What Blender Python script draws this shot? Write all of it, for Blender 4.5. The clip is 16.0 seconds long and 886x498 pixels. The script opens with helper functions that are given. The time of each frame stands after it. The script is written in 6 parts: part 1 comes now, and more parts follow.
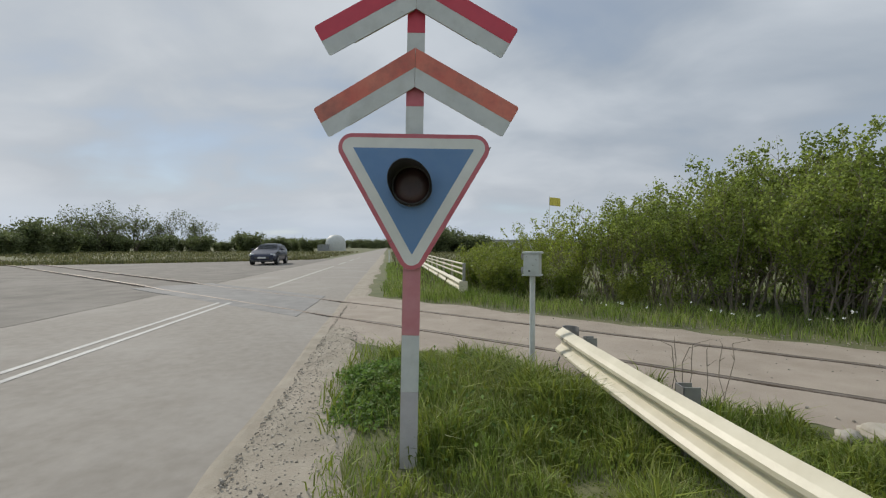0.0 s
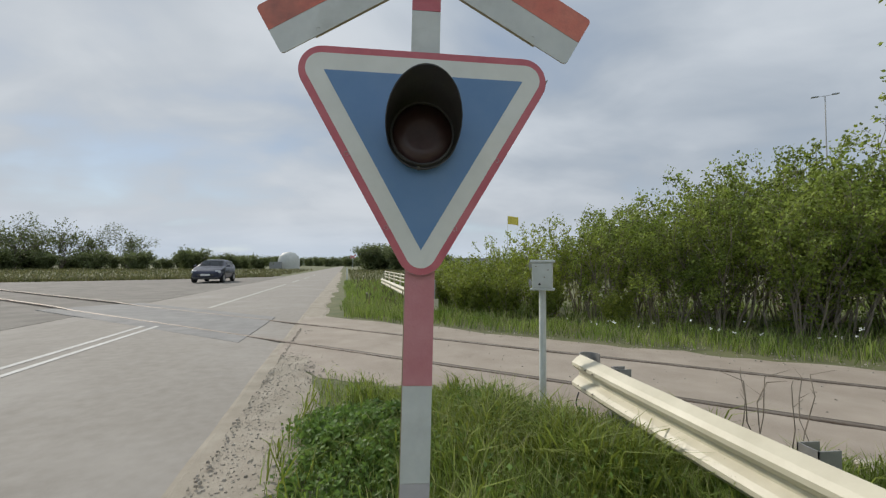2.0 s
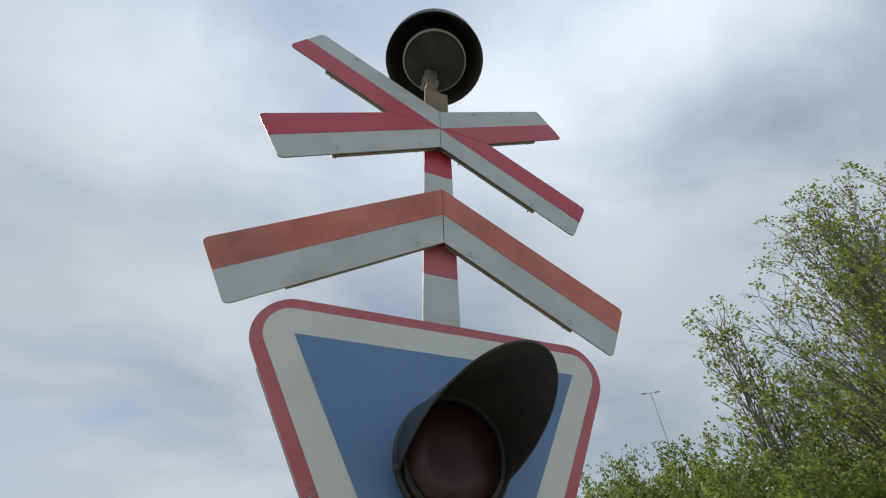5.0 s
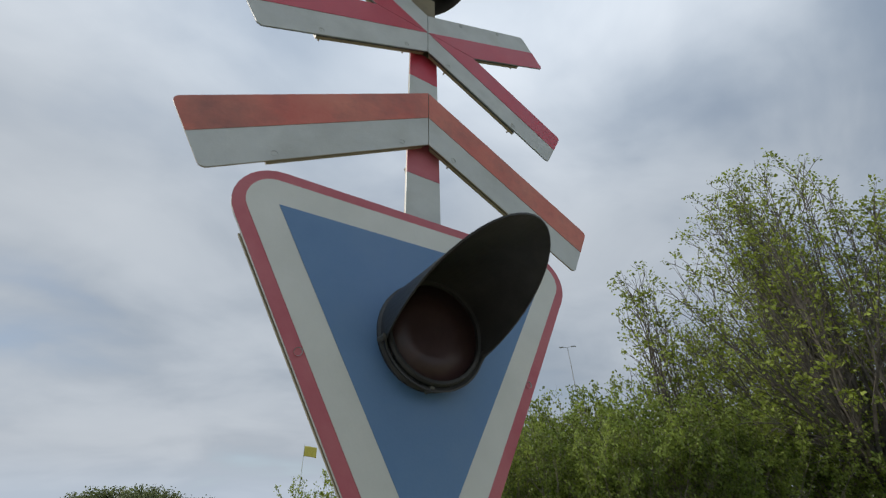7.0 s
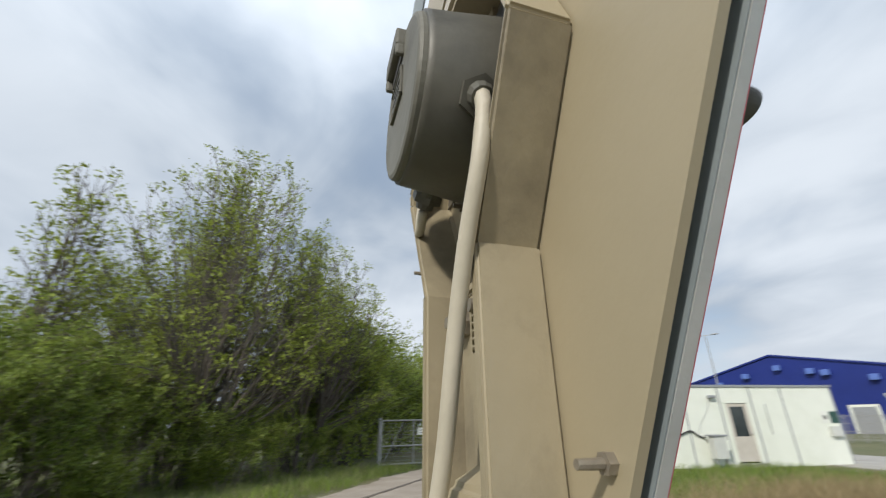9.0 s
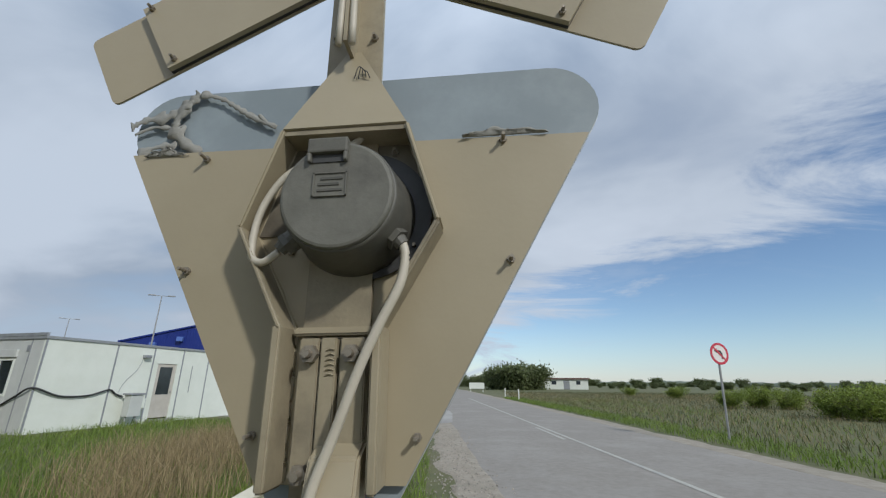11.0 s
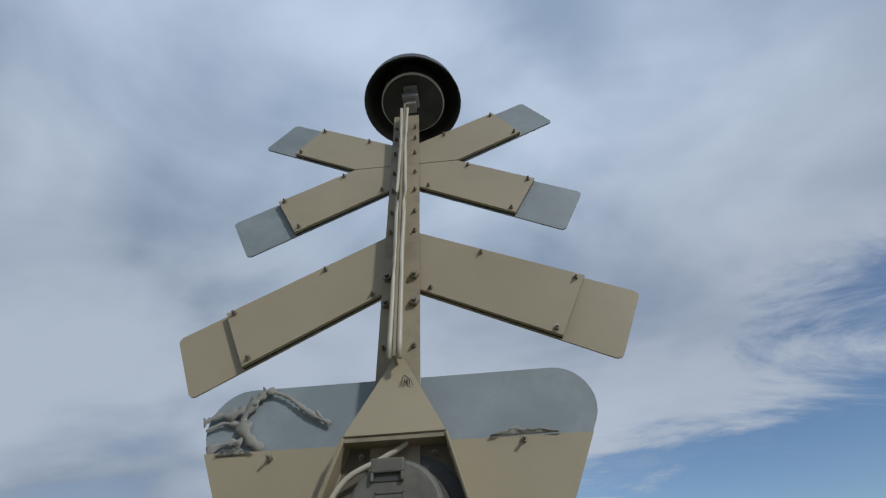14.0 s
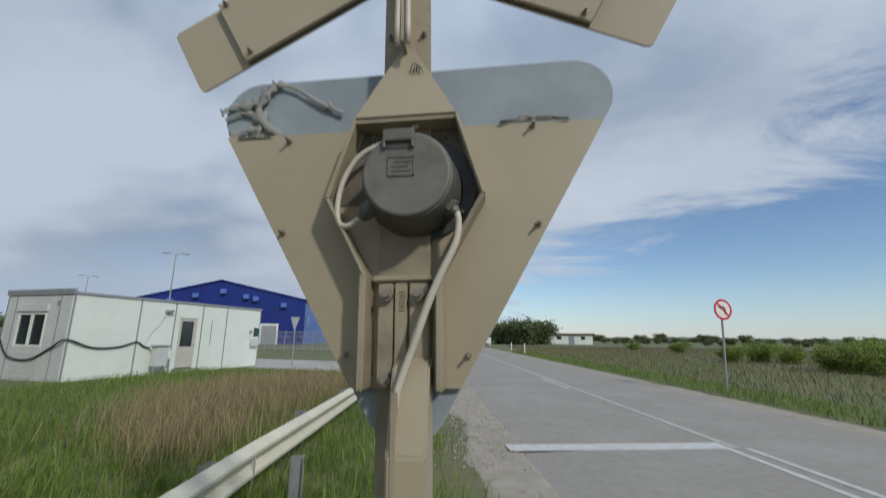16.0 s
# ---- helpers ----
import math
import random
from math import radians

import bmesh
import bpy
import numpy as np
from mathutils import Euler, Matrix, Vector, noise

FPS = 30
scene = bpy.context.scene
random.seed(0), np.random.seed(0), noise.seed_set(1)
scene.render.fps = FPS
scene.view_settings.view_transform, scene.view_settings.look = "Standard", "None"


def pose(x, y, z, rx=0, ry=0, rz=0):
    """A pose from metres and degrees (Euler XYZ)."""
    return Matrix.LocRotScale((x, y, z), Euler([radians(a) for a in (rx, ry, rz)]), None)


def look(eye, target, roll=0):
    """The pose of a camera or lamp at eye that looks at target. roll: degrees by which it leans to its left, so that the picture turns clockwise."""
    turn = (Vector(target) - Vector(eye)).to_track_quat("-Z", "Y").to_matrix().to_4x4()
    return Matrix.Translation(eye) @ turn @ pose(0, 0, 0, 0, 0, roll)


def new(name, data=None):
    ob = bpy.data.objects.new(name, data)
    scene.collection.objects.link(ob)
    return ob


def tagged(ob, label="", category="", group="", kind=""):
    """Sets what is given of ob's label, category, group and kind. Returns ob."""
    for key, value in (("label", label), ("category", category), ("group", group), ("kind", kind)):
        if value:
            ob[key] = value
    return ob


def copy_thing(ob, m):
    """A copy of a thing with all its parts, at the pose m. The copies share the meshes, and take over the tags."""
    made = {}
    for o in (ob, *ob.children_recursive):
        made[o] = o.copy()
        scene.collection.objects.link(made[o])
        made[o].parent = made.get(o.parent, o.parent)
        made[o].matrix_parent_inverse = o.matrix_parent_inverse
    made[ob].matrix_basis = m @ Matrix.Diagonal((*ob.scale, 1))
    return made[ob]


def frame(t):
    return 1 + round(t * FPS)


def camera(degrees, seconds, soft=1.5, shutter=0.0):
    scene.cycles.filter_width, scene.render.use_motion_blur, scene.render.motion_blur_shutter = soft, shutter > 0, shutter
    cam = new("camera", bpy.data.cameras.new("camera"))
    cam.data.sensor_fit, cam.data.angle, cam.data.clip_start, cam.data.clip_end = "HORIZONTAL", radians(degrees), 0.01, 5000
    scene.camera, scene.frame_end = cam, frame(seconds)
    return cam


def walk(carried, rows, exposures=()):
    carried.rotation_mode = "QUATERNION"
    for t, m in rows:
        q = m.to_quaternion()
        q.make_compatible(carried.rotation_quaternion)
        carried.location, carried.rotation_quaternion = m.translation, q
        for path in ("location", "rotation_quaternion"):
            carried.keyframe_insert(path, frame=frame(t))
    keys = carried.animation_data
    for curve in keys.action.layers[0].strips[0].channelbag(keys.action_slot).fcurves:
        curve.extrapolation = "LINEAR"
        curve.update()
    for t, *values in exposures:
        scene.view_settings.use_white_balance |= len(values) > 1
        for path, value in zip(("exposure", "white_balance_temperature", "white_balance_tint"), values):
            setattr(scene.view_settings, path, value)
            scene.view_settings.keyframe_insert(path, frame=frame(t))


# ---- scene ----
cam = camera(93.9, 16.0, soft=1.2, shutter=0.15)
PATH = [
    (0, (0.235, -2.43, 1.335), (0.212, -0.43, 1.32), 0.1),
    (0.5, (0.195, -2.262, 1.291), (0.181, -0.264, 1.211), 0.4),
    (1, (0.058, -1.955, 1.221), (0.072, 0.043, 1.114), 0.4),
    (1.5, (0.032, -1.691, 1.201), (0.102, 0.306, 1.115), 0.3),
    (2, (-0.032, -1.456, 1.232), (0.149, 0.535, 1.307), 0.3),
    (2.5, (-0.164, -1.195, 1.296), (0.175, 0.754, 1.59), -0.1),
    (3, (-0.214, -0.977, 1.32), (0.265, 0.905, 1.798), -0.8),
    (3.5, (-0.254, -0.818, 1.33), (0.327, 0.981, 1.983), -1.2),
    (4, (-0.302, -0.816, 1.383), (0.336, 0.878, 2.235), -1.7),
    (4.5, (-0.315, -0.826, 1.448), (0.313, 0.695, 2.586), -2.7),
    (4.7, (-0.322, -0.858, 1.483), (0.285, 0.577, 2.743), -3.2),
    (7, (-0.401, -0.74, 1.377), (0.514, 0.696, 2.427), -2.6),
    (7.5, (-0.385, -0.576, 1.318), (0.845, 0.889, 1.904), -3.4),
    (8, (-0.327, -0.322, 1.316), (1.158, 0.882, 1.904), -0.2),
    (8.2, (-0.325, -0.194, 1.311), (1.301, 0.792, 1.931), 2.5),
    (8.5, (-0.335, 0.007, 1.335), (1.479, 0.539, 1.987), 3.5),
    (8.8, (-0.34, 0.13, 1.375), (1.531, 0.044, 2.076), 1.0),
    (9, (-0.32, 0.2, 1.381), (1.436, -0.348, 2.166), -0.5),
    (9.2, (-0.292, 0.269, 1.406), (1.247, -0.683, 2.257), 0.0),
    (9.4, (-0.267, 0.339, 1.418), (1.001, -0.932, 2.302), 0.4),
    (9.5, (-0.261, 0.376, 1.414), (0.867, -1.015, 2.305), 1.7),
    (9.7, (-0.245, 0.46, 1.423), (0.616, -1.133, 2.27), 2.2),
    (10, (-0.227, 0.516, 1.448), (0.318, -1.257, 2.198), 2.3),
    (10.2, (-0.212, 0.517, 1.444), (0.217, -1.312, 2.134), 1.5),
    (12.3, (-0.179, 0.945, 1.411), (-0.099, -0.964, 2.002), 0.1),
    (12.5, (-0.166, 0.933, 1.399), (-0.1, -0.963, 2.033), -0.4),
    (13, (-0.147, 0.892, 1.467), (-0.099, -0.915, 2.323), -2.4),
    (13.3, (-0.157, 0.897, 1.511), (-0.096, -0.811, 2.549), -2.3),
    (13.5, (-0.139, 0.905, 1.522), (-0.072, -0.73, 2.673), -2.3),
    (14, (-0.137, 0.945, 1.544), (-0.046, -0.523, 2.898), -1.9),
    (14.5, (-0.123, 0.967, 1.549), (-0.013, -0.39, 3.014), -1.4),
    (15, (-0.126, 0.982, 1.558), (0.006, -0.368, 3.027), -0.3),
    (15.5, (-0.143, 0.939, 1.519), (0.038, -0.663, 2.703), -0.1),
    (16, (-0.143, 0.847, 1.393), (0.083, -1.096, 1.812), 0.6),
]
walk(cam, [(t, look(eye, target, roll)) for t, eye, target, roll in PATH],
     [(0, -0.06, 6650, 10), (1.5, 0.1, 6650, 10), (2.5, -0.04, 6650, 10), (3.5, 0.05, 6600, 10), (4.7, 0.0, 6500, 10), (7.0, -0.18, 6500, 10), (8.0, 0.42, 6650, 10), (8.5, 0.32, 6650, 10), (9.0, 0.27, 6500, 10), (9.5, 0.02, 6350, 10),
      (10.2, -0.17, 6150, 10), (12.5, -0.2, 5930, 10), (13.0, -0.18, 5920, 10), (14.0, -0.54, 5900, 10), (14.5, -0.6, 5930, 10), (15.6, -0.66, 5870, 10), (16.0, -0.28, 6000, 10)])

# ---- sky and light ----
SUN_AZ, SUN_EL = -42.0, 35.0          # degrees from +y (clockwise), degrees up


def sun_dir():
    a, e = radians(SUN_AZ), radians(SUN_EL)
    return Vector((math.sin(a) * math.cos(e), math.cos(a) * math.cos(e), math.sin(e)))


def build_world():
    w = bpy.data.worlds.new("sky_world")
    scene.world = w
    w.use_nodes = True
    nt = w.node_tree
    nt.nodes.clear()
    N, L = nt.nodes.new, nt.links.new

    def math_node(op, a, b=None, c=None, clamp=False):
        n = N("ShaderNodeMath")
        n.operation, n.use_clamp = op, clamp
        for i, v in enumerate((a, b, c)):
            if v is None:
                continue
            if isinstance(v, (int, float)):
                n.inputs[i].default_value = v
            else:
                L(v, n.inputs[i])
        return n.outputs[0]

    def smooth(v, lo, hi):
        n = N("ShaderNodeMapRange")
        n.interpolation_type = "SMOOTHSTEP"
        L(v, n.inputs["Value"])
        n.inputs["From Min"].default_value, n.inputs["From Max"].default_value = lo, hi
        return n.outputs[0]

    def mix(f, a, b):
        n = N("ShaderNodeMix")
        n.data_type = "RGBA"
        if isinstance(f, float):
            n.inputs[0].default_value = f
        else:
            L(f, n.inputs[0])
        for sock, v in ((n.inputs[6], a), (n.inputs[7], b)):
            if isinstance(v, tuple):
                sock.default_value = (*v, 1)
            else:
                L(v, sock)
        return n.outputs[2]

    def dot(vec, d):
        n = N("ShaderNodeVectorMath")
        n.operation = "DOT_PRODUCT"
        L(vec, n.inputs[0])
        n.inputs[1].default_value = d
        return n.outputs["Value"]

    sky = N("ShaderNodeTexSky")
    sky.sky_type = "NISHITA"
    sky.sun_disc = False
    sky.sun_elevation, sky.sun_rotation = radians(SUN_EL), radians(SUN_AZ)
    sky.air_density, sky.dust_density, sky.ozone_density = 1.0, 0.15, 2.2
    scale = N("ShaderNodeVectorMath")
    scale.operation = "SCALE"
    L(sky.outputs[0], scale.inputs[0])
    scale.inputs["Scale"].default_value = 0.125
    clear = scale.outputs[0]

    tc = N("ShaderNodeTexCoord")
    d = tc.outputs["Generated"]
    sep = N("ShaderNodeSeparateXYZ")
    L(d, sep.inputs[0])
    up = math_node("MAXIMUM", sep.outputs[2], 0.0)
    den = math_node("ADD", up, 0.25)
    px, py = math_node("DIVIDE", sep.outputs[0], den), math_node("DIVIDE", sep.outputs[1], den)
    comb = N("ShaderNodeCombineXYZ")
    L(px, comb.inputs[0])
    L(py, comb.inputs[1])

    def noise_tex(scale_v, detail, rough, distort, rot, stretch, shift):
        m = N("ShaderNodeMapping")
        L(comb.outputs[0], m.inputs[0])
        m.inputs["Rotation"].default_value = (0, 0, radians(rot))
        m.inputs["Scale"].default_value = (stretch, 1, 1)
        m.inputs["Location"].default_value = shift
        n = N("ShaderNodeTexNoise")
        L(m.outputs[0], n.inputs["Vector"])
        n.inputs["Scale"].default_value = scale_v
        n.inputs["Detail"].default_value = detail
        n.inputs["Roughness"].default_value = rough
        n.inputs["Distortion"].default_value = distort
        return n.outputs[0]

    big = noise_tex(0.6, 3, 0.5, 0.3, 20, 0.7, (1.3, 0.4, 0))
    mid = noise_tex(1.1, 4, 0.5, 0.4, 35, 0.8, (4.1, 2.2, 0))
    fine = noise_tex(2.4, 6, 0.52, 0.4, 60, 0.8, (0.7, 7.2, 0))
    wisp = noise_tex(1.8, 8, 0.64, 0.9, 55, 0.5, (2.5, 3.1, 1.0))

    # cover: thick to the north and overhead, open towards the south-west horizon
    side = math_node("ADD", math_node("MULTIPLY", px, -0.80), math_node("MULTIPLY", py, -0.476))
    ragged = math_node("ADD", side, math_node("MULTIPLY", math_node("SUBTRACT", wisp, 0.5), 1.8))
    ragged = math_node("ADD", ragged, math_node("MULTIPLY", math_node("SUBTRACT", big, 0.5), 0.9))
    opening = smooth(ragged, 1.20, 1.62)
    thin = smooth(math_node("ADD", mid, math_node("MULTIPLY", fine, 0.45)), 0.40, 0.72)
    cover = math_node("MULTIPLY", math_node("SUBTRACT", 1.0, opening), math_node("MULTIPLY_ADD", thin, 0.32, 0.68), clamp=True)
    veil = math_node("MULTIPLY", smooth(wisp, 0.50, 0.78), 0.25)
    cover = math_node("MAXIMUM", cover, veil)

    tone = math_node("ADD", math_node("MULTIPLY", big, 0.55), math_node("MULTIPLY", mid, 0.6))
    north = smooth(py, -0.3, 0.9)
    tone = math_node("ADD", tone, math_node("MULTIPLY", fine, 0.40))
    lit = smooth(tone, 0.60, 0.95)
    lit = math_node("ADD", math_node("MULTIPLY", lit, math_node("MULTIPLY_ADD", north, -0.3, 1.0)), math_node("MULTIPLY", north, 0.14))
    cloud = mix(lit, (0.30, 0.365, 0.45), (0.64, 0.695, 0.76))
    near_sun = smooth(dot(d, sun_dir()), 0.80, 1.0)
    cloud = mix(math_node("MULTIPLY", near_sun, 0.15), cloud, (0.95, 0.95, 0.93))
    cloud = mix(math_node("MULTIPLY", smooth(side, 0.35, 1.15), 0.5), cloud, (0.74, 0.78, 0.83))
    low = math_node("SUBTRACT", 1.0, smooth(sep.outputs[2], 0.0, 0.30))
    cloud = mix(math_node("MULTIPLY", low, 0.5), cloud, (0.62, 0.655, 0.70))
    zen = smooth(sep.outputs[2], 0.45, 0.95)
    brighter = N("ShaderNodeVectorMath")
    brighter.operation = "SCALE"
    L(cloud, brighter.inputs[0])
    L(math_node("MULTIPLY_ADD", zen, 0.55, 1.0), brighter.inputs["Scale"])
    col = mix(cover, clear, brighter.outputs[0])
    # pale haze along the horizon
    haze = math_node("SUBTRACT", 1.0, smooth(sep.outputs[2], 0.0, 0.13))
    col = mix(math_node("MULTIPLY", haze, 0.35), col, (0.47, 0.61, 0.80))

    bg = N("ShaderNodeBackground")
    L(col, bg.inputs[0])
    bg.inputs[1].default_value = 1.0
    out = N("ShaderNodeOutputWorld")
    L(bg.outputs[0], out.inputs[0])


build_world()
sun = new("sun", bpy.data.lights.new("sun", "SUN"))
sun.data.energy, sun.data.angle, sun.data.color = 2.7, radians(3.5), (1.0, 0.95, 0.87)
sun.matrix_basis = look(sun_dir() * 50, (0, 0, 0))

# ---- materials ----
MATS = {}


def surf(name, c1, c2, scale=8.0, rough=0.7, bump=0.0, metal=0.0, bump_scale=60.0, dirt=None, dirt_scale=1.5,
         dirt_amount=0.4, vary=0.0, coords="Object", trans=0.0, spec=0.5):
    """A two-scale noise surface: c1 and c2 mixed by grain, dirt laid over in large patches."""
    if name in MATS:
        return MATS[name]
    m = bpy.data.materials.new(name)
    m.use_nodes = True
    nt = m.node_tree
    N, L = nt.nodes.new, nt.links.new
    b = nt.nodes["Principled BSDF"]
    tc = N("ShaderNodeTexCoord")
    vec = tc.outputs["Object"]
    if coords == "World":
        vec = N("ShaderNodeNewGeometry").outputs["Position"]

    def noise_tex(s, det=6, r=0.6):
        n = N("ShaderNodeTexNoise")
        L(vec, n.inputs["Vector"])
        n.inputs["Scale"].default_value, n.inputs["Detail"].default_value, n.inputs["Roughness"].default_value = s, det, r
        return n.outputs[0]

    def ramp(v, lo, hi, top=1.0):
        n = N("ShaderNodeMapRange")
        L(v, n.inputs["Value"])
        n.inputs["From Min"].default_value, n.inputs["From Max"].default_value, n.inputs["To Max"].default_value = lo, hi, top
        return n.outputs[0]

    def mix(f, a, c):
        n = N("ShaderNodeMix")
        n.data_type = "RGBA"
        L(f, n.inputs[0])
        for sock, v in ((n.inputs[6], a), (n.inputs[7], c)):
            if isinstance(v, tuple):
                sock.default_value = (*v, 1)
            else:
                L(v, sock)
        return n.outputs[2]

    col = mix(ramp(noise_tex(scale), 0.3, 0.7), c1, c2)
    if dirt:
        col = mix(ramp(noise_tex(dirt_scale, 8, 0.65), 0.48, 0.72, dirt_amount), col, dirt)
    if vary:
        if vary > 0:
            rnd = N("ShaderNodeNewGeometry").outputs["Random Per Island"]
        else:
            rnd = N("ShaderNodeObjectInfo").outputs["Random"]
        h = N("ShaderNodeHueSaturation")
        L(ramp(rnd, 0, 1), h.inputs["Value"])
        h.inputs["Value"].default_value = 1
        mr = N("ShaderNodeMapRange")
        L(rnd, mr.inputs["Value"])
        mr.inputs["To Min"].default_value, mr.inputs["To Max"].default_value = 1 - abs(vary), 1 + abs(vary)
        L(mr.outputs[0], h.inputs["Value"])
        L(col, h.inputs["Color"])
        col = h.outputs[0]
    L(col, b.inputs["Base Color"])
    b.inputs["Metallic"].default_value = metal
    b.inputs["Specular IOR Level"].default_value = spec
    rr = N("ShaderNodeMapRange")
    L(noise_tex(scale * 0.7, 4), rr.inputs["Value"])
    rr.inputs["To Min"].default_value, rr.inputs["To Max"].default_value = max(rough - 0.12, 0.02), min(rough + 0.12, 1)
    L(rr.outputs[0], b.inputs["Roughness"])
    if trans:
        b.inputs["Transmission Weight"].default_value = trans
    if bump:
        bn = N("ShaderNodeBump")
        bn.inputs["Strength"].default_value = bump
        bn.inputs["Distance"].default_value = 0.01
        L(noise_tex(bump_scale, 5), bn.inputs["Height"])
        L(bn.outputs[0], b.inputs["Normal"])
    MATS[name] = m
    return m


def leafy(name, c1, c2, vary=0.35, rough=0.55):
    """Foliage: thin leaves that let some light through, each island of its own shade."""
    m = surf(name, c1, c2, 1.2, rough, 0, vary=vary, coords="World")
    nt = m.node_tree
    b, out = nt.nodes["Principled BSDF"], nt.nodes["Material Output"]
    t = nt.nodes.new("ShaderNodeBsdfTranslucent")
    src = b.inputs["Base Color"].links[0].from_socket
    nt.links.new(src, t.inputs["Color"])
    mx = nt.nodes.new("ShaderNodeMixShader")
    mx.inputs[0].default_value = 0.45
    nt.links.new(b.outputs[0], mx.inputs[1])
    nt.links.new(t.outputs[0], mx.inputs[2])
    nt.links.new(mx.outputs[0], out.inputs["Surface"])
    return m


M_ASPHALT = surf("asphalt", (0.245, 0.222, 0.190), (0.30, 0.273, 0.236), 9.0, 0.97, 0.15, 0, 320, (0.365, 0.34, 0.305), 0.6, 0.6, coords="World")
M_ASPHALT_DARK = surf("asphalt_patch", (0.20, 0.195, 0.185), (0.265, 0.255, 0.24), 3.0, 0.9, 0.5, 0, 180, (0.33, 0.32, 0.30), 0.8, 0.5, coords="World")
M_GRAVEL = surf("yard_gravel", (0.15, 0.135, 0.115), (0.225, 0.205, 0.175), 1.2, 0.95, 0.8, 0, 70, (0.27, 0.25, 0.22), 0.3, 0.5, coords="World")
M_GRAVEL_PALE = surf("entrance_gravel", (0.33, 0.31, 0.28), (0.43, 0.41, 0.37), 1.2, 0.95, 0.8, 0, 70, (0.19, 0.175, 0.16), 0.25, 0.6, coords="World")
M_DIRT = surf("sandy_dirt", (0.29, 0.243, 0.194), (0.385, 0.33, 0.268), 1.6, 0.95, 0.7, 0, 60, (0.24, 0.195, 0.15), 0.5, 0.5, coords="World")
M_SHOULDER = surf("shoulder_gravel", (0.28, 0.24, 0.185), (0.385, 0.34, 0.27), 4.0, 0.95, 0.9, 0, 55, (0.22, 0.20, 0.15), 1.1, 0.6, coords="World")
M_SOIL = surf("grassy_soil", (0.085, 0.10, 0.036), (0.145, 0.145, 0.062), 1.6, 0.95, 0.9, 0, 25, (0.20, 0.165, 0.09), 0.12, 0.7, coords="World")
M_STONE = surf("pebble_stone", (0.25, 0.22, 0.18), (0.38, 0.345, 0.29), 20, 0.9, 0.3, vary=0.3)
M_BOULDER = surf("pale_boulder", (0.33, 0.30, 0.245), (0.45, 0.415, 0.35), 6, 0.9, 0.6, 0, 25, (0.3, 0.27, 0.2), 3, 0.5)
M_LINE = surf("road_paint", (0.45, 0.44, 0.41), (0.60, 0.59, 0.55), 14, 0.8, 0.3, 0, 150, (0.36, 0.35, 0.33), 2.5, 0.75, coords="World")
M_LINE_OLD = surf("old_road_paint", (0.40, 0.385, 0.33), (0.50, 0.48, 0.42), 10, 0.85, 0.3, 0, 150, (0.34, 0.335, 0.32), 1.5, 0.85, coords="World")
M_RAIL = surf("worn_rail_steel", (0.16, 0.12, 0.09), (0.28, 0.24, 0.20), 10, 0.55, 0.3, 0.6, 60)
M_RED = surf("faded_red_paint", (0.48, 0.10, 0.13), (0.56, 0.16, 0.18), 9, 0.5, 0.12, 0, 120, (0.56, 0.22, 0.22), 5, 0.3)
M_RED_POLE = surf("chalky_red_paint", (0.50, 0.19, 0.21), (0.57, 0.26, 0.27), 7, 0.65, 0.15, 0, 90, (0.45, 0.14, 0.16), 4, 0.4)
M_RED_DEEP = surf("red_reflective_sheet", (0.50, 0.035, 0.065), (0.56, 0.05, 0.08), 9, 0.4, 0.06, 0, 160, (0.42, 0.06, 0.07), 3, 0.3)
M_ORANGE = surf("sun_bleached_red", (0.56, 0.12, 0.085), (0.65, 0.22, 0.145), 5, 0.5, 0.1, 0, 120, (0.22, 0.09, 0.075), 4.5, 0.75)
M_WHITE = surf("white_reflective_sheet", (0.66, 0.665, 0.61), (0.73, 0.735, 0.68), 7, 0.45, 0.06, 0, 160, (0.52, 0.54, 0.48), 4, 0.35)
M_GREYWHITE = surf("weathered_white_sheet", (0.50, 0.52, 0.50), (0.60, 0.62, 0.59), 8, 0.5, 0.08, 0, 160, (0.36, 0.37, 0.32), 3.5, 0.6)
M_BLUE = surf("faded_blue_sheet", (0.11, 0.22, 0.40), (0.135, 0.255, 0.44), 6, 0.5, 0.06, 0, 160, (0.15, 0.235, 0.37), 3, 0.4)
M_POLEGREY = surf("grey_pole_paint", (0.42, 0.40, 0.41), (0.50, 0.475, 0.48), 10, 0.6, 0.15, 0, 90, (0.36, 0.33, 0.31), 4, 0.5)
M_BEIGE = surf("beige_enamel", (0.32, 0.27, 0.174), (0.37, 0.315, 0.208), 3, 0.45, 0.03, 0, 90, (0.35, 0.29, 0.185), 2.5, 0.4)
M_BEIGE_WORN = surf("grimy_beige_enamel", (0.27, 0.228, 0.146), (0.35, 0.298, 0.198), 4, 0.5, 0.08, 0, 90, (0.12, 0.10, 0.07), 7, 0.7)
M_ALU = surf("bare_aluminium_back", (0.205, 0.24, 0.25), (0.255, 0.29, 0.30), 3, 0.6, 0.02, 0.0, 120, (0.36, 0.41, 0.42), 6, 0.35)
M_EDGE = surf("sheet_edge_grey", (0.42, 0.43, 0.42), (0.52, 0.52, 0.50), 12, 0.5, 0.1, 0.3, 90)
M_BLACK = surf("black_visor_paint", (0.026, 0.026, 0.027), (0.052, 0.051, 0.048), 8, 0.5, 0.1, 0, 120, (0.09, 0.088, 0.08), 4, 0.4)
M_HOUSING = surf("grey_cast_housing", (0.085, 0.08, 0.064), (0.155, 0.148, 0.12), 7, 0.5, 0.08, 0.1, 60, (0.03, 0.028, 0.023), 7, 0.85)
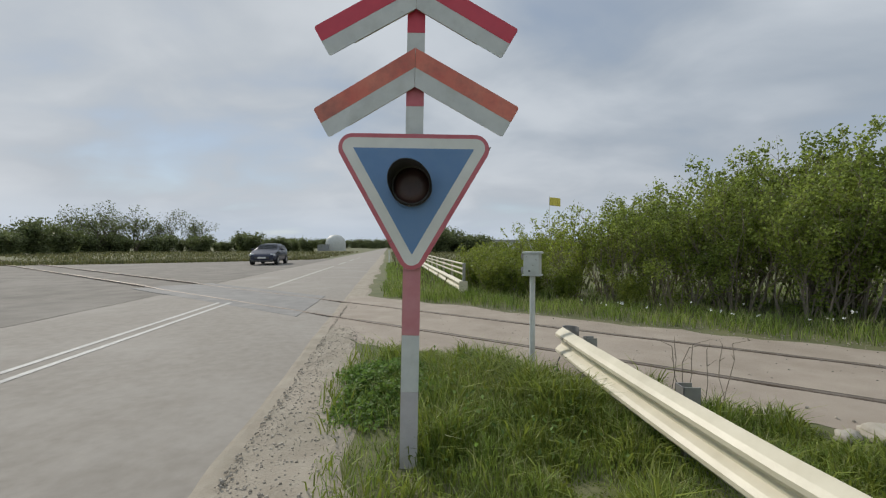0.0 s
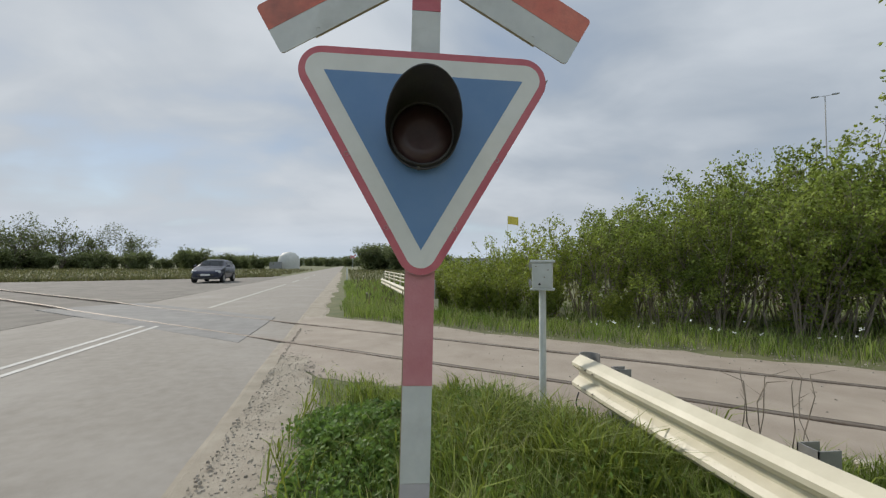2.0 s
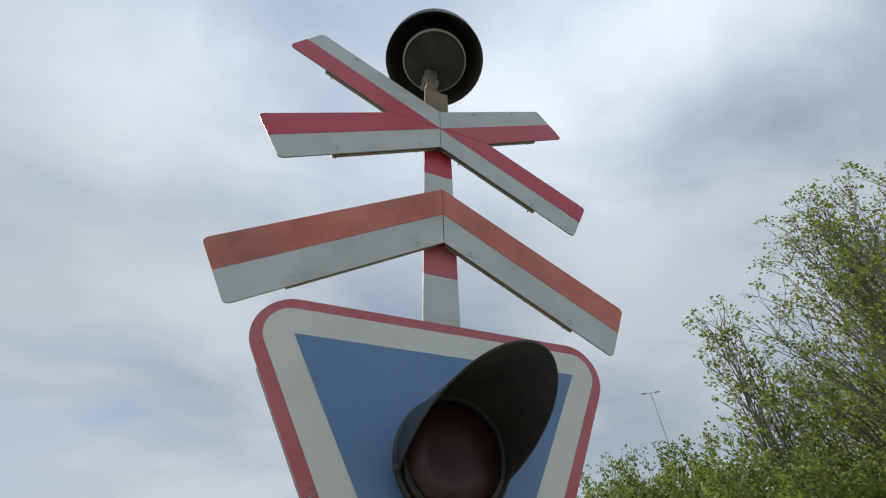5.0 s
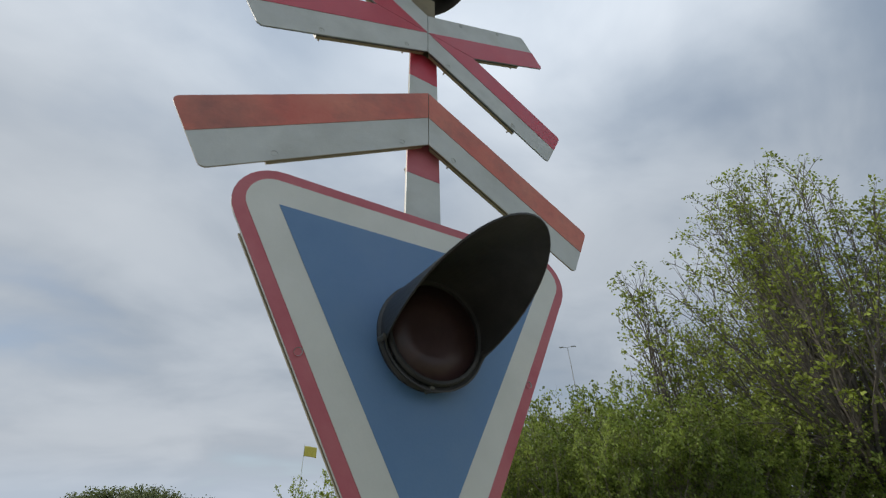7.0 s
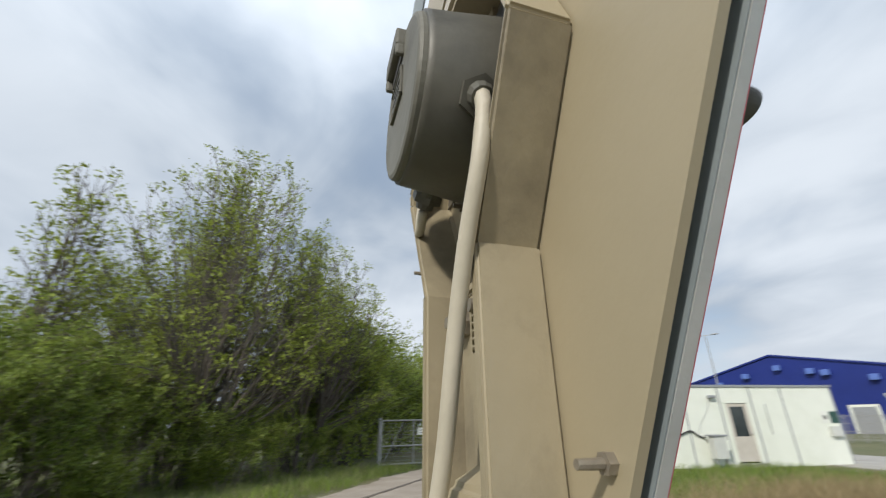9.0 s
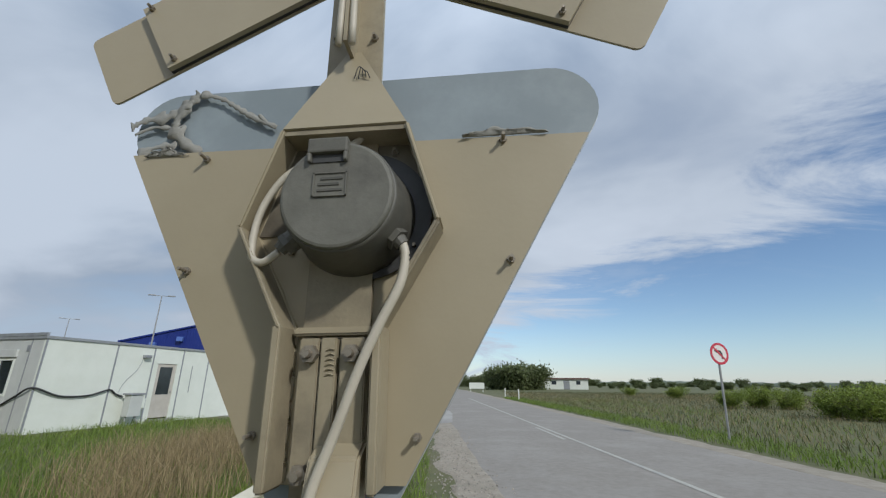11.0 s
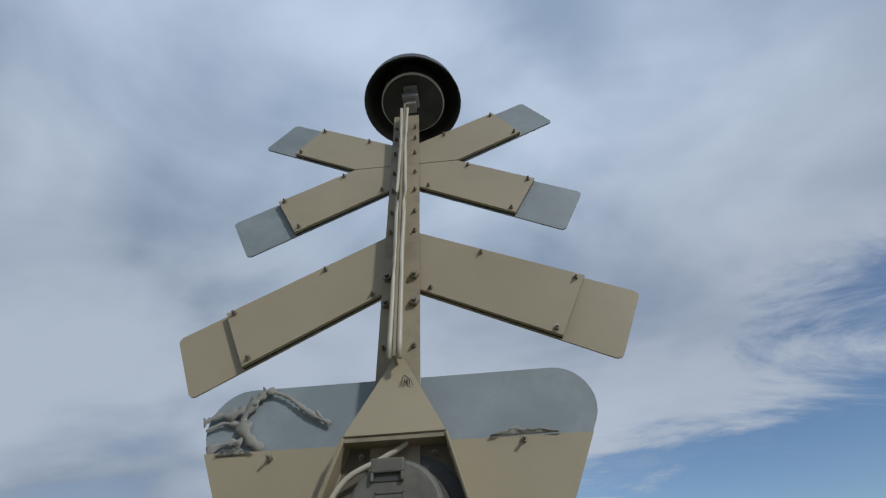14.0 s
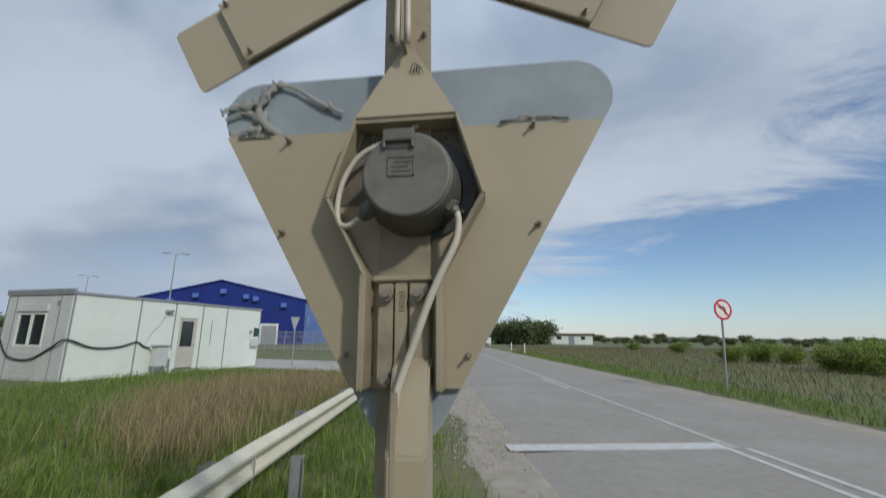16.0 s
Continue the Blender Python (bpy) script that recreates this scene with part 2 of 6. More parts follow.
M_LID = surf("dusty_cast_lid", (0.125, 0.12, 0.095), (0.185, 0.178, 0.145), 14, 0.6, 0.1, 0.05, 90, (0.075, 0.07, 0.056), 8, 0.7)
M_GRIME_SHADE = surf("grimy_shaded_plate", (0.105, 0.09, 0.065), (0.19, 0.165, 0.12), 8, 0.7, 0.12, 0, 60, (0.05, 0.043, 0.032), 9, 0.7)
M_FILM = surf("torn_pale_film", (0.235, 0.23, 0.20), (0.30, 0.29, 0.25), 25, 0.6, 0.2, 0, 120, (0.20, 0.175, 0.13), 14, 0.5)
M_LENS = surf("dark_red_lens", (0.055, 0.028, 0.028), (0.075, 0.04, 0.038), 30, 0.35, 0.05, 0, 90)
M_STEEL = surf("galvanised_steel", (0.30, 0.30, 0.295), (0.41, 0.405, 0.39), 16, 0.5, 0.15, 0.6, 70, (0.28, 0.25, 0.21), 4, 0.4)
M_BOLT = surf("painted_bolt", (0.22, 0.19, 0.15), (0.34, 0.30, 0.23), 40, 0.5, 0.2, 0.5, 90)
M_CREAM = surf("cream_rail_paint", (0.57, 0.52, 0.385), (0.65, 0.60, 0.46), 5, 0.45, 0.12, 0, 60, (0.42, 0.38, 0.27), 2.2, 0.45)
M_CABLE = surf("pale_cable_sheath", (0.44, 0.40, 0.31), (0.52, 0.47, 0.37), 20, 0.5, 0.1)
# black of the cable sheaths, also of the fills painted as gap shade
M_DARKCABLE_GAP = surf("black_cable_and_gap_shade", (0.02, 0.02, 0.02), (0.04, 0.04, 0.04), 20, 0.5, 0.1)
M_CABIN = surf("white_cabin_panel", (0.68, 0.70, 0.62), (0.74, 0.76, 0.68), 1.5, 0.55, 0.05, 0, 80, (0.58, 0.60, 0.50), 0.9, 0.35)
M_CABIN_GREY = surf("grey_cabin_panel", (0.50, 0.51, 0.48), (0.57, 0.58, 0.54), 2, 0.6, 0.08, 0, 80, (0.42, 0.42, 0.38), 1.2, 0.4)
M_TRIM = surf("grey_trim", (0.26, 0.27, 0.28), (0.34, 0.35, 0.36), 6, 0.5, 0.05, 0.2)
M_GLASS = surf("dark_window_glass", (0.02, 0.025, 0.03), (0.035, 0.045, 0.05), 2, 0.14, 0, spec=0.8)
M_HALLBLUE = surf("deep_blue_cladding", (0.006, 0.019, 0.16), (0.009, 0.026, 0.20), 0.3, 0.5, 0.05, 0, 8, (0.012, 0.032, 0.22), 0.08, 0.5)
M_HALLSIDE = surf("light_blue_lit_cladding", (0.09, 0.16, 0.45), (0.11, 0.185, 0.50), 0.3, 0.5, 0.05, 0, 8)
M_CONCRETE = surf("grey_concrete", (0.30, 0.295, 0.28), (0.40, 0.39, 0.37), 8, 0.9, 0.4, 0, 60, (0.22, 0.21, 0.19), 2, 0.5)
M_SAND = surf("white_sand_heap", (0.58, 0.55, 0.53), (0.70, 0.67, 0.65), 0.7, 0.95, 0.5, 0, 20, (0.46, 0.42, 0.38), 0.35, 0.6)
M_WAGON_RED = surf("oxide_red_wagon", (0.27, 0.035, 0.022), (0.35, 0.055, 0.035), 0.8, 0.6, 0.15, 0, 14, (0.14, 0.04, 0.03), 0.7, 0.6)
M_WAGON_DARK = surf("dark_wagon_paint", (0.035, 0.035, 0.05), (0.06, 0.058, 0.075), 0.8, 0.6, 0.15, 0, 14, (0.12, 0.08, 0.06), 0.7, 0.5)
M_WAGON_BROWN = surf("brown_wagon_paint", (0.11, 0.06, 0.05), (0.17, 0.09, 0.07), 0.8, 0.6, 0.15, 0, 14)
M_CAR = surf("dark_blue_car_paint", (0.018, 0.022, 0.045), (0.024, 0.03, 0.058), 3, 0.22, 0, 0.3, spec=0.8)
M_TYRE = surf("tyre_rubber", (0.015, 0.015, 0.015), (0.028, 0.028, 0.028), 20, 0.85, 0.2)
M_LAMP = surf("headlight_glass", (0.5, 0.52, 0.54), (0.62, 0.64, 0.66), 12, 0.15, 0, spec=0.8)
M_PLATE = surf("pale_plate", (0.62, 0.62, 0.60), (0.7, 0.7, 0.68), 8, 0.4)
M_FLAG = surf("yellow_flag_cloth", (0.62, 0.52, 0.08), (0.70, 0.60, 0.14), 5, 0.8, 0.1)
M_BARK = surf("grey_brown_bark", (0.085, 0.07, 0.055), (0.16, 0.14, 0.115), 14, 0.9, 0.7, 0, 35)
M_TWIG = surf("thin_twig_bark", (0.19, 0.155, 0.12), (0.29, 0.24, 0.185), 14, 0.9, 0.4, 0, 35)
M_LEAF_TREE = leafy("spring_tree_leaf", (0.20, 0.255, 0.03), (0.345, 0.395, 0.07), 0.45)
M_LEAF_SHRUB = leafy("willow_shrub_leaf", (0.155, 0.215, 0.035), (0.305, 0.36, 0.07), 0.55)
M_LEAF_FAR = leafy("far_bush_leaf", (0.11, 0.14, 0.055), (0.18, 0.21, 0.085))
M_LEAF_BRIGHT = leafy("fresh_shrub_leaf", (0.17, 0.22, 0.03), (0.25, 0.29, 0.05))
M_GRASS = leafy("green_grass_blade", (0.125, 0.20, 0.034), (0.24, 0.305, 0.06), 0.5)
M_GRASS_PALE = leafy("pale_grass_blade", (0.26, 0.29, 0.11), (0.36, 0.36, 0.16), 0.35)
M_WEED = leafy("clover_leaf", (0.115, 0.205, 0.04), (0.18, 0.28, 0.06), 0.35)
M_REED = leafy("dry_reed_blade", (0.32, 0.245, 0.125), (0.42, 0.33, 0.18), 0.4, 0.7)
M_FIELD = leafy("rough_field_grass", (0.085, 0.105, 0.035), (0.165, 0.15, 0.065), 0.45)
M_FLOWER = surf("white_petal", (0.75, 0.75, 0.72), (0.82, 0.82, 0.78), 20, 0.7)

# ---- mesh helpers ----


def mesh_of(name, verts, faces):
    me = bpy.data.meshes.new(name)
    me.from_pydata(verts, [], faces)
    return me


def part(name, bm, material, parent=None, label="", smooth=False):
    """Links a bmesh (or a mesh) as one object under a thing or a part."""
    if isinstance(bm, bpy.types.Mesh):
        me = bm
    else:
        me = bpy.data.meshes.new(name)
        bmesh.ops.recalc_face_normals(bm, faces=bm.faces)
        bm.to_mesh(me)
        bm.free()
    if not me.materials:
        me.materials.append(material)
    if smooth:
        me.shade_smooth()
    ob = new(name, me)
    if parent:
        ob.parent = parent
    if label:
        ob["label"] = label
    return ob


def thing(name, m, label, category, group="", kind=""):
    ob = new(name)
    ob.empty_display_size = 0.1
    ob.matrix_basis = m
    return tagged(ob, label, category, group, kind)


def box(bm, x0, x1, y0, y1, z0, z1, m=None, bevel=0.0):
    g = bmesh.ops.create_cube(bm, size=1)
    vs = g["verts"]
    s = Matrix.Translation(((x0 + x1) / 2, (y0 + y1) / 2, (z0 + z1) / 2)) @ Matrix.Diagonal((x1 - x0, y1 - y0, z1 - z0, 1))
    bmesh.ops.transform(bm, matrix=(m @ s) if m else s, verts=vs)
    if bevel:
        es = list({e for v in vs for e in v.link_edges})
        bmesh.ops.bevel(bm, geom=es, offset=bevel, segments=2, affect="EDGES", profile=0.6)
    return bm


def boxes(*args, **kw):
    bm = bmesh.new()
    for a in args:
        box(bm, *a, **kw)
    return bm


def tube(bm, p0, p1, r0, r1=None, n=12, caps=True):
    p0, p1 = Vector(p0), Vector(p1)
    r1 = r0 if r1 is None else r1
    q = (p1 - p0).to_track_quat("Z", "Y")
    rings = []
    for p, r in ((p0, r0), (p1, r1)):
        rings.append([bm.verts.new(p + q @ Vector((r * math.cos(2 * math.pi * i / n), r * math.sin(2 * math.pi * i / n), 0))) for i in range(n)])
    for i in range(n):
        j = (i + 1) % n
        bm.faces.new((rings[0][i], rings[0][j], rings[1][j], rings[1][i]))
    if caps:
        bm.faces.new(list(reversed(rings[0])))
        bm.faces.new(rings[1])
    return bm


def hose(bm, pts, r, n=8):
    """A round bar along a smooth line through pts."""
    P = [Vector(p) for p in pts]
    fine = []
    for i in range(len(P) - 1):
        a, b, c, e = P[max(i - 1, 0)], P[i], P[i + 1], P[min(i + 2, len(P) - 1)]
        for k in range(5):
            t = k / 5
            fine.append(0.5 * ((2 * b) + (c - a) * t + (2 * a - 5 * b + 4 * c - e) * t * t + (3 * b - a - 3 * c + e) * t ** 3))
    fine.append(P[-1])
    rings = []
    for i, p in enumerate(fine):
        d = fine[min(i + 1, len(fine) - 1)] - fine[max(i - 1, 0)]
        q = d.to_track_quat("Z", "Y")
        rings.append([bm.verts.new(p + q @ Vector((r * math.cos(2 * math.pi * k / n), r * math.sin(2 * math.pi * k / n), 0))) for k in range(n)])
    for a, b in zip(rings, rings[1:]):
        for k in range(n):
            j = (k + 1) % n
            bm.faces.new((a[k], a[j], b[j], b[k]))
    bm.faces.new(list(reversed(rings[0])))
    bm.faces.new(rings[-1])
    return bm


def lathe(bm, profile, m=None, n=32, close=False):
    """Turns (radius, height) pairs about z."""
    rings = []
    for r, z in profile:
        rings.append([bm.verts.new((r * math.cos(2 * math.pi * i / n), r * math.sin(2 * math.pi * i / n), z)) for i in range(n)])
    for a, b in zip(rings, rings[1:]):
        for i in range(n):
            j = (i + 1) % n
            bm.faces.new((a[i], a[j], b[j], b[i]))
    if close:
        bm.faces.new(list(reversed(rings[0])))
        bm.faces.new(rings[-1])
    if m:
        bmesh.ops.transform(bm, matrix=m, verts=[v for r in rings for v in r])
    return bm


def slab(pts, y0, y1, bm=None):
    """A polygon in the x-z plane, extruded from y0 to y1."""
    bm = bm or bmesh.new()
    a = [bm.verts.new((x, y0, z)) for x, z in pts]
    b = [bm.verts.new((x, y1, z)) for x, z in pts]
    bm.faces.new(a)
    bm.faces.new(list(reversed(b)))
    for i in range(len(pts)):
        j = (i + 1) % len(pts)
        bm.faces.new((a[i], b[i], b[j], a[j]))
    return bm


def flat(pts, z, thick=0.05, bm=None):
    """A polygon in plan, with its top at z."""
    bm = bm or bmesh.new()
    a = [bm.verts.new((x, y, z)) for x, y in pts]
    b = [bm.verts.new((x, y, z - thick)) for x, y in pts]
    bm.faces.new(a)
    bm.faces.new(list(reversed(b)))
    for i in range(len(pts)):
        j = (i + 1) % len(pts)
        bm.faces.new((a[i], b[i], b[j], a[j]))
    return bm


def clip(pts, nx, nz, c):
    """Keeps the side of the polygon where nx*x + nz*z >= c."""
    out = []
    for i in range(len(pts)):
        p, q = pts[i], pts[(i + 1) % len(pts)]
        dp, dq = nx * p[0] + nz * p[1] - c, nx * q[0] + nz * q[1] - c
        if dp >= 0:
            out.append(p)
        if (dp >= 0) != (dq >= 0):
            t = dp / (dp - dq)
            out.append((p[0] + (q[0] - p[0]) * t, p[1] + (q[1] - p[1]) * t))
    return out


def rounded(pts, radii, n=6):
    """Rounds the corners of a polygon."""
    out = []
    for i, p in enumerate(pts):
        r = radii[i] if isinstance(radii, (list, tuple)) else radii
        P, A, B = Vector(p), Vector(pts[i - 1]), Vector(pts[(i + 1) % len(pts)])
        if r <= 0:
            out.append(tuple(P))
            continue
        u, v = (A - P).normalized(), (B - P).normalized()
        half = u.angle(v) / 2
        t = r / math.tan(half)
        c = P + (u + v).normalized() * (r / math.sin(half))
        s, e = P + u * t - c, P + v * t - c
        a0, a1 = math.atan2(s.y, s.x), math.atan2(e.y, e.x)
        da = (a1 - a0 + math.pi) % (2 * math.pi) - math.pi
        for k in range(n + 1):
            a = a0 + da * k / n
            out.append((c.x + r * math.cos(a), c.y + r * math.sin(a)))
    return out


def bolt_mesh(r=0.008, shank=0.03, head=0.008):
    """A hexagonal nut with a threaded end, pointing along +y from the origin."""
    bm = bmesh.new()
    tube(bm, (0, 0, 0), (0, head, 0), r, r, 6)
    tube(bm, (0, head, 0), (0, head + shank, 0), r * 0.5, r * 0.45, 8)
    me = bpy.data.meshes.new("bolt")
    bmesh.ops.recalc_face_normals(bm, faces=bm.faces)
    bm.to_mesh(me)
    bm.free()
    me.materials.append(M_BOLT)
    return me

# ---- ground, road, track bed ----
ROAD_SLOPE = -0.142                    # the road's drift in x for each metre of y


def edge_r(y):
    return -1.0 + ROAD_SLOPE * y


def edge_l(y):
    return -6.75 + (ROAD_SLOPE + 0.02) * y


def centre(y):
    return -3.95 - 0.128 * y


def wob(x, y, s=1.0):
    return noise.noise(Vector((x * s, y * s, 3.7)))


bm = bmesh.new()
R, near = 2500.0, 24.0
ring_xy = []
n_g = 60
vs = []
for i in range(n_g + 1):
    row = []
    for j in range(n_g + 1):
        u, v = 2 * i / n_g - 1, 2 * j / n_g - 1
        x = math.copysign(abs(u) ** 4 * R + abs(u) * 30, u)
        y = math.copysign(abs(v) ** 4 * R + abs(v) * 30, v)
        row.append(bm.verts.new((x, y, 0.0)))
    vs.append(row)
for i in range(n_g):
    for j in range(n_g):
        bm.faces.new((vs[i][j], vs[i + 1][j], vs[i + 1][j + 1], vs[i][j + 1]))
tagged(part("ground", bm, M_SOIL), "flat grassy soil reaching to the horizon", "ground", kind="structure")


def band(name, left, right, ys, z, material, label, category, rough_l=0.0, rough_r=0.0, kind="structure", freq=0.9):
    """A strip of ground between two edges given as functions of y."""
    bm = bmesh.new()
    rows = []
    for y in ys:
        a = left(y) + rough_l * (wob(y, 1.3, freq) + 0.5 * wob(y, 5.1, 3.1 * freq))
        b = right(y) + rough_r * (wob(y, 9.3, freq) + 0.5 * wob(y, 7.7, 3.1 * freq))
        rows.append([bm.verts.new((a + (b - a) * k / 6, y, z - (0.03 if k in (0, 6) else 0))) for k in range(7)])
    for p, q in zip(rows, rows[1:]):
        for k in range(6):
            bm.faces.new((p[k], p[k + 1], q[k + 1], q[k]))
    return tagged(part(name, bm, material), label, category, kind=kind)


def steps(a, b, d):
    k = int(abs(b - a) / d) + 1
    return [a + (b - a) * i / k for i in range(k + 1)]


YS = steps(-420, -40, 8) + steps(-39.5, 40, 0.22) + steps(41, 520, 8)
band("road", lambda y: edge_l(y) + 0.02, edge_r, YS, 0.034, M_ASPHALT, "pale dusty worn asphalt country road", "road", 0.10, 0.08)
band("shoulder", lambda y: edge_r(y) - 0.3, lambda y: edge_r(y) + (0.55 if y < 3.4 else 0.42) + 0.2 * math.exp(-((y + 0.4) / 1.6) ** 2),
     steps(-60, 60, 0.16), 0.018, M_SHOULDER, "sandy gravel shoulder along the asphalt edge", "road shoulder", 0, 0.22)
band("shoulder_far", lambda y: edge_l(y) - 0.55, lambda y: edge_l(y) + 0.3, steps(-90, 4, 0.4), 0.016, M_SHOULDER,
     "sandy gravel strip along the far asphalt edge", "road shoulder", 0.2, 0)

# gravel yard on the far side of the road
yard = rounded([(edge_l(3) + 0.4, 3.0), (edge_l(44) + 0.3, 44.0), (-14.2, 34.0), (-19.0, 29.5), (-23.5, 26.0), (-29.0, 22.5), (-42.0, 19.0), (-42.0, 13.0), (-30.0, 8.0), (-17, 3.5)], 1.0)
tagged(part("yard", flat(yard, 0.022), M_GRAVEL), "grey-brown gravel yard beside the road", "gravel yard", kind="structure")

TRACK = -0.71                          # slope of the railway in plan
TDIR = Vector((1, TRACK, 0)).normalized()
TNOR = Vector((-TDIR.y, TDIR.x, 0))


def on_track(s, off=0.0, z=0.0):
    """A point s metres along the railway from x = 0, off metres to the side of its middle."""
    return Vector((0, 4.72, 0)) + TDIR * s + TNOR * off + Vector((0, 0, z))


bm = bmesh.new()
rows = []
for s in steps(-1.2, 20, 0.25) + steps(21, 60, 1.5):
    wide = 0.5 * min(max((s - 4) / 14, 0), 1)
    a = -1.65 - 0.3 * wob(s, 0.3, 0.7) - wide * 1.2 - (0.25 * wob(s, 8, 3))
    b = 1.85 + 0.25 * wob(s, 4.3, 0.8) + wide * 0.4 + 0.2 * wob(s, 2, 3)
    row = []
    for k in range(9):
        off = a + (b - a) * k / 8
        s0 = s + (-1.25 - 0.948 * off) * max(1 - (s + 1.2) / 3.5, 0)    # the end follows the road edge
        row.append(bm.verts.new(on_track(s0, off, 0.024 + (0.008 * wob(s * 2, k, 1.0) if 0 < k < 8 else -0.02))))
    rows.append(row)
for p, q in zip(rows, rows[1:]):
    for k in range(8):
        bm.faces.new((p[k], q[k], q[k + 1], p[k + 1]))
tagged(part("track_bed", bm, M_DIRT), "pale sandy dirt filling the railway track", "dirt track", kind="structure")

# asphalt strip in which the rails cross the road
a, b = -10.6, -1.5
quad = [on_track(a, -1.15), on_track(b - 0.8, -1.15), on_track(b - 2.9, 1.15), on_track(a, 1.15)]
tagged(part("crossing_strip", flat([(p.x, p.y) for p in quad], 0.037), M_ASPHALT_DARK), "darker asphalt strip round the embedded rails", "road", kind="structure")

rail = thing("railway_track", pose(0, 0, 0), "pair of steel rails sunk into the dirt and road", "railway track")
for off in (-0.7175, 0.7175):
    bm = bmesh.new()
    last = None
    for s0 in steps(-60, 75, 1.5):
        lift = -0.007 if s0 > -1.5 else (-0.002 if s0 > -11 else 0.03)
        ring = [bm.verts.new(on_track(s0, off + o, z)) for o, z in ((-0.026, -0.03), (-0.026, 0.041 + lift), (-0.022, 0.045 + lift), (0.022, 0.045 + lift), (0.026, 0.041 + lift), (0.026, -0.03))]
        if last:
            for k in range(5):
                bm.faces.new((last[k], ring[k], ring[k + 1], last[k + 1]))
        last = ring
    part("rail", bm, M_RAIL, rail)
    bm = bmesh.new()
    p, q = on_track(-1.2, off), on_track(60, off)
    m = Matrix.Translation((p + q) / 2) @ Matrix.Rotation(math.atan2(q.y - p.y, q.x - p.x), 4, "Z")
    box(bm, -(q - p).length / 2, (q - p).length / 2, 0.027, 0.075, -0.03, 0.033, m)
    part("flangeway", bm, surf("dark_groove_dirt", (0.09, 0.075, 0.06), (0.14, 0.12, 0.10), 6, 0.95, 0.4), rail, "dark dirt-filled groove")


def stripe(name, y0, y1, off, width, material, label):
    bm = bmesh.new()
    rows = []
    for y in steps(y0, y1, 1.2):
        x = centre(y) + off
        rows.append((bm.verts.new((x - width / 2, y, 0.0385)), bm.verts.new((x + width / 2, y, 0.0385))))
    for p, q in zip(rows, rows[1:]):
        bm.faces.new((p[0], p[1], q[1], q[0]))
    return tagged(part(name, bm, material), label, "road marking", "centre line markings", "structure")


for off in (-0.13, 0.13):
    stripe("centre_line", -5.3, 6.9, off, 0.085, M_LINE, "worn white solid centre line on asphalt")
stripe("centre_line", -42, -5.3, 0.0, 0.10, M_LINE_OLD, "thin faded white centre line on asphalt")
stripe("centre_line", -14.5, -11.5, 0.22, 0.10, M_LINE_OLD, "short faded white line beside the centre line")
stripe("centre_line", 10.2, 23.5, 0.0, 0.13, M_LINE_OLD, "faded yellowish centre line on asphalt")
for y in (26, 33, 40):
    stripe("centre_line", y, y + 4, 0.0, 0.12, M_LINE_OLD, "faded yellowish centre line on asphalt")
bm = flat([(-0.36, -4.72), (-0.30, -5.02), (-3.16, -5.58), (-3.20, -5.26)], 0.0388, 0.003)
tagged(part("stop_line", bm, M_LINE), "broad white stop line across the lane", "road marking", kind="structure")

# entrance road to the industrial plot
ent = rounded([(1.0, -15.4), (6.0, -16.0), (12.0, -17.6), (40.0, -33.0), (40.0, -39.0), (14.0, -23.8), (7.0, -22.2), (1.6, -23.5)], 0.8)
tagged(part("entrance_road", flat(ent, 0.020), M_GRAVEL_PALE), "pale gravel entrance road", "road", kind="structure")

# ---- scattered small pieces ----
rng = random.Random(5)


def scatter_mesh(name, items):
    """items: lists of (verts, faces), joined into one mesh."""
    V, F = [], []
    for v, f in items:
        o = len(V)
        V += v
        F += [tuple(i + o for i in q) for q in f]
    return mesh_of(name, V, F)


def pebble(x, y, z, r):
    out = []
    h = r * rng.uniform(0.5, 0.8)
    n = 5
    a0 = rng.uniform(0, 6)
    base = [(x + r * rng.uniform(0.7, 1.2) * math.cos(a0 + 6.283 * i / n), y + r * rng.uniform(0.7, 1.2) * math.sin(a0 + 6.283 * i / n), z - 0.004) for i in range(n)]
    top = [(x + (bx - x) * 0.6, y + (by - y) * 0.6, z + h * rng.uniform(0.8, 1.1)) for bx, by, _ in base]
    v = base + top
    f = [(i, (i + 1) % n, n + (i + 1) % n, n + i) for i in range(n)] + [tuple(range(n, 2 * n))]
    return v, f


items = []
for _ in range(4200):
    y = rng.uniform(-3.4, 6.5)
    x = edge_r(y) - 0.05 + abs(rng.gauss(0.0, 0.30))
    items.append(pebble(x, y, 0.018 if x > edge_r(y) else 0.034, rng.choice((0.004, 0.005, 0.006, 0.008, 0.011)) * rng.uniform(0.5, 1.4)))
for _ in range(1100):
    s, off = rng.uniform(-1, 12), rng.choice((rng.gauss(2.0, 0.3), rng.uniform(-1.9, 2.0)))
    p = on_track(s, off)
    items.append(pebble(p.x, p.y, 0.022, rng.uniform(0.005, 0.015)))
for _ in range(1500):
    y = rng.uniform(-14, -4)
    items.append(pebble(edge_r(y) + rng.gauss(0.3, 0.3), y, 0.02, rng.uniform(0.008, 0.02)))
tagged(part("pebbles", scatter_mesh("pebbles", items), M_STONE), "loose grey and tan pebbles on the shoulder", "gravel", kind="stuff")


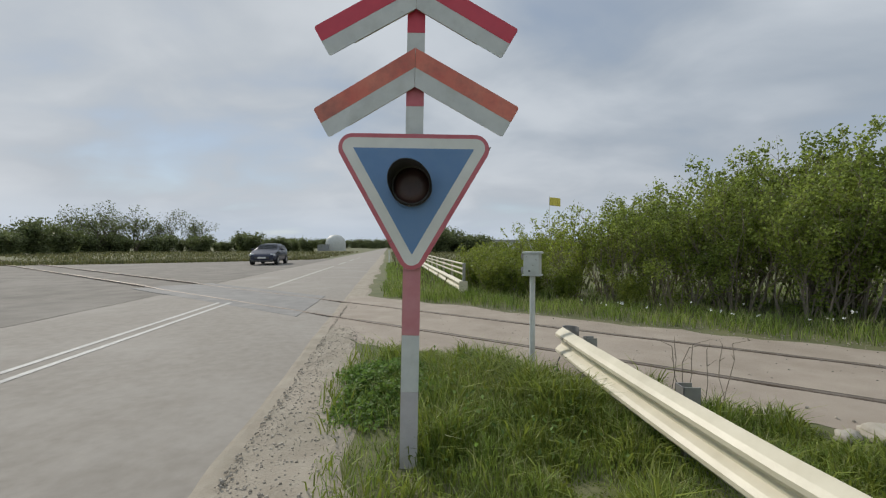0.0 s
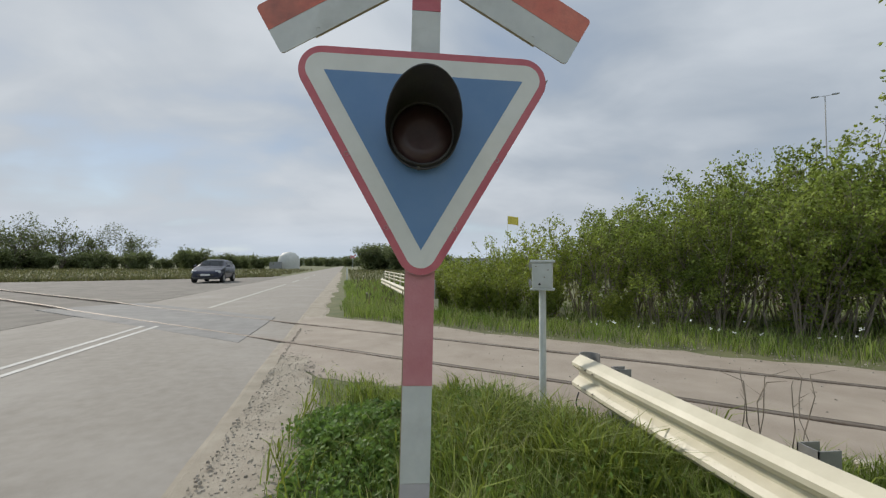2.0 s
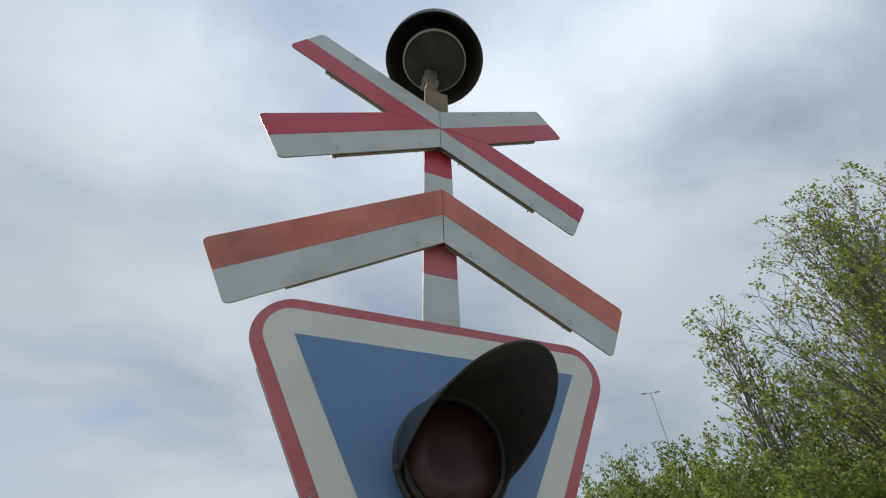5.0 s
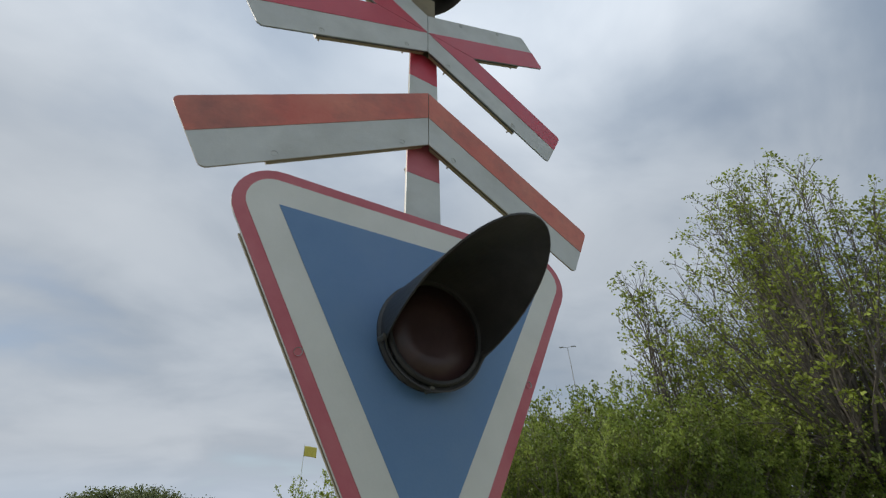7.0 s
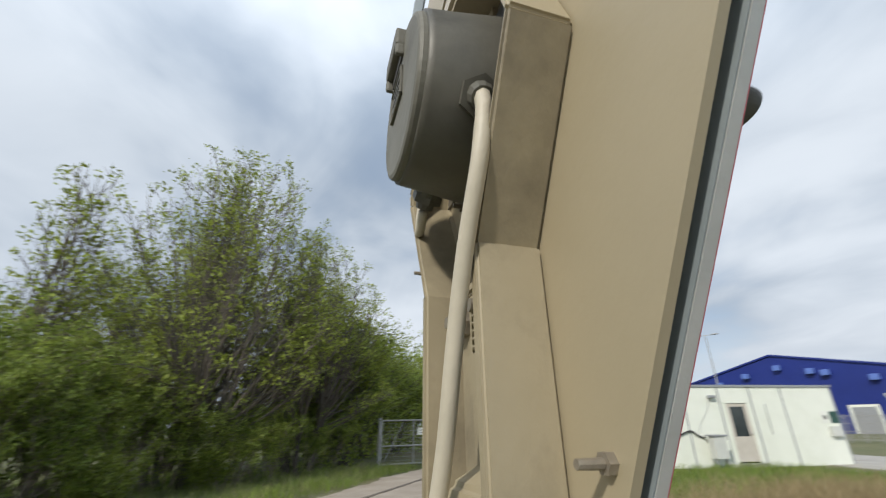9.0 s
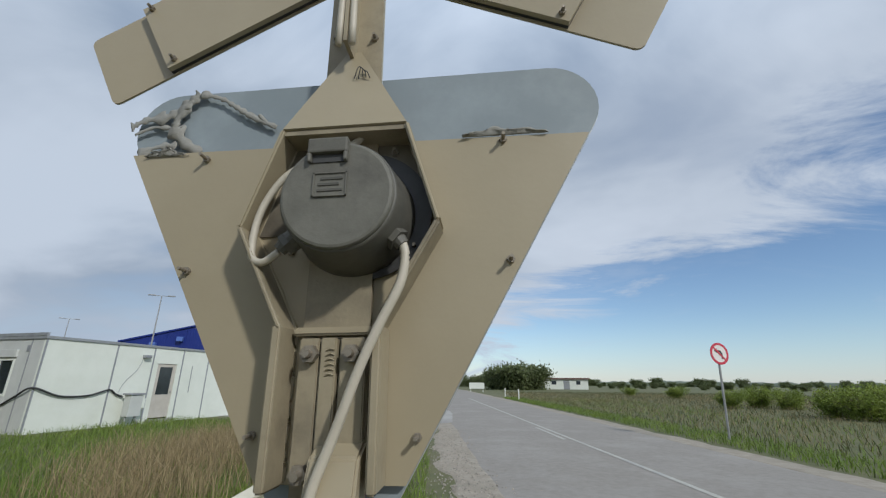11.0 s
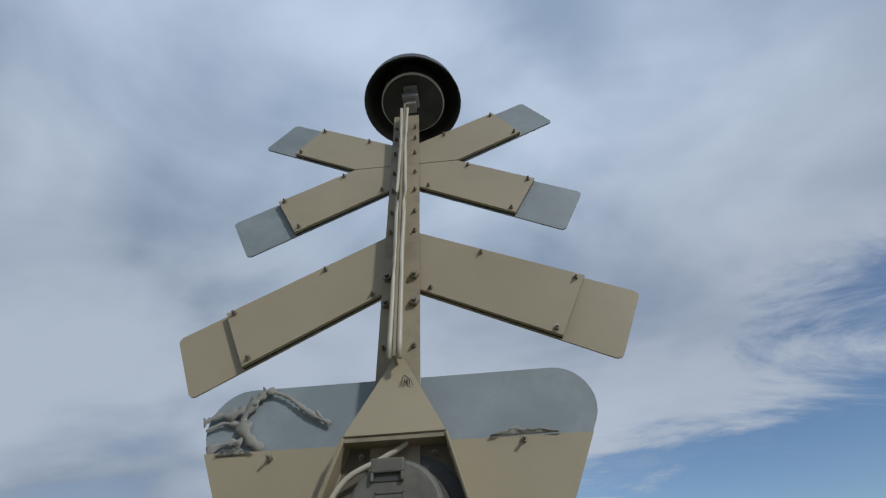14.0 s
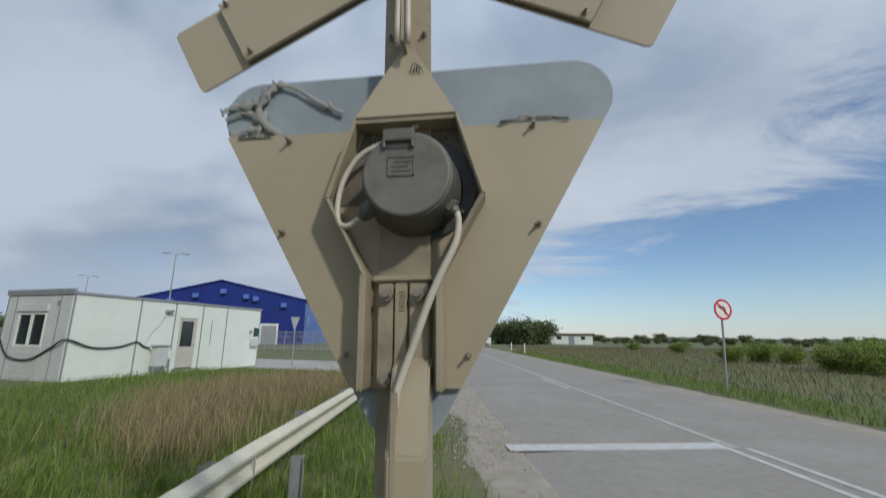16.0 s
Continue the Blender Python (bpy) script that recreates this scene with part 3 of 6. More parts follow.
def boulder(x, y, r, seed):
    bm = bmesh.new()
    bmesh.ops.create_icosphere(bm, subdivisions=3, radius=r)
    for v in bm.verts:
        d = v.co.normalized()
        k = 1 + 0.35 * noise.noise(d * 1.6 + Vector((seed, 0, 0))) + 0.12 * noise.noise(d * 5 + Vector((0, seed, 0)))
        v.co = Vector((d.x * r * k * 1.5, d.y * r * k, d.z * r * k * 0.65))
    ob = part("boulder", bm, M_BOULDER, smooth=True)
    ob.matrix_basis = pose(x, y, r * 0.3, 0, 0, seed * 50)
    return tagged(ob, "pale weathered boulder lying in the grass", "boulder", "boulders by the track")


for i, (x, y, r) in enumerate(((2.75, 0.75, 0.10), (3.25, 0.35, 0.14), (3.7, 0.1, 0.12), (3.0, 0.45, 0.07))):
    boulder(x, y, r, i + 1.3)

# ---- the level crossing signal ----
signal = thing("level_crossing_signal", pose(0, 0, 0, 0, 1.0, 0),
               "railway crossing signal on a steel pole, faded red, white and blue", "crossing signal")
BOLT, BOLT_SHORT, BOLT_BIG = bolt_mesh(0.0066, 0.017, 0.006), bolt_mesh(0.0068, 0.009, 0.006), bolt_mesh(0.0135, 0.010, 0.012)

pole = part("pole", boxes((-0.052, 0.052, 0.036, 0.044, 0, 3.16), (-0.0035, 0.0035, 0.044, 0.102, 2.005, 3.16), (-0.0035, 0.0035, 0.044, 0.13, 0, 1.30)), M_BEIGE_WORN, signal, "beige steel pole")
bm = bmesh.new()
prof = [(0.045, 0), (0.128, 0), (0.128, 1.20), (0.085, 1.34), (0.045, 1.36)]
for x0, x1 in ((-0.056, 0.013),):
    a = [bm.verts.new((x0, y, z)) for y, z in prof]
    b = [bm.verts.new((x1, y, z)) for y, z in prof]
    bm.faces.new(a)
    bm.faces.new(list(reversed(b)))
    for i in range(len(prof)):
        j = (i + 1) % len(prof)
        bm.faces.new((a[i], b[i], b[j], a[j]))
bmesh.ops.bevel(bm, geom=list(bm.edges), offset=0.004, segments=2, affect="EDGES")
part("cable_duct", bm, M_BEIGE, pole)
for z0, z1, m in ((0.0, 0.46, M_POLEGREY), (0.46, 0.80, M_GREYWHITE), (0.80, 1.30, M_RED_POLE), (1.96, 2.165, M_GREYWHITE), (2.165, 2.31, M_RED),
                  (2.48, 2.60, M_GREYWHITE), (2.60, 2.74, M_RED_DEEP)):
    part("paint_band", boxes((-0.0525, 0.0525, 0.0335, 0.0364, z0 + 0.0008, z1 - 0.0008)), m, pole,
         "red painted band" if m in (M_RED, M_RED_DEEP, M_RED_POLE) else "weathered white band")

# the triangle: blue field, white and red borders, all with their own radius
ZT, HB, AP = 1.907, 0.3555, 1.282


def triangle(off, r):
    s3 = math.sqrt(3)
    drop = max(off - 0.06, 0) * 0.10          # the red border is narrower along the top
    pts = [(-HB - off * s3 + drop / s3, ZT + off - drop), (0, AP - 2 * off), (HB + off * s3 - drop / s3, ZT + off - drop)]
    return rounded(pts, r, 10) if r else pts


tri = part("triangle_sign", slab(triangle(0.0875, 0.085), 0.0110, 0.0187), M_EDGE, signal, "triangular crossing sign panel")
part("red_border", slab(triangle(0.0872, 0.085), 0.0098, 0.0108), M_RED, tri, "faded red border")
part("white_border", slab(triangle(0.060, 0.055), 0.0086, 0.0097), M_WHITE, tri, "off-white border")
part("blue_field", slab(triangle(0.0, 0), 0.0074, 0.0085), M_BLUE, tri, "faded blue centre field")
tri.matrix_basis = pose(0, 0, 1.3) @ pose(0, 0, 0, 0.8) @ pose(0, 0, -1.3)    # the panel leans a little off its plate
# back plate with the strip where the film has peeled
outer = triangle(0.0865, 0.08)
back = clip(clip(outer, 0, 1, 1.298), 0.012, -1, -1.838)
plate = part("back_plate", slab(back, 0.027, 0.034), M_BEIGE, signal, "beige back plate")
part("bare_back", slab(triangle(0.0868, 0.0835), 0.0189, 0.0198), M_ALU, tri, "bare grey back of the sign panel")


def film(x0, x1, z0, amp, seed, height):
    """A torn, puckered flap of film that stands off the plate."""
    bm = bmesh.new()
    nx, nz = 26, 5
    g = []
    for i in range(nx + 1):
        u = i / nx
        x = x0 + (x1 - x0) * u
        top = height * (0.35 + 0.65 * abs(noise.noise(Vector((u * 4.3, seed, 0)))) * 2) * math.sin(math.pi * u) ** 0.6
        g.append([bm.verts.new((x + 0.012 * noise.noise(Vector((u * 9, k * 0.7, seed))), (0.0358 if z0 < 1.85 else 0.021) + amp * (k / nz) * (0.4 + 0.6 * abs(noise.noise(Vector((u * 6, k * 0.4, seed + 4)))) * 2),
                                z0 + top * k / nz)) for k in range(nz + 1)])
    for p, q in zip(g, g[1:]):
        for k in range(nz):
            bm.faces.new((p[k], q[k], q[k + 1], p[k + 1]))
    ob = part("torn_film", bm, M_FILM, plate, "torn puckered film", smooth=True)
    ob.modifiers.new("thick", "SOLIDIFY").thickness = 0.0012


def ribbon(pts, wide, seed):
    """A curled, twisted strip of torn film lying on the bare panel."""
    P = [Vector((x, 0.0208, z)) for x, z in pts]
    bm, last = bmesh.new(), None
    fine_n = 7
    for i in range(len(P) - 1):
        a, b, c, e = P[max(i - 1, 0)], P[i], P[i + 1], P[min(i + 2, len(P) - 1)]
        for k in range(fine_n):
            t_ = k / fine_n
            p = 0.5 * ((2 * b) + (c - a) * t_ + (2 * a - 5 * b + 4 * c - e) * t_ * t_ + (3 * b - a - 3 * c + e) * t_ ** 3)
            u = i + t_
            ww = wide * (0.3 + 1.5 * abs(noise.noise(Vector((u * 1.7, seed, 0)))))
            tw = 1.3 * noise.noise(Vector((u * 2.3, seed, 5)))
            d = (c - b).normalized()
            side = Vector((-d.z, 0, d.x)) * math.cos(tw) * ww + Vector((0, abs(math.sin(tw)) * ww * 0.14, 0))
            row = [bm.verts.new(p - side * 0.5 + Vector((0, 0.002 * abs(math.sin(tw)), 0))), bm.verts.new(p + Vector((0, 0.0012, 0))), bm.verts.new(p + side * 0.5 + Vector((0, 0.0008, 0)))]
            if last:
                for q in range(2):
                    bm.faces.new((last[q], row[q], row[q + 1], last[q + 1]))
            last = row
    ob = part("torn_film", bm, M_FILM, plate, "torn curled film", smooth=True)
    ob.modifiers.new("thick", "SOLIDIFY").thickness = 0.0006


ribbon([(0.318, 1.983), (0.338, 1.960), (0.356, 1.928), (0.356, 1.904), (0.332, 1.872), (0.292, 1.846)], 0.036, 1.7)
ribbon([(0.452, 1.916), (0.421, 1.930), (0.380, 1.934), (0.353, 1.952), (0.331, 1.972)], 0.030, 4.4)
ribbon([(0.440, 1.898), (0.402, 1.912), (0.360, 1.906)], 0.018, 9.1)
ribbon([(0.422, 1.850), (0.400, 1.863), (0.370, 1.869), (0.345, 1.866)], 0.026, 6.3)
ribbon([(0.318, 1.983), (0.273, 1.968), (0.245, 1.950), (0.212, 1.927), (0.180, 1.908), (0.148, 1.893)], 0.020, 5.2)
ribbon([(0.190, 1.925), (0.172, 1.905), (0.150, 1.890)], 0.010, 7.2)
film(0.39, 0.31, 1.836, 0.006, 1.7, 0.02)
film(-0.20, -0.34, 1.836, 0.008, 3.3, 0.02)
# the dark of the gap between the two panels, filled in as a black slab
part("spacer", slab(clip(clip(triangle(0.074, 0.069), 0, 1, 1.31), 0, -1, -1.825), 0.0199, 0.0268), M_DARKCABLE_GAP, plate, "black fill as shade in the gap between the panels")
for x, z in ((-0.268, 1.827), (0.268, 1.824), (-0.269, 1.613), (0.267, 1.613), (-0.124, 1.359), (0.119, 1.361)):
    b_ = part("bolt", BOLT, M_BOLT, plate)
    b_.location = (x, 0.034, z)
    h = part("bolt_head", lathe(bmesh.new(), [(0.0001, -0.0045), (0.006, -0.004), (0.0085, 0.0)], pose(x, 0.0074, z, -90) @ pose(0, 0, 0, 180), 10), M_EDGE, tri)

# bracket welded on the back: a bent rim round the lamp housing
hexa = [(0.096, 1.835), (0.148, 1.667), (0.066, 1.510), (0.066, 1.300)]
hexb = [(-0.106, 1.835), (-0.156, 1.665), (-0.066, 1.508), (-0.066, 1.300)]
rim = hexa + hexb[::-1]
t = 0.0085
bracket = part("bracket", slab([(0.097, 1.828), (-0.107, 1.828), (-0.107, 1.836), (0.097, 1.836)], 0.034, 0.086), M_BEIGE_WORN, signal, "welded beige bracket rim")
for i in range(len(rim) - 1):
    (x0, z0), (x1, z1) = rim[i], rim[i + 1]
    if i == 3:
        continue
    d = Vector((x1 - x0, z1 - z0)).normalized()
    nrm = Vector((-d.y, d.x)) * (0.014 if i in (2, 4) else t)
    e = d * 0.003
    bm = slab([(x0 - e.x, z0 - e.y), (x1 + e.x, z1 + e.y), (x1 + e.x + nrm.x, z1 + e.y + nrm.y), (x0 - e.x + nrm.x, z0 - e.y + nrm.y)], 0.034, 0.091)
    bmesh.ops.bevel(bm, geom=list(bm.edges), offset=0.0030, segments=3, affect="EDGES")
    part("rim_plate", bm, M_BEIGE_WORN if i in (1, 2, 4, 5) else M_BEIGE, bracket)
bm = bmesh.new()
a = [bm.verts.new(p) for p in ((0.100, 0.084, 1.837), (-0.110, 0.084, 1.837), (-0.016, 0.050, 2.018), (0.010, 0.050, 2.018))]
b = [bm.verts.new(v.co + Vector((0, 0.006, 0.002))) for v in a]
bm.faces.new(a)
bm.faces.new(list(reversed(b)))
for i in range(4):
    bm.faces.new((a[i], a[(i + 1) % 4], b[(i + 1) % 4], b[i]))
part("gusset", bm, M_BEIGE, bracket)
wr = random.Random(8)
for sgn in (-1, 1):                    # weld beads down both flanges
    pts = []
    for (x0, z0), (x1, z1) in zip(hexa if sgn > 0 else hexb, (hexa if sgn > 0 else hexb)[1:]):
        pts += [((x0 + (x1 - x0) * k / 8 + wr.uniform(-0.0015, 0.0015) + sgn * 0.001), 0.0355, z0 + (z1 - z0) * k / 8) for k in range(8 if z1 > 1.4 else 9)]
    part("weld_bead", hose(bmesh.new(), pts, 0.004, 5), M_BEIGE, bracket)
for x0, x1, y1 in ((0.019, 0.050, 0.058), (-0.008, 0.016, 0.062), (-0.050, -0.012, 0.057)):
    bm = slab([(x0, 1.302), (x1, 1.302), (x1, 1.496), (x0, 1.496)], 0.046, y1)
    bmesh.ops.bevel(bm, geom=list(bm.edges), offset=0.002, segments=2, affect="EDGES")
    part("strap", bm, M_BEIGE_WORN, bracket)
bm = slab([(-0.062, 1.500), (0.062, 1.500), (0.060, 1.512), (-0.060, 1.512)], 0.036, 0.060)
bmesh.ops.bevel(bm, geom=list(bm.edges), offset=0.003, segments=2, affect="EDGES")
part("cross_lip", bm, M_BEIGE, bracket)
bm = bmesh.new()
for k in range(6):                     # weld beads on the middle strap
    hose(bm, [(-0.006, 0.0625, 1.478 - 0.007 * k), (0.000, 0.0645, 1.480 - 0.007 * k), (0.007, 0.0625, 1.477 - 0.007 * k)], 0.0011, 5)
part("weld_marks", bm, M_BEIGE_WORN, bracket)
# this plate's dark colour holds both grime and the bracket's inner shade
part("floor_plate", slab(clip([(x * 0.99, z) for x, z in rim[:2] + rim[-2:]], 0, 1, 1.667), 0.0342, 0.0375), M_GRIME_SHADE, bracket, "grimy plate behind the lamp housing, darkened as shade")
for x, z in ((-0.118, 1.640), (0.088, 1.640), (-0.082, 1.812), (0.070, 1.812)):
    b_ = part("bolt", BOLT_SHORT, M_BOLT, bracket)
    b_.location = (x, 0.0345 if z < 1.7 else 0.0375, z)
# flat black disc, painted in for the darkness of the opening
part("opening_ring", lathe(bmesh.new(), [(0.0001, 0), (0.110, 0), (0.112, -0.003), (0.112, -0.006), (0.0001, -0.006)], pose(-0.034, 0.0375, 1.697, 90), 40), M_BLACK, bracket, "black disc as the shade in the opening round the housing")
for x, z in ((0.031, 1.473), (-0.031, 1.473), (0.032, 1.316), (-0.033, 1.316)):
    b_ = part("bolt", BOLT_BIG, M_BOLT, bracket)
    b_.location = (x, 0.058, z)

# signal lamp through the panel
LX, LZ = -0.006, 1.686
lamp = thing("signal_lamp", pose(LX, 0, LZ, 90), "round signal lamp with a black visor", "signal lamp")
lamp.parent = signal
del lamp["category"]
# lamp frame: local z runs towards the front
housing = part("housing", lathe(bmesh.new(), [(0.0001, -0.1345), (0.0845, -0.1345), (0.0862, -0.1335), (0.0872, -0.128), (0.0905, -0.100), (0.097, -0.055), (0.102, -0.03), (0.0001, -0.03)], pose(-0.014, 0.004, 0), 56), M_HOUSING, lamp, "oil-stained grey cast lamp housing", smooth=True)
part("lid", lathe(bmesh.new(), [(0.0001, -0.1430), (0.078, -0.1425), (0.0815, -0.1412), (0.0830, -0.1385), (0.0832, -0.1346)], pose(-0.014, 0.004, 0), 56), M_LID, housing, "dusty grey round lid", smooth=False)
part("mount_ring", lathe(bmesh.new(), [(0.104, -0.009), (0.119, -0.009), (0.119, 0.004), (0.114, 0.009), (0.114, 0.034), (0.1105, 0.040), (0.104, 0.038), (0.104, -0.009)], None, 44), M_BLACK, lamp, "dark grey mounting ring")
part("lens", lathe(bmesh.new(), [(0.0001, 0.018), (0.05, 0.020), (0.1045, 0.028), (0.1045, 0.004), (0.0001, 0.0)], None, 40), M_LENS, lamp, "dark red glass lens", smooth=True)
bm = bmesh.new()
n = 56
rows = []
for i in range(n + 1):
    a = -math.pi + 2 * math.pi * i / n               # a tube cut off by a slanting plane
    length = 0.034 + 0.322 * max((0.35 + math.cos(a)) / 1.35, 0) ** 0.95
    row = []
    for rr, ll in ((0.1145, 0.025), (0.1185, 0.025 + (length - 0.025) * 0.5), (0.124, length), (0.1205, length), (0.1165, 0.025 + (length - 0.025) * 0.5), (0.1105, 0.025)):
        row.append(bm.verts.new((rr * math.sin(a), rr * math.cos(a) - 0.10 * (ll - 0.025), ll)))
    rows.append(row)
for p, q in zip(rows, rows[1:]):
    for k in range(6):
        bm.faces.new((p[k], p[(k + 1) % 6], q[(k + 1) % 6], q[k]))
part("visor", bm, M_BLACK, lamp, "long black sun visor", smooth=False)
for a in (105, 255, 185):
    bm = bmesh.new()
    ca, sa = math.cos(radians(90 - a)), math.sin(radians(90 - a))
    tube(bm, (0.119 * ca, 0.119 * sa, 0.008), (0.119 * ca, 0.119 * sa, 0.034), 0.006, 0.005, 8)
    box(bm, 0.115 * ca - 0.006, 0.115 * ca + 0.006, 0.115 * sa - 0.006, 0.115 * sa + 0.006, 0.02, 0.030)
    part("ring_clip", bm, M_HOUSING, lamp)
latch = part("latch", boxes((-0.030, 0.030, 0.066, 0.090, -0.152, -0.120), (-0.030, -0.024, 0.052, 0.067, -0.152, -0.141), (0.024, 0.030, 0.052, 0.067, -0.152, -0.141), bevel=0.003), M_LID, lamp, "cast lid latch over a dark slot")
part("latch_slot", boxes((-0.0235, 0.0235, 0.053, 0.0655, -0.1445, -0.1405)), M_BLACK, latch, "dark slot")
part("name_plate", boxes((-0.030, 0.020, -0.002, 0.036, -0.1440, -0.1415), (-0.030, 0.020, 0.034, 0.036, -0.1460, -0.1435), (-0.030, 0.020, -0.002, 0.0, -0.1460, -0.1435), (-0.030, -0.028, -0.002, 0.036, -0.1460, -0.1435), (0.018, 0.020, -0.002, 0.036, -0.1460, -0.1435)), M_LID, lamp, "small raised plate with illegible marks")
for k in range(3):
    part("plate_mark", boxes((-0.024 + 0.005 * (k % 2), 0.013 - 0.004 * (k // 2), 0.006 + 0.009 * k, 0.010 + 0.009 * k, -0.1455, -0.1438), bevel=0.0006), M_HOUSING, lamp)
for sgn in (-1, 1):
    bm = bmesh.new()
    tube(bm, (sgn * 0.062 - 0.008, -0.034, -0.085), (sgn * 0.084 - 0.008, -0.050, -0.088), 0.019, 0.016, 16)
    tube(bm, (sgn * 0.082 - 0.008, -0.048, -0.088), (sgn * 0.089 - 0.008, -0.054, -0.089), 0.0185, 0.0185, 6)
    tube(bm, (sgn * 0.088 - 0.008, -0.053, -0.089), (sgn * 0.095 - 0.008, -0.062, -0.090), 0.0125, 0.010, 12)
    part("cable_gland", bm, M_HOUSING, lamp)
bm = hose(bmesh.new(), [(-0.108, 0.090, 1.628), (-0.1125, 0.092, 1.605), (-0.106, 0.095, 1.565), (-0.080, 0.098, 1.51), (-0.054, 0.099, 1.45), (-0.026, 0.10, 1.37), (-0.004, 0.103, 1.31), (0.003, 0.104, 1.27), (0.003, 0.098, 1.22)], 0.0072)
part("cable", bm, M_CABLE, signal, "pale cable from the lamp housing", smooth=True)
bm = hose(bmesh.new(), [(0.082, 0.090, 1.622), (0.108, 0.088, 1.607), (0.130, 0.083, 1.625), (0.126, 0.076, 1.70), (0.09, 0.07, 1.765), (0.02, 0.066, 1.80), (-0.03, 0.062, 1.835), (-0.02, 0.056, 1.9)], 0.006)
part("cable", bm, M_CABLE, signal, "pale cable looping inside the bracket", smooth=True)
bm = bmesh.new()
for dx in (-0.012, 0.012):
    hose(bm, [(dx, 0.099, 2.0), (dx * 0.8, 0.098, 2.3), (dx, 0.097, 2.6), (dx * 0.7, 0.098, 2.9), (dx, 0.099, 3.12)], 0.0065)
part("cable", bm, M_CABLE, signal, "pair of pale cables up the pole", smooth=True)
bm = bmesh.new()
for k in range(5):
    hose(bm, [(-0.030, 0.070, 1.962), (-0.036 + 0.004 * k, 0.078, 1.955 + 0.003 * k), (-0.040 + 0.007 * k, 0.074, 1.944 + 0.002 * (k % 3))], 0.0009, 5)
part("wire_tuft", bm, M_DARKCABLE_GAP, signal)


def strip(ang, w, s0, s1, t0, t1, sx):
    """A bar of a board: along ang from s0 to s1, from t0 to t1 across; sx mirrors it."""
    d, nn = Vector((math.cos(ang), math.sin(ang))), Vector((-math.sin(ang), math.cos(ang)))
    pts = [d * s0 + nn * t0, d * s1 + nn * t0, d * s1 + nn * t1, d * s0 + nn * t1]
    return [(p.x, p.y) for p in pts]


def board(name, zc, ang, w, length, sx, cut_z, band_up, band_mat, white_mat, back_mat, plate_end, label):
    """One arm of the cross or of the chevron: sheet, coloured band, stiffening plate and bolts."""
    def lay(pts, radii=0.0):
        pts = clip(pts, 1, 0, 0.0012)
        if cut_z:
            pts = clip(pts, 0, cut_z, 0.0012)
        return [(sx * x, z + zc) for x, z in pts]
    r = 0.016
    base = rounded(strip(ang, w, -0.3, length, -w / 2, w / 2, sx), [0, r, r, 0])
    ob = part(name, slab(lay(base), 0.004, 0.0075), back_mat, signal, label)
    part("white_face", slab(lay(rounded(strip(ang, w, -0.3, length, -w / 2, w / 2, sx), [0, r, r, 0])), 0.0028, 0.0038), white_mat, ob, "weathered white face")
    lo, hi = (0.0, w / 2) if band_up else (-w / 2, 0.0)
    rad = [0, 0, r, 0] if band_up else [0, r, 0, 0]
    part("red_band", slab(lay(rounded(strip(ang, w, -0.3, length, lo, hi, sx), rad)), 0.0016, 0.0026), band_mat, ob, "red band")
    inner = clip(strip(ang, w, 0.0, plate_end, -w / 2 + 0.004, w / 2 - 0.004, sx), 1, 0, 0.012)
    if cut_z:
        inner = clip(inner, 0, cut_z, 0.002)
    # black slab that stands in for the shade between sheet and stiffener
    part("core", slab([(sx * x, z + zc) for x, z in inner], 0.0077, 0.0138), M_DARKCABLE_GAP, ob, "black fill as shade in the gap behind the plate")
    part("stiffener", slab([(sx * x, z + zc) for x, z in inner], 0.014, 0.024), M_BEIGE, ob, "beige stiffening plate")
    d, nn = Vector((math.cos(ang), math.sin(ang))), Vector((-math.sin(ang), math.cos(ang)))
    for s, tt in ((plate_end - 0.02, w / 2 - 0.018), (plate_end - 0.02, -w / 2 + 0.018), (0.22, (w / 2 - 0.018) * (1 if not cut_z or cut_z * ang > 0 else 1)), (0.14, -w / 2 + 0.018)):
        p = d * s + nn * tt
        if cut_z and cut_z * p.y < 0.015:
            continue
        b1 = part("bolt", BOLT_SHORT, M_BOLT, ob)
        b1.location = (sx * p.x, 0.024, p.y + zc)
        part("bolt_head", lathe(bmesh.new(), [(0.0001, -0.004), (0.006, -0.0035), (0.008, 0.0)], pose(sx * p.x, 0.0016, p.y + zc, -90) @ pose(0, 0, 0, 180), 8), M_EDGE, ob)
    return ob


for sx in (1, -1):
    chev = board("chevron_board", 2.383, radians(-29 if sx > 0 else -29.6), 0.199, 0.648 if sx > 0 else 0.650, sx, 0, True, M_ORANGE, M_GREYWHITE, M_BEIGE, 0.512,
          "chevron board with a bleached red upper half")
    if sx < 0:                         # this board is bent backwards
        for ob in (chev, *chev.children):
            if ob.name.startswith("bolt") and not ob.name.startswith("bolt_head"):
                ob.location.y += -ob.location.x * 0.09
                continue
            for v in ob.data.vertices:
                v.co.y += max(-v.co.x, 0) * 0.09
    board("cross_arm", 2.839, radians(29.5), 0.195, 0.635, sx, 1, False, M_RED_DEEP, M_GREYWHITE, M_ALU, 0.47, "upper arm of the crossing cross, red and white")
    board("cross_arm", 2.839, radians(-29.5), 0.195, 0.635, sx, -1, True, M_RED_DEEP, M_GREYWHITE, M_ALU, 0.47, "lower arm of the crossing cross, red and white")
for z in (2.19, 2.28, 2.46, 2.55, 2.66, 2.76, 2.88, 2.98, 3.06, 2.06):
    for x in (-0.038, 0.038):
        b_ = part("bolt", BOLT_BIG if int(z * 100) % 2 else BOLT_SHORT, M_BOLT, pole)
        b_.location = (x, 0.044, z)

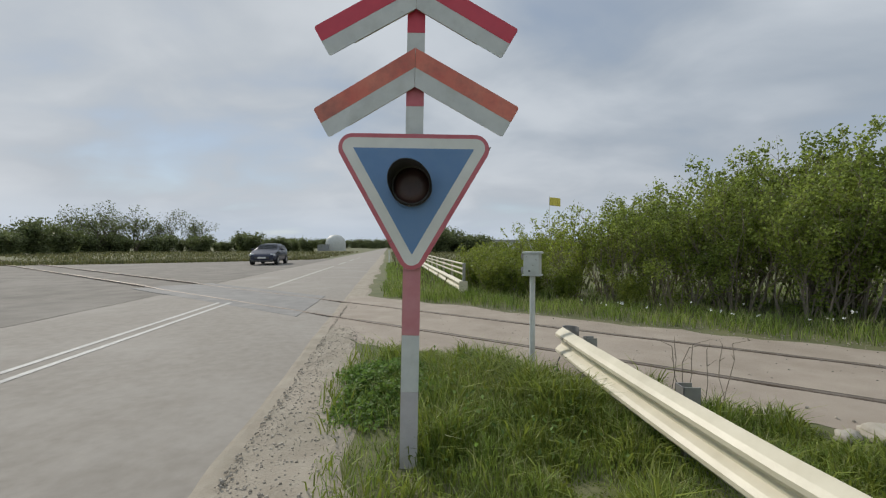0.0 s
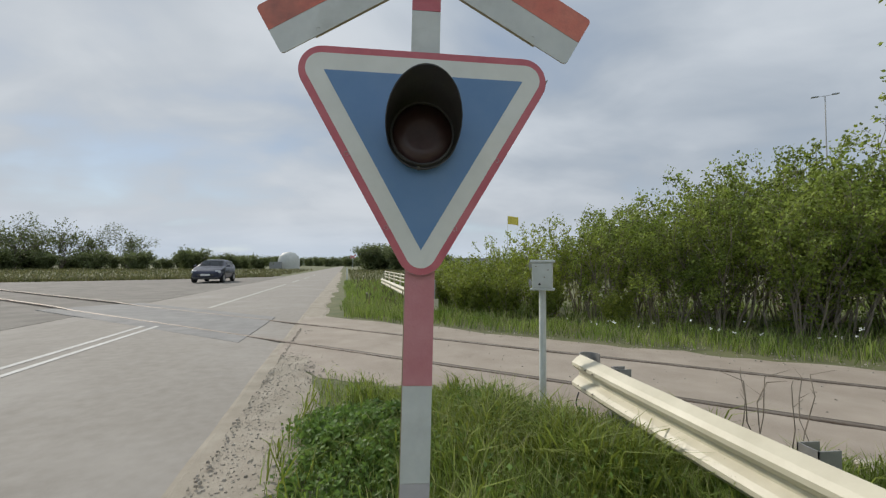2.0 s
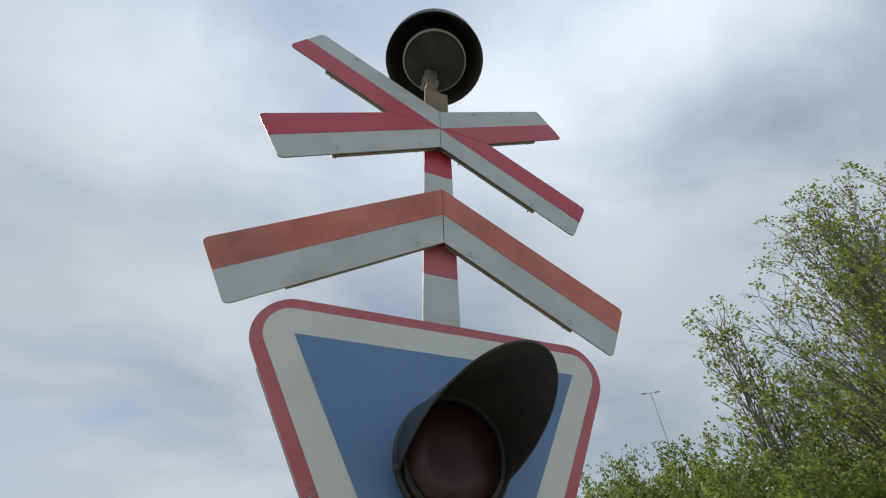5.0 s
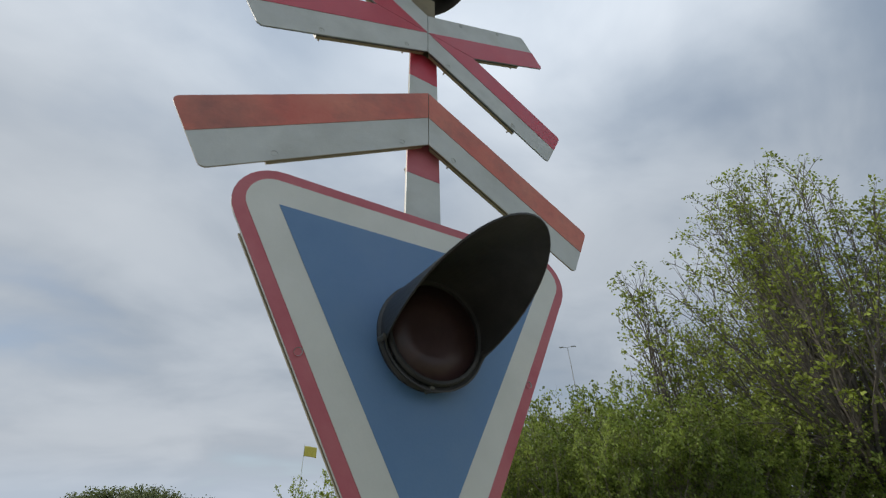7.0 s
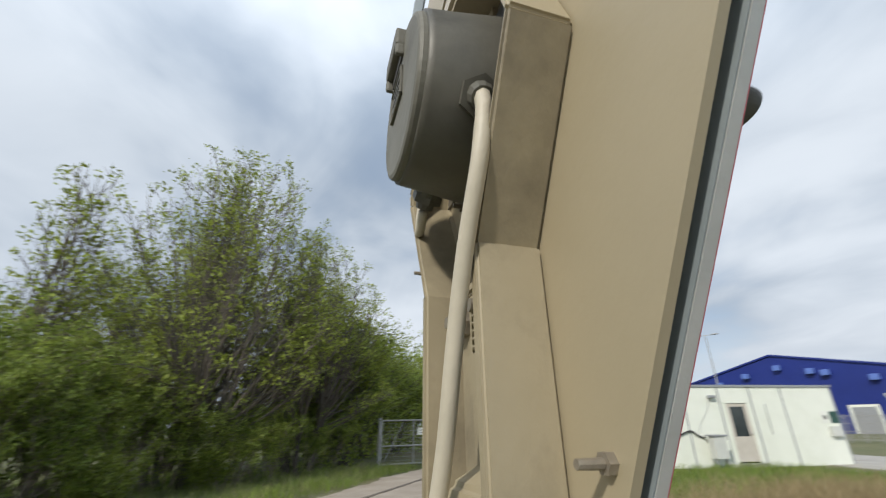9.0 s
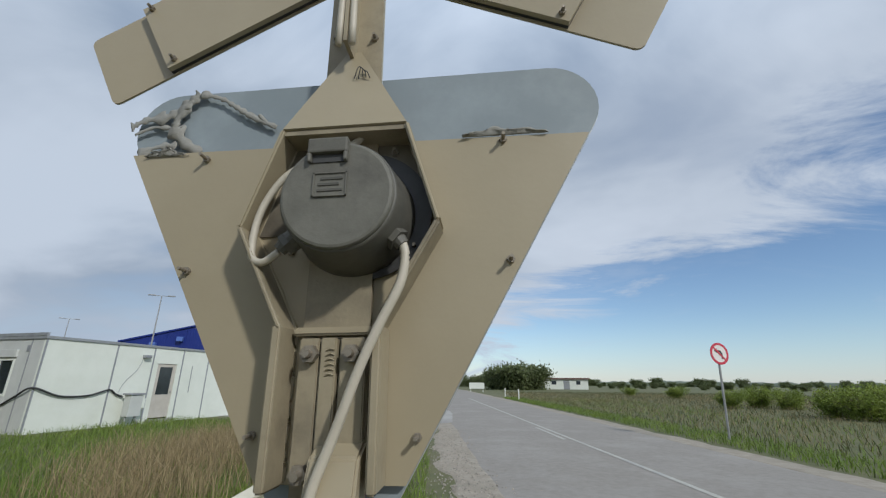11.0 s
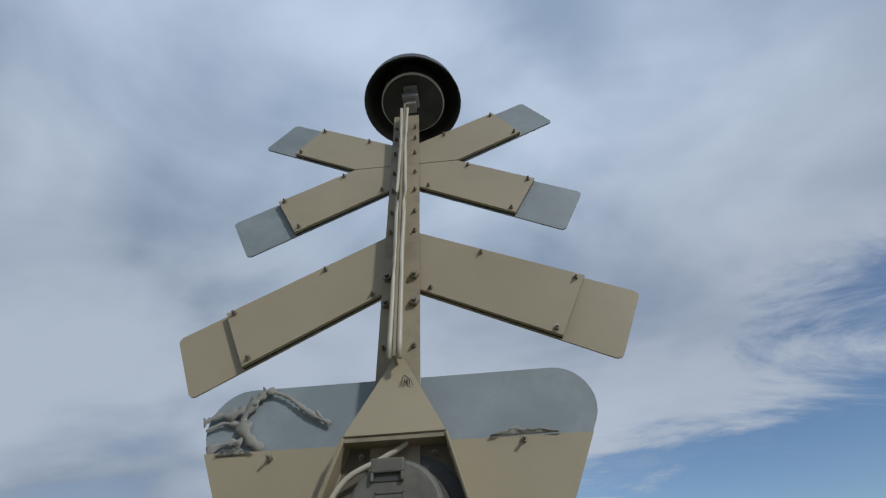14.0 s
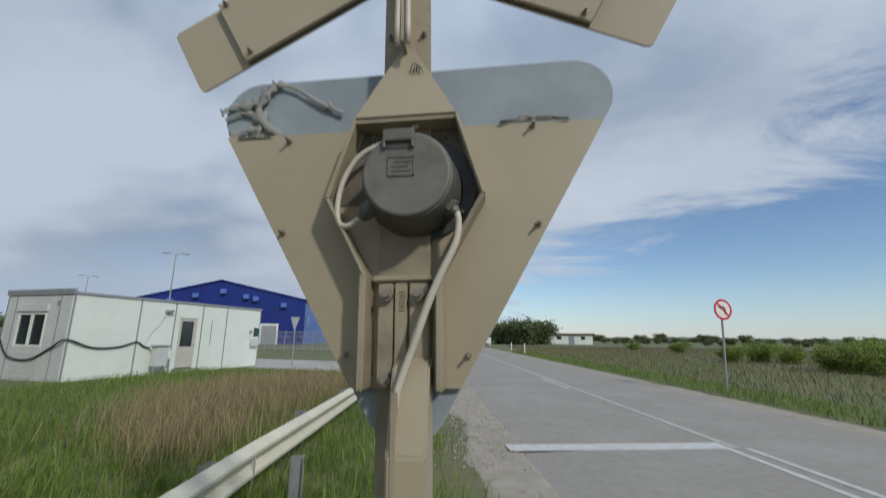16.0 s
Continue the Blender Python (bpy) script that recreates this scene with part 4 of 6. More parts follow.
# bell on the pole top: a black bowl, open below, round a paler drum
bell = thing("bell", pose(-0.020, 0.0, 3.337), "black bell bowl with a pale inner ring", "bell")
bell.parent = signal
del bell["category"]
part("bowl", lathe(bmesh.new(), [(0.222, -0.005), (0.211, 0.052), (0.172, 0.124), (0.104, 0.172), (0.0001, 0.186), (0.0001, 0.180), (0.102, 0.166), (0.167, 0.118), (0.203, 0.050), (0.216, -0.005), (0.222, -0.005)], None, 48), M_BLACK, bell, "black bowl", smooth=True)
part("drum", lathe(bmesh.new(), [(0.0001, -0.012), (0.132, -0.012), (0.138, -0.004), (0.138, 0.12), (0.0001, 0.14)], None, 36), M_BLACK, bell, "dark drum")
part("drum_ring", lathe(bmesh.new(), [(0.1385, 0.004), (0.145, 0.004), (0.145, 0.016), (0.1385, 0.016), (0.1385, 0.004)], None, 36), M_WHITE, bell, "pale metal ring")
part("neck", boxes((-0.022, 0.022, 0.03, 0.075, -0.13, 0.05), (-0.035, 0.035, 0.035, 0.095, -0.10, -0.075), (-0.03, 0.03, 0.035, 0.10, -0.03, -0.012), bevel=0.003), M_STEEL, bell, "galvanised neck bracket")
for x, y, z in ((0.0, 0.09, -0.075), (0.0, 0.10, -0.012)):
    b_ = part("bolt", BOLT_BIG, M_BOLT, bell)
    b_.matrix_basis = pose(x, y - 0.02, z, 90)

# ---- guard rails ----
W_PROFILE = ((0.0, 0.0), (0.05, 0.035), (0.075, 0.06), (0.075, 0.085), (0.05, 0.11), (0.012, 0.138), (0.012, 0.172), (0.05, 0.20), (0.075, 0.225), (0.075, 0.25), (0.05, 0.275), (0.0, 0.31))


def w_beam(pts, z_bottom, side):
    """A corrugated beam along pts, bulging to the side given as +1 or -1 of the way's left."""
    bm = bmesh.new()
    P = [Vector((x, y, 0)) for x, y in pts]
    rings = []
    for i, p in enumerate(P):
        d = (P[min(i + 1, len(P) - 1)] - P[max(i - 1, 0)]).normalized()
        nrm = Vector((-d.y, d.x, 0)) * side
        ring = [bm.verts.new(p + nrm * u + Vector((0, 0, z_bottom + z))) for u, z in W_PROFILE]
        ring += [bm.verts.new(p + nrm * (u - 0.004) + Vector((0, 0, z_bottom + z))) for u, z in reversed(W_PROFILE)]
        rings.append(ring)
    n = len(rings[0])
    for a, b in zip(rings, rings[1:]):
        for k in range(n):
            bm.faces.new((a[k], a[(k + 1) % n], b[(k + 1) % n], b[k]))
    bm.faces.new(rings[0])
    bm.faces.new(list(reversed(rings[-1])))
    return bm


def along(pts, d):
    """Points at every d metres of a polyline."""
    out, carry = [], 0.0
    for (x0, y0), (x1, y1) in zip(pts, pts[1:]):
        l = math.hypot(x1 - x0, y1 - y0)
        s = carry
        while s < l:
            out.append((x0 + (x1 - x0) * s / l, y0 + (y1 - y0) * s / l))
            s += d
        carry = s - l
    return out + [pts[-1]]


guard = thing("guard_rail", pose(0, 0, 0), "cream-painted corrugated guard rail on grey posts", "guard rail")
line = [(1.45, 1.96), (1.49, 1.2), (1.555, 0.3), (1.64, -0.7), (1.79, -1.75), (1.95, -2.8), (2.18, -4.8), (2.46, -7.1), (2.85, -10.5), (3.5, -13.5), (5.0, -15.2)]
beam = part("beam", w_beam(along(line, 0.3), 0.168, -1), M_CREAM, guard, "cream corrugated steel beam")
bm = bmesh.new()
prev = None
for k in range(13):                    # curled end of the beam
    a = math.pi * k / 12
    p = Vector((1.45 + 0.085 - 0.085 * math.cos(a), 1.96 + 0.10 * math.sin(a), 0))
    ring = [bm.verts.new(p + Vector((0, 0, z))) for z in (0.173, 0.478)] + [bm.verts.new(p + Vector((0.004, -0.004, z))) for z in (0.478, 0.173)]
    if prev:
        for j in range(4):
            bm.faces.new((prev[j], prev[(j + 1) % 4], ring[(j + 1) % 4], ring[j]))
    prev = ring
part("curled_end", bm, M_STEEL, beam, "grey curled end piece")
for i, (x, y) in enumerate(((1.57, 1.60), (1.72, 0.22), (1.93, -2.30), (2.28, -4.6), (2.55, -6.9), (2.83, -9.2), (3.15, -11.5))):
    bm = boxes((x - 0.006, x + 0.10, y - 0.05, y - 0.044, -0.05, 0.45), (x - 0.006, x, y - 0.05, y + 0.05, -0.05, 0.45), (x - 0.006, x + 0.10, y + 0.044, y + 0.05, -0.05, 0.45))
    part("post", bm, M_STEEL, guard, "galvanised channel post")
    part("spacer_block", boxes((x - 0.075, x - 0.007, y - 0.05, y + 0.05, 0.20, 0.36), bevel=0.004), M_CREAM, guard)
for y in (1.84, 1.72, 1.60):
    for z in (0.253, 0.403):
        b_ = part("bolt", BOLT_SHORT, M_BOLT, beam)
        b_.matrix_basis = pose(1.39, y, z, 0, 0, 90)
part("strap", hose(bmesh.new(), [(1.90, -2.76, 0.05), (1.87, -2.77, 0.30), (1.90, -2.79, 0.43), (1.96, -2.80, 0.455), (2.0, -2.80, 0.40), (2.01, -2.8, 0.1)], 0.008, 6), M_STEEL, guard, "grey wire strap round the beam")
part("loose_wire", hose(bmesh.new(), [(1.41, 1.90, 0.18), (1.37, 1.86, 0.10), (1.40, 1.82, 0.02)], 0.006, 6), M_DARKCABLE_GAP, guard)

lone = thing("steel_post", pose(1.50, -2.80, 0, 0, 0, 12), "short galvanised channel post standing beside the guard rail", "post")
part("web", boxes((-0.05, 0.05, -0.003, 0.003, -0.05, 0.40), bevel=0.001), M_STEEL, lone)
for x in (-0.05, 0.05):
    part("flange", boxes((x - 0.003, x + 0.003, 0.0031, 0.045, -0.05, 0.40), bevel=0.001), M_STEEL, lone)

bridge = thing("bridge_railing", pose(0, 0, 0), "cream guard rail with three pipe rails above it", "railing")
bl = [(0.62, 8.3), (0.50, 9.2), (-1.35, 22.5)]
part("beam", w_beam(along(bl, 0.6), 0.12, 1), M_CREAM, bridge, "cream corrugated beam")
part("lower_bar", boxes((-0.02, 0.02, -7.2, 7.2, -0.02, 0.02), m=pose(-0.33, 15.6, 0.06, 0, 0, 7.9)), M_CREAM, bridge)
for z in (0.56, 0.70, 0.84):
    part("pipe_rail", tube(bmesh.new(), (0.66, 8.9, z), (-1.15, 21.6, z), 0.028, n=10), M_CREAM, bridge)
for k in range(7):
    u = k / 6
    x, y = 0.68 - 1.8 * u, 8.9 + 12.6 * u
    part("post", boxes((x - 0.04, x + 0.04, y - 0.04, y + 0.04, -0.05, 0.86), bevel=0.005), M_CREAM if k else M_CONCRETE, bridge)
part("end_plate", boxes((-0.13, 0.09, -0.02, 0.02, 0.16, 0.42), m=pose(0.66, 8.3, 0, 0, 0, 10)), M_CREAM, bridge)

# ---- relay box on its post ----
relay = thing("relay_box", pose(1.145, 2.02, 0.04, 0, 0, -22), "weathered grey metal box on a pale round post", "junction box")
part("post", tube(bmesh.new(), (0, 0, -0.07), (0, 0, 0.99), 0.030, n=18), M_GREYWHITE, relay, "pale painted tube", smooth=False)
body = part("body", boxes((-0.085, 0.085, -0.07, 0.07, 0.985, 1.215), bevel=0.008), M_GREYWHITE, relay, "weathered grey box")
part("lid", boxes((-0.098, 0.104, -0.084, 0.084, 1.212, 1.236), bevel=0.008), M_GREYWHITE, body, "overhanging lid")
part("door", boxes((-0.078, 0.078, -0.078, -0.068, 1.0, 1.20), bevel=0.004), M_GREYWHITE, body, "front door of the box")
for z in (1.02, 1.17):
    part("hinge", boxes((-0.112, -0.084, -0.062, -0.03, z, z + 0.035), (-0.108, -0.096, -0.058, -0.036, z - 0.02, z + 0.05), bevel=0.003), M_STEEL, body)
part("flange", boxes((-0.10, 0.10, -0.08, 0.08, 0.978, 0.992), bevel=0.003), M_GREYWHITE, body)
part("keyhole", tube(bmesh.new(), (-0.02, -0.0835, 1.03), (-0.02, -0.077, 1.03), 0.010, n=12), M_BLACK, body, "dark round keyhole")
for x, z in ((0.05, 1.15), (0.02, 1.09), (-0.05, 1.18)):
    part("rust_rivet", tube(bmesh.new(), (x, -0.081, z), (x, -0.077, z), 0.006, n=8), M_BOLT, body)

# ---- cabin ----
cabin = thing("site_cabin", Matrix(((-0.172, 0.985, 0, 12.4), (-0.985, -0.172, 0, -10.4), (0, 0, 1, 0), (0, 0, 0, 1))),
              "white flat-roofed site cabin with a grey end wall", "cabin")
CL, CD, CH = 8.15, 3.0, 2.66
door_x, door_z = (3.64, 4.62), 2.12
wall = part("wall", boxes((0, door_x[0], 0, 0.08, 0, CH - 0.08)), M_CABIN, cabin, "white panel wall")
for piece in ((door_x[1], CL, 0, 0.08, 0, CH - 0.08), (door_x[0], door_x[1], 0, 0.08, door_z, CH - 0.08), (0.01, CL, CD - 0.08, CD, 0, CH - 0.08), (CL - 0.08, CL - 0.01, 0.08, CD - 0.08, 0, CH - 0.08)):
    part("wall", boxes(piece), M_CABIN, cabin, "white panel wall")
win_y, win_z = (1.05, 2.35), (0.98, 2.04)
ends = part("end_wall", boxes((0.0, 0.08, 0.082, win_y[0], 0, CH - 0.08), (0.0, 0.08, win_y[1], CD - 0.082, 0, CH - 0.08), (0.0, 0.08, win_y[0], win_y[1], 0, win_z[0]),
                              (0.0, 0.08, win_y[0], win_y[1], win_z[1], CH - 0.08)), M_CABIN_GREY, cabin, "grey panelled end wall")
part("roof", boxes((-0.04, CL + 0.04, -0.04, CD + 0.04, CH - 0.08, CH)), M_TRIM, cabin, "flat grey roof with a metal edge")
part("roof_lip", boxes((-0.05, 0.02, -0.03, CD + 0.03, CH + 0.001, CH + 0.09)), M_TRIM, cabin)
for x in (0.02, 2.12, 3.50, 4.76, 6.03, CL - 0.03):
    part("seam_strip", boxes((x - 0.025, x + 0.025, -0.012, 0.0, 0.02, CH - 0.09)), M_TRIM, wall, "grey joint strip")
part("wall_rod", boxes((5.25, 5.275, -0.016, 0.0, 1.0, 2.0)), M_TRIM, wall)
for y in (0.55, 2.55, CD - 0.03):
    part("seam_strip", boxes((-0.010, 0.0, y - 0.02, y + 0.02, 0.02, CH - 0.09)), M_TRIM, ends)
for k in range(5):
    part("cladding_board", boxes((-0.014, -0.001, 1.02, 2.40, 0.06 + 0.17 * k, 0.215 + 0.17 * k)), M_CABIN_GREY, ends)
dx0, dx1 = door_x
door = part("door", boxes((dx0 + 0.09, dx1 - 0.09, 0.02, 0.06, 0.16, 0.95), (dx0 + 0.09, dx0 + 0.22, 0.02, 0.06, 0.95, 2.02), (dx1 - 0.22, dx1 - 0.09, 0.02, 0.06, 0.95, 2.02), (dx0 + 0.22, dx1 - 0.22, 0.02, 0.06, 1.92, 2.02)),
            surf("beige_door_panel", (0.46, 0.42, 0.36), (0.53, 0.49, 0.43), 4, 0.6, 0.1), cabin, "beige door with a tall glass pane")
part("pane", boxes((dx0 + 0.22, dx1 - 0.22, 0.035, 0.045, 0.95, 1.92)), M_GLASS, door, "dark glass pane")
part("door_handle", boxes((dx1 - 0.19, dx1 - 0.13, -0.02, 0.02, 1.02, 1.05)), M_STEEL, door)
part("door_frame", boxes((dx0, dx0 + 0.085, -0.006, 0.07, 0.10, door_z), (dx1 - 0.085, dx1, -0.006, 0.07, 0.10, door_z), (dx0 + 0.085, dx1 - 0.085, -0.006, 0.07, door_z - 0.085, door_z)), M_CABIN, cabin, "white door frame")
part("door_step", boxes((dx0, dx1, -0.25, 0.0, 0.0, 0.12), bevel=0.01), M_CONCRETE, cabin)
win = part("window", boxes((-0.015, 0.07, win_y[0], win_y[0] + 0.07, win_z[0], win_z[1]), (-0.015, 0.07, win_y[1] - 0.07, win_y[1], win_z[0], win_z[1]), (-0.015, 0.07, win_y[0] + 0.07, win_y[1] - 0.07, win_z[0], win_z[0] + 0.07),
                           (-0.015, 0.07, win_y[0] + 0.07, win_y[1] - 0.07, win_z[1] - 0.07, win_z[1]), (-0.012, 0.06, 1.66, 1.76, win_z[0] + 0.07, win_z[1] - 0.07)), M_CABIN, cabin, "white two-light window frame")
for y0, y1 in ((win_y[0] + 0.07, 1.66), (1.76, win_y[1] - 0.07)):
    part("pane", boxes((0.02, 0.03, y0, y1, win_z[0] + 0.07, win_z[1] - 0.07)), M_GLASS, win)
part("shutter_box", boxes((-0.06, 0.0, win_y[0] - 0.05, win_y[1] + 0.05, win_z[1] + 0.02, win_z[1] + 0.24), bevel=0.01), M_CABIN_GREY, cabin, "roller shutter box")
part("vent", boxes((-0.02, 0.0, 0.55, 0.68, 2.22, 2.40)), M_TRIM, cabin)
part("wall_lamp", boxes((3.05, 3.30, -0.16, 0.0, 2.20, 2.30), bevel=0.02), M_TRIM, cabin, "small grey outdoor lamp")
part("thin_cable", hose(bmesh.new(), [(3.1, -0.02, 2.2), (2.95, -0.02, 1.8), (2.6, -0.02, 1.4), (2.45, -0.02, 1.05)], 0.008, 5), M_TRIM, cabin)
part("slack_cable", hose(bmesh.new(), [(-0.02, 2.98, 1.2), (-0.05, 2.4, 0.70), (-0.05, 1.4, 0.62), (-0.05, 0.6, 0.95), (-0.03, -0.02, 1.22), (0.7, -0.05, 0.98), (1.5, -0.05, 0.98), (2.1, -0.05, 1.14), (2.35, -0.05, 1.0), (2.6, -0.06, 0.92)], 0.028, 7), M_DARKCABLE_GAP, cabin, "black cable slung along the walls")
for x in (7.40,):
    part("notice", boxes((x, x + 0.30, -0.012, 0.0, 1.35, 1.75)), M_WHITE, cabin, "white notice with two dark marks")
    for k in range(2):
        part("notice_mark", boxes((x + 0.07 + 0.09 * k, x + 0.13 + 0.09 * k, -0.015, -0.0125, 1.48, 1.62), bevel=0.001), M_BLACK, cabin)
    part("notice", boxes((x + 0.36, x + 0.70, -0.012, 0.0, 1.35, 1.75)), surf("dark_green_notice", (0.02, 0.06, 0.05), (0.03, 0.08, 0.065), 8, 0.5), cabin, "dark green notice")
part("letter_box", boxes((7.55, 7.95, -0.16, 0.0, 0.92, 1.25), bevel=0.012), M_CABIN_GREY, cabin, "grey letter box")

meter = thing("meter_cabinet", cabin.matrix_basis @ pose(2.78, -0.35, 0), "small grey meter cabinet on legs by the cabin", "meter cabinet")
part("body", boxes((-0.22, 0.22, -0.14, 0.14, 0.30, 0.97), bevel=0.01), M_CABIN_GREY, meter)
part("lid", boxes((-0.27, 0.27, -0.18, 0.18, 0.972, 1.03), bevel=0.012), M_TRIM, meter, "dark overhanging lid")
part("side_box", boxes((0.225, 0.36, -0.10, 0.06, 0.55, 0.85), bevel=0.008), M_CABIN, meter)
for sx in (-1, 1):
    part("leg", tube(bmesh.new(), (sx * 0.16, 0, 0.3), (sx * 0.26, -0.12, 0.0), 0.018, n=8), M_STEEL, meter)
    part("leg", tube(bmesh.new(), (sx * 0.16, 0, 0.3), (sx * 0.22, 0.18, 0.0), 0.018, n=8), M_STEEL, meter)

# ---- blue hall with lamp masts and fence ----
hall = thing("industrial_hall", Matrix(((0.977, 0.215, 0, 31.7), (0.215, -0.977, 0, -68.0), (0, 0, 1, 0), (0, 0, 0, 1))), "large deep-blue gabled industrial hall", "hall")
HW, HD, HE, HR, HA = 27.0, 64.0, 7.4, 10.45, 14.2
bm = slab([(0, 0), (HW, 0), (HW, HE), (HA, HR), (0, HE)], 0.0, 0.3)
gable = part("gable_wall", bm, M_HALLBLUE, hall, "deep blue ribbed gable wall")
# the sunlit look of the side walls is put into their lighter blue
part("side_wall", boxes((0.0, 0.3, 0.301, HD, 0, HE)), M_HALLSIDE, hall, "blue side wall, coloured lighter as if lit")
part("side_wall", boxes((HW - 0.3, HW, 0.301, HD, 0, HE)), M_HALLSIDE, hall, "blue side wall, coloured lighter as if lit")
part("back_wall", slab([(0.3, 0), (HW - 0.3, 0), (HW - 0.3, HE), (HA, HR), (0.3, HE)], HD - 0.3, HD), M_HALLBLUE, hall)
bm = slab([(-0.4, HE - 0.1), (HA, HR + 0.05), (HW + 0.4, HE - 0.1), (HW + 0.4, HE + 0.15), (HA, HR + 0.3), (-0.4, HE + 0.15)], -0.25, HD)
part("roof", bm, M_HALLBLUE, hall, "blue pitched roof edge")
for k in range(54):
    x = 0.25 + k * 0.5
    top = HE + (HR - HE) * (x / HA if x < HA else (HW - x) / (HW - HA)) - 0.25
    part("cladding_rib", boxes((x - 0.04, x + 0.04, -0.045, 0.0, 0.1, top)), M_HALLBLUE, gable)
for x in (3.5, 8.2, 9.8, 13.6, 18.0, 22.0):
    z = HE + (HR - HE) * (x / HA if x < HA else (HW - x) / (HW - HA)) - 2.0
    part("gable_lamp", boxes((x - 0.45, x + 0.45, -0.7, -0.06, z, z + 0.75), bevel=0.08), M_HALLSIDE, hall, "pale blue wall lamp housing")
part("side_window", boxes((-0.05, 0.0, 2.2, 3.2, 3.0, 5.0)), M_GLASS, hall)
part("side_window", boxes((-0.05, 0.0, 14.2, 15.4, 3.0, 5.0)), M_GLASS, hall)
part("gate_frame", boxes((4.2, 7.2, -0.12, -0.01, 0, 3.4)), M_CABIN, hall, "white framed gateway")
part("gate_opening", boxes((4.5, 6.9, -0.14, -0.122, 0, 3.1)), M_TRIM, hall, "grey shutter")


def lamp_mast(x, y, h, heading, label):
    m = thing("lamp_mast", pose(x, y, 0, 0, 0, heading), label, "lamp mast", "yard lamp masts")
    part("mast", tube(bmesh.new(), (0, 0, 0), (0, 0, h), 0.11, 0.05, 10), M_STEEL, m)
    part("crossbar", tube(bmesh.new(), (-0.9, 0, h), (0.9, 0, h), 0.03, n=8), M_STEEL, m)
    for sx in (-1, 1):
        part("lamp_head", boxes((sx * 0.95 - 0.35, sx * 0.95 + 0.35, -0.15, 0.15, h - 0.02, h + 0.10), bevel=0.03), M_TRIM, m)


lamp_mast(35.3, -41.5, 10.4, 30, "tall grey mast with two lamp heads")
lamp_mast(66.0, -60.0, 10.8, 50, "tall grey mast with two lamp heads")
lamp_mast(50.7, 43.8, 22.0, -40, "very tall slim grey mast with lamp heads")

fence = thing("mesh_fence", pose(0, 0, 0), "grey steel mesh fence before the hall", "fence")
fx = [(25.0 - 0.85 * k, -37.0 - 0.25 * k) for k in range(13)]
for (x0, y0), (x1, y1) in zip(fx, fx[1:]):
    part("post", tube(bmesh.new(), (x0, y0, 0), (x0, y0, 1.9), 0.04, n=8), M_STEEL, fence)
    for z in (0.2, 0.75, 1.3, 1.8):
        part("wire", tube(bmesh.new(), (x0, y0, z), (x1, y1, z), 0.02, n=5), M_STEEL, fence)
    bm = bmesh.new()
    for j in range(1, 8):
        u = j / 8
        tube(bm, (x0 + (x1 - x0) * u, y0 + (y1 - y0) * u, 0.1), (x0 + (x1 - x0) * u, y0 + (y1 - y0) * u, 1.85), 0.012, n=4)
    tagged(part("mesh_panel", bm, M_STEEL, fence), kind="stuff")

# ---- steel gate over the track ----
gate = thing("yard_gate", Matrix(((0.0587, 0.998, 0, 15.8), (-0.998, 0.0587, 0, -2.4), (0, 0, 1, 0), (0, 0, 0, 1))), "closed two-leaf tubular steel gate over the track", "gate")
for x, h in ((0.0, 1.66), (2.48, 1.60), (5.15, 1.80), (5.62, 1.62)):
    part("gate_post", tube(bmesh.new(), (x, 0, -0.05), (x, 0, h), 0.06 if x != 2.48 else 0.035, n=10), M_STEEL, gate)
for x0, x1 in ((0.08, 2.44), (2.54, 5.06)):
    for z in (0.14, 0.72, 1.56):
        part("rail_bar", tube(bmesh.new(), (x0, 0, z), (x1, 0, z + 0.03), 0.026, n=8), M_STEEL, gate)
    for k in range(3):
        x = x0 + (x1 - x0) * k / 2
        part("upright", tube(bmesh.new(), (x, 0, 0.14), (x, 0, 1.58), 0.026, n=8), M_STEEL, gate)
    bm = bmesh.new()
    for j in range(1, 20):
        x = x0 + (x1 - x0) * j / 20
        tube(bm, (x, 0, 0.14), (x, 0, 1.57), 0.004, n=4)
    for j in range(1, 12):
        tube(bm, (x0, 0, 0.14 + 0.12 * j), (x1, 0, 0.14 + 0.12 * j), 0.004, n=4)
    tagged(part("wire_mesh", bm, M_STEEL, gate), "thin wire mesh", kind="stuff")
    part("brace", tube(bmesh.new(), (x0 + 0.1, 0.02, 0.2), (x0 + 0.8, 0.02, 1.5), 0.014, n=6), M_STEEL, gate)
part("notice", boxes((1.40, 2.20, -0.045, -0.03, 1.08, 1.32)), M_WHITE, gate, "white notice board, writing too small to read")
for k in range(2):
    part("notice_bar", boxes((1.48, 2.12, -0.048, -0.0455, 1.14 + 0.08 * k, 1.17 + 0.08 * k)), M_TRIM, gate)
for k, (x, y, l) in enumerate(((17.2, -10.2, -0.25), (16.4, -8.6, 0.45), (24.0, -15.4, 0.1))):
    ob = part("stake", tube(bmesh.new(), (0, 0, 0), (l * 0.8, l, 1.75), 0.035, 0.03, 8), M_STEEL)
    ob.location = (x, y, 0)
    tagged(ob, "leaning grey steel stake", "stake", "stakes behind the gate")

